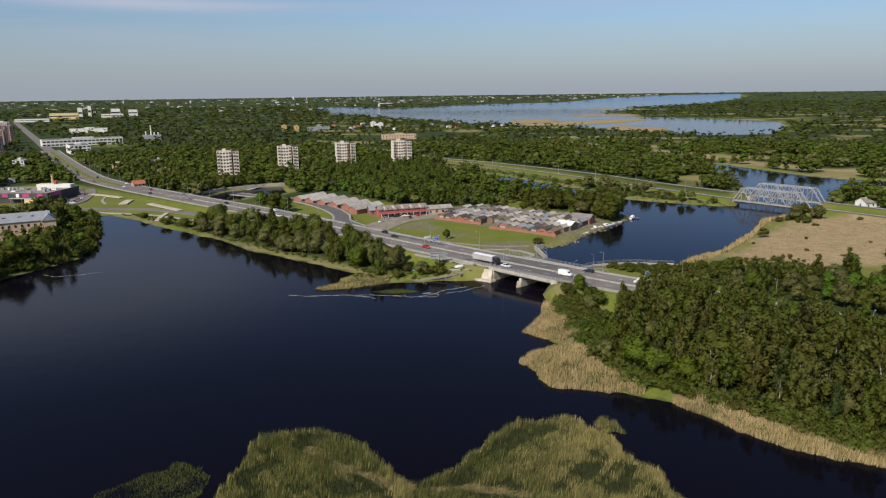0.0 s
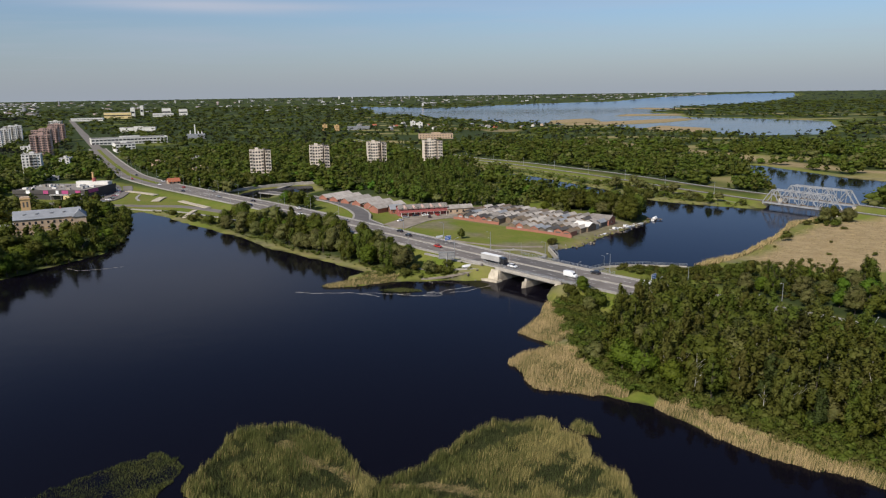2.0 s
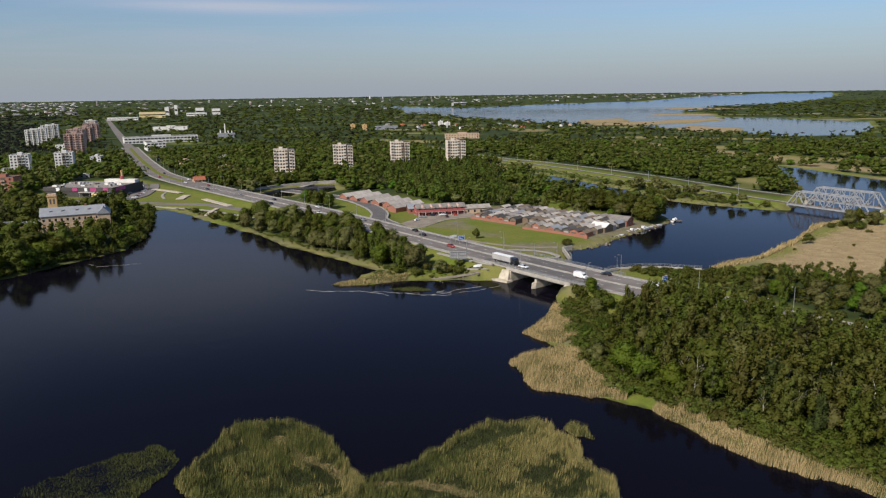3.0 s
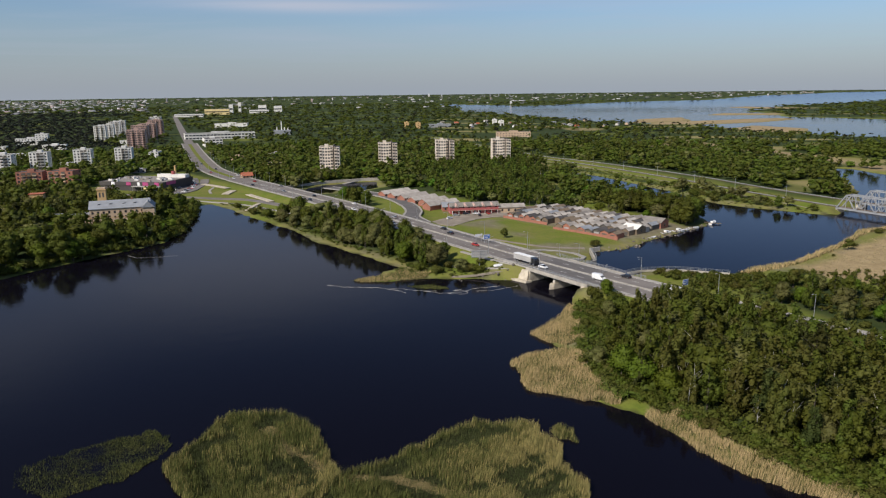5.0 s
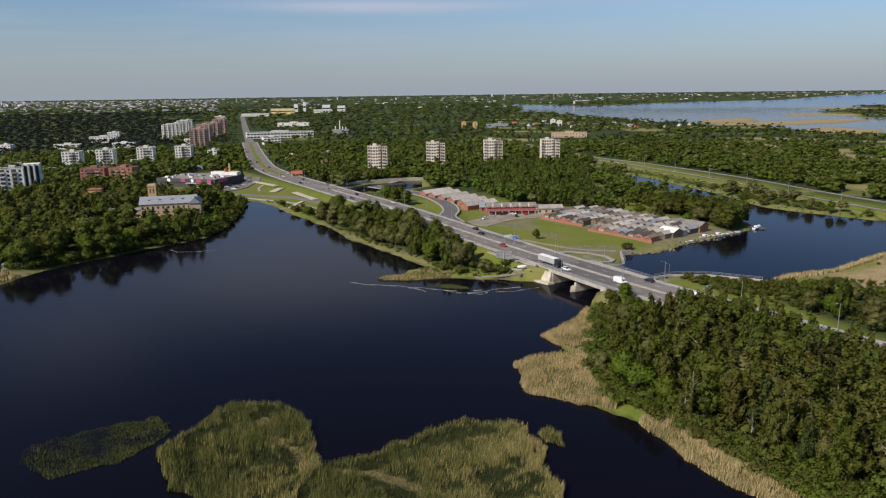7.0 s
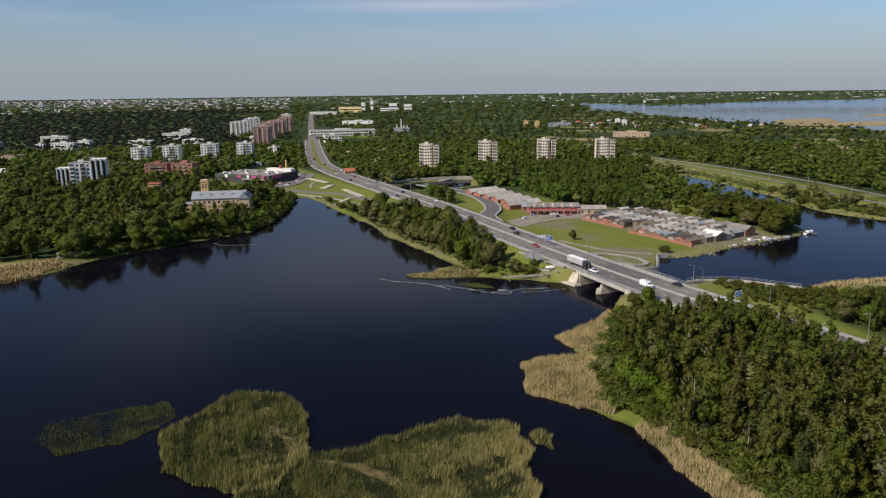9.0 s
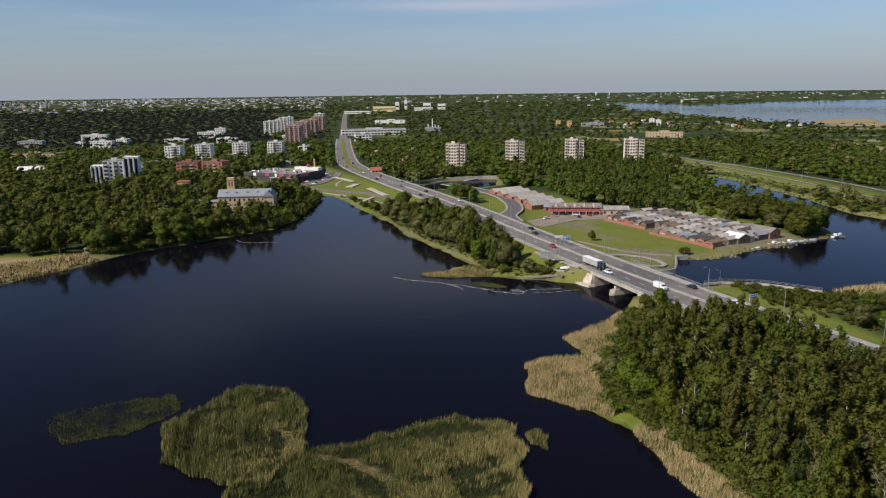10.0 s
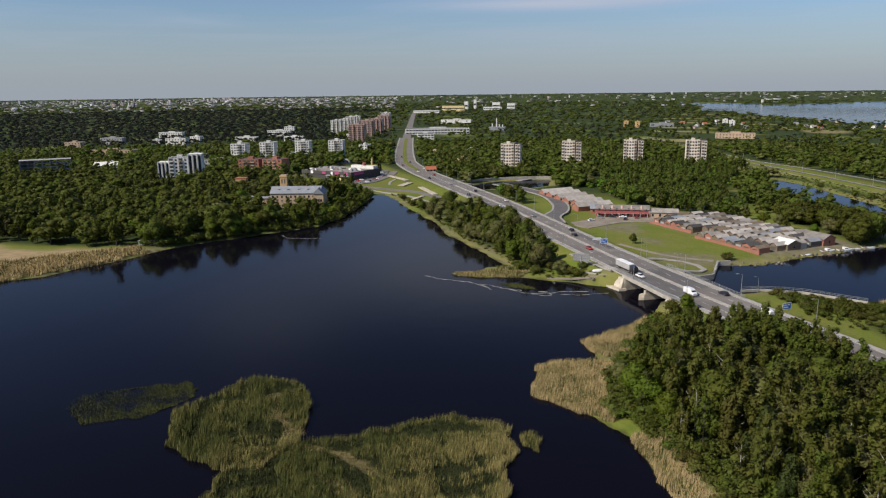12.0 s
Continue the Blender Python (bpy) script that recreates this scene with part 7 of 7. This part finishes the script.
# ---- boat sheds, garages, shop ----
def shed_row(p0, p1, n, depth, wall, seed):
    """A terrace of narrow gabled sheds, each a thing of its own."""
    r = np.random.default_rng(seed)
    p0, p1 = Vector((*p0, 0)), Vector((*p1, 0))
    u = (p1 - p0) / n
    turn = math.degrees(math.atan2(u.y, u.x))
    w = u.length
    for i in range(n):
        c = p0 + u * (i + 0.5)
        h, rise = r.uniform(2.3, 2.9), r.uniform(0.9, 1.3)
        roof = ("slate", "fibre", "fibre", "slate", "fibre", "zinc", "tar", "timber")[int(r.integers(8))]
        wl = (wall, wall, "timber", "shade")[int(r.integers(4))]
        z = max(0.6, ground_at(c.x, c.y)) - 0.15
        ob = thing("boat_shed", {"slate": "narrow gabled boat shed with a grey slate-sheet roof", "zinc": "narrow gabled boat shed with a pale metal roof", "fibre": "narrow gabled boat shed with a pale sheet roof", "tar": "narrow gabled boat shed with a black felt roof", "timber": "narrow gabled boat shed with a weathered board roof"}[roof], "shed", "boat sheds", (c.x, c.y, z), turn)
        bm = bmesh.new()
        pts = [(-w / 2 + 0.03, -0.5), (w / 2 - 0.03, -0.5), (w / 2 - 0.03, h), (0, h + rise), (-w / 2 + 0.03, h)]
        dd = depth / 2 + r.uniform(-0.5, 0.3)
        a = [bm.verts.new((q, -dd, s)) for q, s in pts]
        b = [bm.verts.new((q, depth / 2, s)) for q, s in pts]
        for j in range(5):
            bm.faces.new((a[j], a[(j + 1) % 5], b[(j + 1) % 5], b[j]))
        bm.faces.new(a); bm.faces.new(b[::-1])
        bmesh.ops.recalc_face_normals(bm, faces=bm.faces)
        part("wall", bm, M[wl], ob)
        for e in (-1, 1):
            k = rise / (w / 2)
            bm = bmesh.new()
            v = [bm.verts.new(q) for q in ((0, -dd - 0.45, h + rise + 0.1), (0, depth / 2 + 0.3, h + rise + 0.1), (e * w * 0.52, depth / 2 + 0.3, h - 0.02 * k), (e * w * 0.52, -dd - 0.45, h - 0.02 * k), (0, -dd - 0.45, h + rise + 0.2), (0, depth / 2 + 0.3, h + rise + 0.2), (e * w * 0.52, depth / 2 + 0.3, h + 0.1), (e * w * 0.52, -dd - 0.45, h + 0.1))]
            for f in ((0, 1, 2, 3), (4, 5, 6, 7), (0, 1, 5, 4), (1, 2, 6, 5), (2, 3, 7, 6), (3, 0, 4, 7)):
                bm.faces.new([v[q] for q in f])
            bmesh.ops.recalc_face_normals(bm, faces=bm.faces)
            part("roof_slope", bm, M[roof], ob)
        part("door", box(-w * 0.3, w * 0.3, -dd - 0.06, -dd, -0.4, 2.0), M[("timber", "shade", "brick", "grey")[int(r.integers(4))]], ob, "plank door")


for k, (p0, p1, n, mt) in enumerate((((-5, 413), (19, 396), 7, "brick"), ((24, 383.5), (55.5, 362), 8, "brick"), ((-2, 421.5), (62, 371), 18, "timber"), ((2, 430), (69, 379), 18, "grey"), ((8, 437.5), (75, 388), 18, "timber"), ((16, 444), (72, 402), 15, "timber"))):
    shed_row(p0, p1, n, 7.2, mt, 60 + k)
wall_line("yard_wall", [(-9.5, 409.8), (17, 391)], 0.3, 0.5, 3.3, M["brick"], "low red brick wall along the shed yard")
wall_line("yard_wall", [(21, 380.5), (54, 357.5)], 0.3, 0.3, 2.9, M["brick"], "low red brick wall below the boat sheds")
house("boathouse", "red brick boathouse with a grey roof at the waterside", (75, 397), -35, 12, 8, 3.4, 1.8, "brick", "slate", 3, 1, "boathouse", chimney=False)
house("boathouse", "dark boathouse with a white sheet roof", (63, 378), -38, 9, 8, 3.0, 1.6, "timber", "white", 2, 1, "boathouse", chimney=False)

# brick garages in parallel rows, gable ends to the road
for k in range(6):
    f = k / 5
    long = 25 - 6 * f
    x, y = -105 + 48 * f + 0.56 * long / 2, 480 - 46 * f + 0.83 * long / 2
    house("garage_row", "long red brick garage row with a pale sheet roof", (x, y), 56, long, 7.6, 3.0, 1.9, "brick", "fibre", 0, 0, "garage", "garage rows", False, eaves=0.4)
house("garage_row", "red brick garage with its gable to the yard", (-56, 434), 50, 14, 8, 3.2, 1.9, "brick", "fibre", 0, 0, "garage", "garage rows", False)

# crimson two-storey shop with small dormers
ob = house("shop", "crimson two-storey shop with dark roof and dormers", (-30, 425), 20, 30, 9, 4.8, 1.8, "crimson", "slate", 9, 2, "shop", chimney=False)
for u in (-11, -5.5, 0, 5.5, 11):
    bm = bmesh.new()
    v = [bm.verts.new(p) for p in ((u - 1.3, -4.9, 4.4), (u + 1.3, -4.9, 4.4), (u, -4.9, 6.0), (u - 1.3, 0, 6.4), (u + 1.3, 0, 6.4), (u, 0, 6.7))]
    for f in ((0, 1, 2), (1, 4, 5, 2), (4, 3, 5), (3, 0, 2, 5), (0, 3, 4, 1)):
        bm.faces.new([v[i] for i in f])
    bmesh.ops.recalc_face_normals(bm, faces=bm.faces)
    part("dormer", bm, M["pink"], ob, "pale rose dormer gable")
part("balcony_rail", box(-14.5, 14.5, -6.2, -6.0, 2.7, 3.7), M["crimson"], ob)
part("balcony_floor", box(-14.5, 14.5, -6.2, -4.5, 2.5, 2.7), M["pink"], ob)
for u in np.arange(-14, 14.1, 4):
    part("column", box(u - 0.12, u + 0.12, -6.15, -5.9, -0.3, 2.5), M["white"], ob)
house("shop_annex", "beige annex with a grey roof beside the shop", (-8, 432), 20, 16, 8, 3.4, 1.6, "beige", "slate", 4, 1, "shop", chimney=False)
house("store", "blue-grey store beside the garages", (-47, 429), 20, 7, 7, 3.2, 2.2, "brick", "zinc", 2, 1, "shop", chimney=False)


# ---- vehicles ----
def loft(rings, material, name, parent, label=""):
    """A closed body through rings of points."""
    bm = bmesh.new()
    rows = [[bm.verts.new(p) for p in r] for r in rings]
    n = len(rows[0])
    for a, b in zip(rows, rows[1:]):
        for i in range(n):
            bm.faces.new((a[i], a[(i + 1) % n], b[(i + 1) % n], b[i]))
    bm.faces.new(rows[0][::-1]); bm.faces.new(rows[-1])
    bmesh.ops.recalc_face_normals(bm, faces=bm.faces)
    return part(name, bm, material, parent, label)


def ring(x, w, z0, z1, k=0.18):
    return [(x, -w, z0 + k), (x, -w + k, z0), (x, w - k, z0), (x, w, z0 + k), (x, w, z1 - k), (x, w - k, z1), (x, -w + k, z1), (x, -w, z1 - k)]


def wheel(parent, x, y, r=0.33):
    bm = bmesh.new()
    bmesh.ops.create_cone(bm, cap_ends=True, segments=12, radius1=r, radius2=r, depth=0.24, matrix=Matrix.Rotation(radians(90), 4, "X"))
    w = part("wheel", bm, M["rubber"], parent, "black rubber tyre")
    w.location = (x, y, r)
    bm = bmesh.new()
    bmesh.ops.create_cone(bm, cap_ends=True, segments=10, radius1=r * 0.6, radius2=r * 0.6, depth=0.26, matrix=Matrix.Rotation(radians(90), 4, "X"))
    part("rim", bm, M["galv"], w)


def car(paint, words):
    ob = thing("car", words, "car", "cars on the road")
    loft([ring(-2.15, 0.78, 0.35, 0.85, 0.1), ring(-1.9, 0.87, 0.28, 0.98), ring(-0.4, 0.89, 0.25, 1.0), ring(1.0, 0.89, 0.25, 0.97), ring(1.95, 0.85, 0.28, 0.82), ring(2.15, 0.76, 0.36, 0.68, 0.1)], M[paint], "body", ob)
    loft([ring(-1.75, 0.74, 0.95, 1.02, 0.03), ring(-1.2, 0.7, 0.95, 1.4, 0.1), ring(0.2, 0.7, 0.95, 1.42, 0.1), ring(1.05, 0.74, 0.93, 1.0, 0.03)], M["glass"], "cabin_glass", ob, "dark cabin glass")
    loft([ring(-1.25, 0.66, 1.36, 1.45, 0.04), ring(0.25, 0.66, 1.38, 1.46, 0.04)], M[paint], "roof", ob)
    for x in (-1.32, 1.32):
        for y in (-0.78, 0.78):
            wheel(ob, x, y)
    for y in (-0.6, 0.6):
        part("headlight", box(2.06, 2.17, y - 0.16, y + 0.16, 0.55, 0.68), M["signwhite"], ob, "clear headlight")
        part("taillight", box(-2.19, -2.08, y - 0.14, y + 0.14, 0.6, 0.76), M["crimson"], ob, "red taillight")
    return ob


def van(paint, words):
    ob = thing("van", words, "van", "vans on the road")
    loft([ring(-2.8, 0.92, 0.4, 2.35), ring(-1.0, 0.97, 0.35, 2.45), ring(1.1, 0.97, 0.35, 2.4), ring(1.9, 0.95, 0.35, 1.5), ring(2.75, 0.9, 0.4, 1.1)], M[paint], "body", ob)
    loft([ring(1.25, 0.86, 1.45, 2.2, 0.06), ring(1.98, 0.84, 1.3, 1.46, 0.04)], M["glass"], "windscreen", ob, "dark windscreen")
    for x in (-1.7, 1.7):
        for y in (-0.86, 0.86):
            wheel(ob, x, y, 0.36)
    return ob


def lorry():
    ob = thing("lorry", "lorry with a dark cab and white-roofed grey trailer", "lorry")
    part("trailer", box(-7.2, 3.4, -1.25, 1.25, 1.1, 3.3), M["grey"], ob, "long grey curtain-sided trailer")
    part("trailer_roof", box(-7.25, 3.45, -1.28, 1.28, 3.3, 3.4), M["signwhite"], ob)
    loft([ring(3.9, 1.2, 0.6, 3.1), ring(5.4, 1.2, 0.6, 3.0), ring(6.0, 1.15, 0.6, 2.4)], M["paint_dark"], "cab", ob, "dark painted cab")
    part("windscreen", box(5.72, 5.85, -1.0, 1.0, 1.9, 2.7), M["glass"], ob)
    part("chassis", box(-7.0, 5.6, -0.5, 0.5, 0.7, 1.1), M["rubber"], ob)
    for x in (-5.8, -4.6, 3.0, 5.0):
        for y in (-1.05, 1.05):
            wheel(ob, x, y, 0.48)
    return ob


def on_road(ob, s, lane, back=False, copy=False):
    """Set a vehicle on the road, s metres north-west of the bridge, in a lane (metres to the right)."""
    seg = between(ROAD, S_BRIDGE + s, S_BRIDGE + s + 2)
    (ax, ay, az), (bx, by, bz) = offset([seg[0], seg[-1]], lane)
    turn = math.degrees(math.atan2(by - ay, bx - ax)) + (180 if back else 0)
    m = pose(ax, ay, az + 0.01, 0, 0, turn)
    if copy:
        return copy_thing(ob, m)
    ob.matrix_basis = m
    return ob


fleet = [car("paint_dark", "black car driving on the main road"), car("paint_white", "white car driving on the main road"), car("paint_red", "red car driving on the main road"), car("paint_grey", "silver car driving on the main road")]
vans = [van("paint_white", "white delivery van driving on the main road")]
seen = set()


def drive(kind, s, lane, back=False):
    on_road(kind, s, lane, back, kind in seen)
    seen.add(kind)


for kind, s, lane in ((fleet[0], 104, 7.0), (fleet[0], 92, 3.2), (fleet[0], -18, 7.2), (fleet[3], 150, 3.2), (fleet[1], 210, 7.2), (fleet[0], 262, 3.2), (fleet[3], 330, 7.2), (fleet[2], 375, 3.2), (fleet[1], 430, 7.0), (fleet[0], 500, 3.6), (vans[0], -42, 3.4)):
    drive(kind, s, lane)
for kind, s, lane in ((fleet[2], 62, -3.2), (fleet[0], 28, -3.2), (fleet[1], 12, -7.0), (vans[0], -14, -3.4), (fleet[0], -52, -7.0), (fleet[3], 132, -7.0), (fleet[1], 190, -3.2), (fleet[0], 246, -7.0), (fleet[3], 300, -3.2), (fleet[0], 352, -7.0), (fleet[1], 408, -3.2), (fleet[2], 470, -7.0), (fleet[0], 560, -3.6), (fleet[1], -92, -3.4)):
    drive(kind, s, lane, True)
on_road(lorry(), 22, -6.6, True)


def parked(kind, x, y, turn):
    copy_thing(kind, pose(x, y, ground_at(x, y) + 0.2, 0, 0, turn))


for k, (x, y, t) in enumerate(((-33, 416, 20), (-27, 417.5, 25), (-20, 420, 110), (-38, 410, 15), (-24, 412, 100), (-40, 400, 60), (-62, 452, 40))):
    parked(fleet[k % 4], x, y, t)
for k in range(34):
    i, j = k % 17, k // 17
    if (k * 7) % 6:
        f = i / 16
        parked(fleet[(k * 3) % 4], -269 - 36 * f * f - 5 * f + (6 if j else -5), 478 + 84 * f - (2 if j else 0), 15 + 22 * f + (k % 2) * 180)


# ---- signs ----
def road_sign(at, turn, w, h, z, words):
    ob = thing("road_sign", words, "road sign", "road signs", (at[0], at[1], ground_at(*at)), turn)
    g = ground_at(*at)
    for u in (-w * 0.3, w * 0.3):
        part("post", post(u, 0.12, -0.5, z - g + h / 2, 0.09, None, 6), M["galv"], ob)
    part("panel", box(-w / 2, w / 2, -0.06, 0.0, z - g - h / 2, z - g + h / 2), M["signwhite"], ob, "white-edged sign panel")
    part("blue_field", box(-w / 2 + 0.18, w / 2 - 0.18, -0.075, -0.064, z - g - h / 2 + 0.18, z - g + h / 2 - 0.18), M["signblue"], ob, "blue sign face")
    for k, (u, v, l) in enumerate(((-0.22, 0.18, 0.4), (0.22, 0.18, 0.3), (-0.1, -0.16, 0.55))):
        part("text_bar", box(w * u - w * l / 2, w * u + w * l / 2, -0.09, -0.079, z - g + h * v - 0.14, z - g + h * v + 0.14), M["signwhite"], ob)
    return ob


road_sign((-7.1, 323.4), 40, 3.6, 2.2, 8.2, "large blue road sign with white text beside the road")
road_sign((74.5, 261.1), 48, 3.3, 2.2, 6.4, "large blue road sign with white text on the verge")
ob = thing("white_board", "blank white board hung beside the blue sign", "board", "", (-11.2, 325.5, ground_at(-11.2, 325.5)), 40)
part("panel", box(-2.0, 2.0, -0.05, 0.0, 3.0, 4.1), M["signwhite"], ob)
for u in (-1.5, 1.5):
    part("post", post(u, 0.1, -0.4, 4.0, 0.07, None, 6), M["galv"], ob)
ob = thing("billboard", "large grey billboard seen from its lattice back", "billboard", "", (-5.2, 288.7, ground_at(-5.2, 288.7)), 8)
part("mast", post(0, 0.4, -0.6, 6.4, 0.3, 0.24, 10), M["grey"], ob)
part("board", box(-3.4, 3.4, 0.55, 0.75, 3.6, 6.8), M["grey"], ob)
for u in np.arange(-3.2, 3.3, 0.8):
    part("rib", box(u - 0.06, u + 0.06, 0.4, 0.55, 3.6, 6.8), M["galv"], ob)
for z in (3.9, 5.2, 6.5):
    part("stringer", box(-3.4, 3.4, 0.28, 0.4, z - 0.07, z + 0.07), M["galv"], ob)
# overturned white boat hull on the bank
ob = thing("upturned_hull", "white upturned boat hull lying on the bank", "boat", "", (3.5, 285.0, ground_at(3.5, 285)), 35)
loft([[(x, w * math.cos(a), 0.05 + h * math.sin(a)) for a in np.linspace(0, math.pi, 7)] for x, w, h in ((-2.4, 0.5, 0.4), (-1.8, 0.9, 0.7), (0, 1.1, 0.85), (1.6, 0.8, 0.7), (2.6, 0.15, 0.3))], M["paint_white"], "hull", ob)


# ---- boats and waterside ----
def boat(x, y, turn, length, words, cabin=True):
    ob = thing("motor_boat" if cabin else "rowing_boat", words, "boat", "moored boats", (x, y, 0), turn)
    k = length / 6.0
    rings = []
    for u, w, z in ((-3.0, 0.95, 0.75), (-1.5, 1.1, 0.75), (0.5, 1.1, 0.8), (1.9, 0.75, 0.95), (3.0, 0.1, 1.1)):
        rings.append([(u * k, -w * k, z * k), (u * k, -w * 0.6 * k, -0.25 * k), (u * k, w * 0.6 * k, -0.25 * k), (u * k, w * k, z * k)])
    loft(rings, M["paint_white"], "hull", ob)
    part("deck", box(-2.6 * k, -0.6 * k, -0.8 * k, 0.8 * k, 0.76 * k, 0.84 * k), M["timber"], ob)
    if cabin:
        loft([ring(-0.9 * k, 0.75 * k, 0.76 * k, 1.7 * k, 0.1), ring(0.5 * k, 0.7 * k, 0.76 * k, 1.6 * k, 0.1), ring(1.3 * k, 0.5 * k, 0.8 * k, 1.05 * k, 0.08)], M["signwhite"], "cabin", ob)
        part("cabin_window", box(-0.6 * k, 0.4 * k, -0.78 * k, -0.74 * k, 1.15 * k, 1.45 * k), M["glass"], ob)
    return ob


boat(80, 384, 40, 7.0, "white motor boat moored at the shed shore")
boat(87, 390, 30, 7.5, "white cabin boat moored at the shed shore")
boat(91, 395, 25, 5.0, "small open white boat by the bank", False)
boat(96, 401, 20, 6.0, "white open motor boat tied to the bank", False)
boat(72, 371, 45, 5.0, "small open white boat by the bank", False)
boat(108, 416, 60, 6.5, "white motor boat moored at the tree-covered point")
boat(110, 422, 80, 5.0, "small open boat at the wooden landing", False)
boat(-212, 224, 70, 4.5, "small dark rowing boat at the landing stage", False)


def jetty(x, y, turn, length, width, words):
    ob = thing("jetty", words, "jetty", "jetties", (x, y, 0), turn)
    n = int(length / 0.5)
    for i in range(n):
        part("plank", box(i * 0.5, i * 0.5 + 0.44, -width / 2, width / 2, 0.62, 0.7), M["timber"], ob)
    for i in range(0, n, 5):
        for v in (-width / 2 + 0.1, width / 2 - 0.1):
            part("pile", post(i * 0.5 + 0.2, v, -1.6, 1.0, 0.11, None, 6), M["timber"], ob)
    return ob


jetty(104, 418, -20, 9, 2.0, "weathered wooden jetty with piles at the point")
jetty(78, 379, -50, 6, 1.8, "weathered wooden jetty before the boat sheds")
jetty(-211, 234, -25, 7, 2.2, "weathered wooden landing stage on the west bank")
ob = thing("landing_hut", "low white bathing hut wall on the west bank", "hut", "", (-214, 239, ground_at(-214, 239)), 40)
part("wall", box(-5, 5, -1.5, 1.5, -0.4, 2.2), M["white"], ob)
part("roof", box(-5.3, 5.3, -1.8, 1.8, 2.2, 2.4), M["zinc"], ob)
# stones along the shed shore and by the bridge
rk = np.random.default_rng(9)
stone_v, stone_f = BALL[1]
stone_meshes = []
for k in range(5):
    V = stone_v * (1 + rk.normal(0, 0.16, (len(stone_v), 1))) * rk.uniform(0.5, 1.0, 3)
    stone_meshes.append(raw_mesh("stone", V, stone_f, [M["rock"]]))
shore = smooth_line([(46, 338, 0), (58, 345, 0), (68, 363, 0), (80, 379, 0), (92, 395, 0), (105, 411, 0)], 2.0)
for k, (x, y, _) in enumerate(shore + shore + smooth_line([(-12, 276, 0), (0, 278.5, 0), (10, 280, 0)], 1.6)):
    ob = new("shore_stone", stone_meshes[k % 5])
    s = rk.uniform(0.25, 1.0)
    px, py = x + rk.normal(0, 1.4), y + rk.normal(0, 1.4)
    ob.matrix_world = pose(px, py, max(ground_at(px, py), -0.1) + s * 0.15, 0, 0, rk.uniform(0, 360)) @ Matrix.Scale(s, 4)
    tagged(ob, "rough pale stone at the water's edge", "stone", "shore stones")
# floating weed and foam lines on the calm water
def weed(points, half, words):
    line = smooth_line([(x, y, 0.0) for x, y in points], 0.8)
    rings, faces = [], []
    for i, (x, y, _) in enumerate(line):
        w = half * (0.55 + 0.45 * math.sin(i * 0.9) * math.sin(i * 0.37)) + 0.05
        dy = 0.35 * math.sin(i * 0.53) + 0.2 * math.sin(i * 1.31)
        rings += [(x, y + dy - w, 0.012), (x, y + dy + w, 0.012)]
    for i in range(len(line) - 1):
        faces.append((2 * i, 2 * i + 2, 2 * i + 3, 2 * i + 1))
    return tagged(new("floating_weed", mesh_of("floating_weed", rings, faces, M["concrete"])), words, "water weed", kind="stuff")


weed([(-62, 258), (-52, 257), (-44, 258), (-36, 257), (-28, 253)], 0.3, "thin line of floating weed on the water")
weed([(-22, 256), (-14, 255), (-8, 257), (-4, 262), (0, 265), (6, 268)], 0.3, "curling line of floating weed on the water")
weed([(-176, 293), (-168, 290), (-160, 293), (-152, 297)], 0.2, "thin line of floating weed by the west bank")
weed([(-36, 257), (-30, 258), (-24, 256.5), (-17, 257.5)], 0.2, "thin line of floating weed on the water")
weed([(-14, 255), (-10, 254.5), (-5, 256), (-6, 258.5), (-11, 259), (-8, 261)], 0.3, "curled patch of floating weed on the water")
weed([(-2, 259), (4, 262), (9, 266), (13, 270)], 0.2, "thin line of floating weed near the bridge")
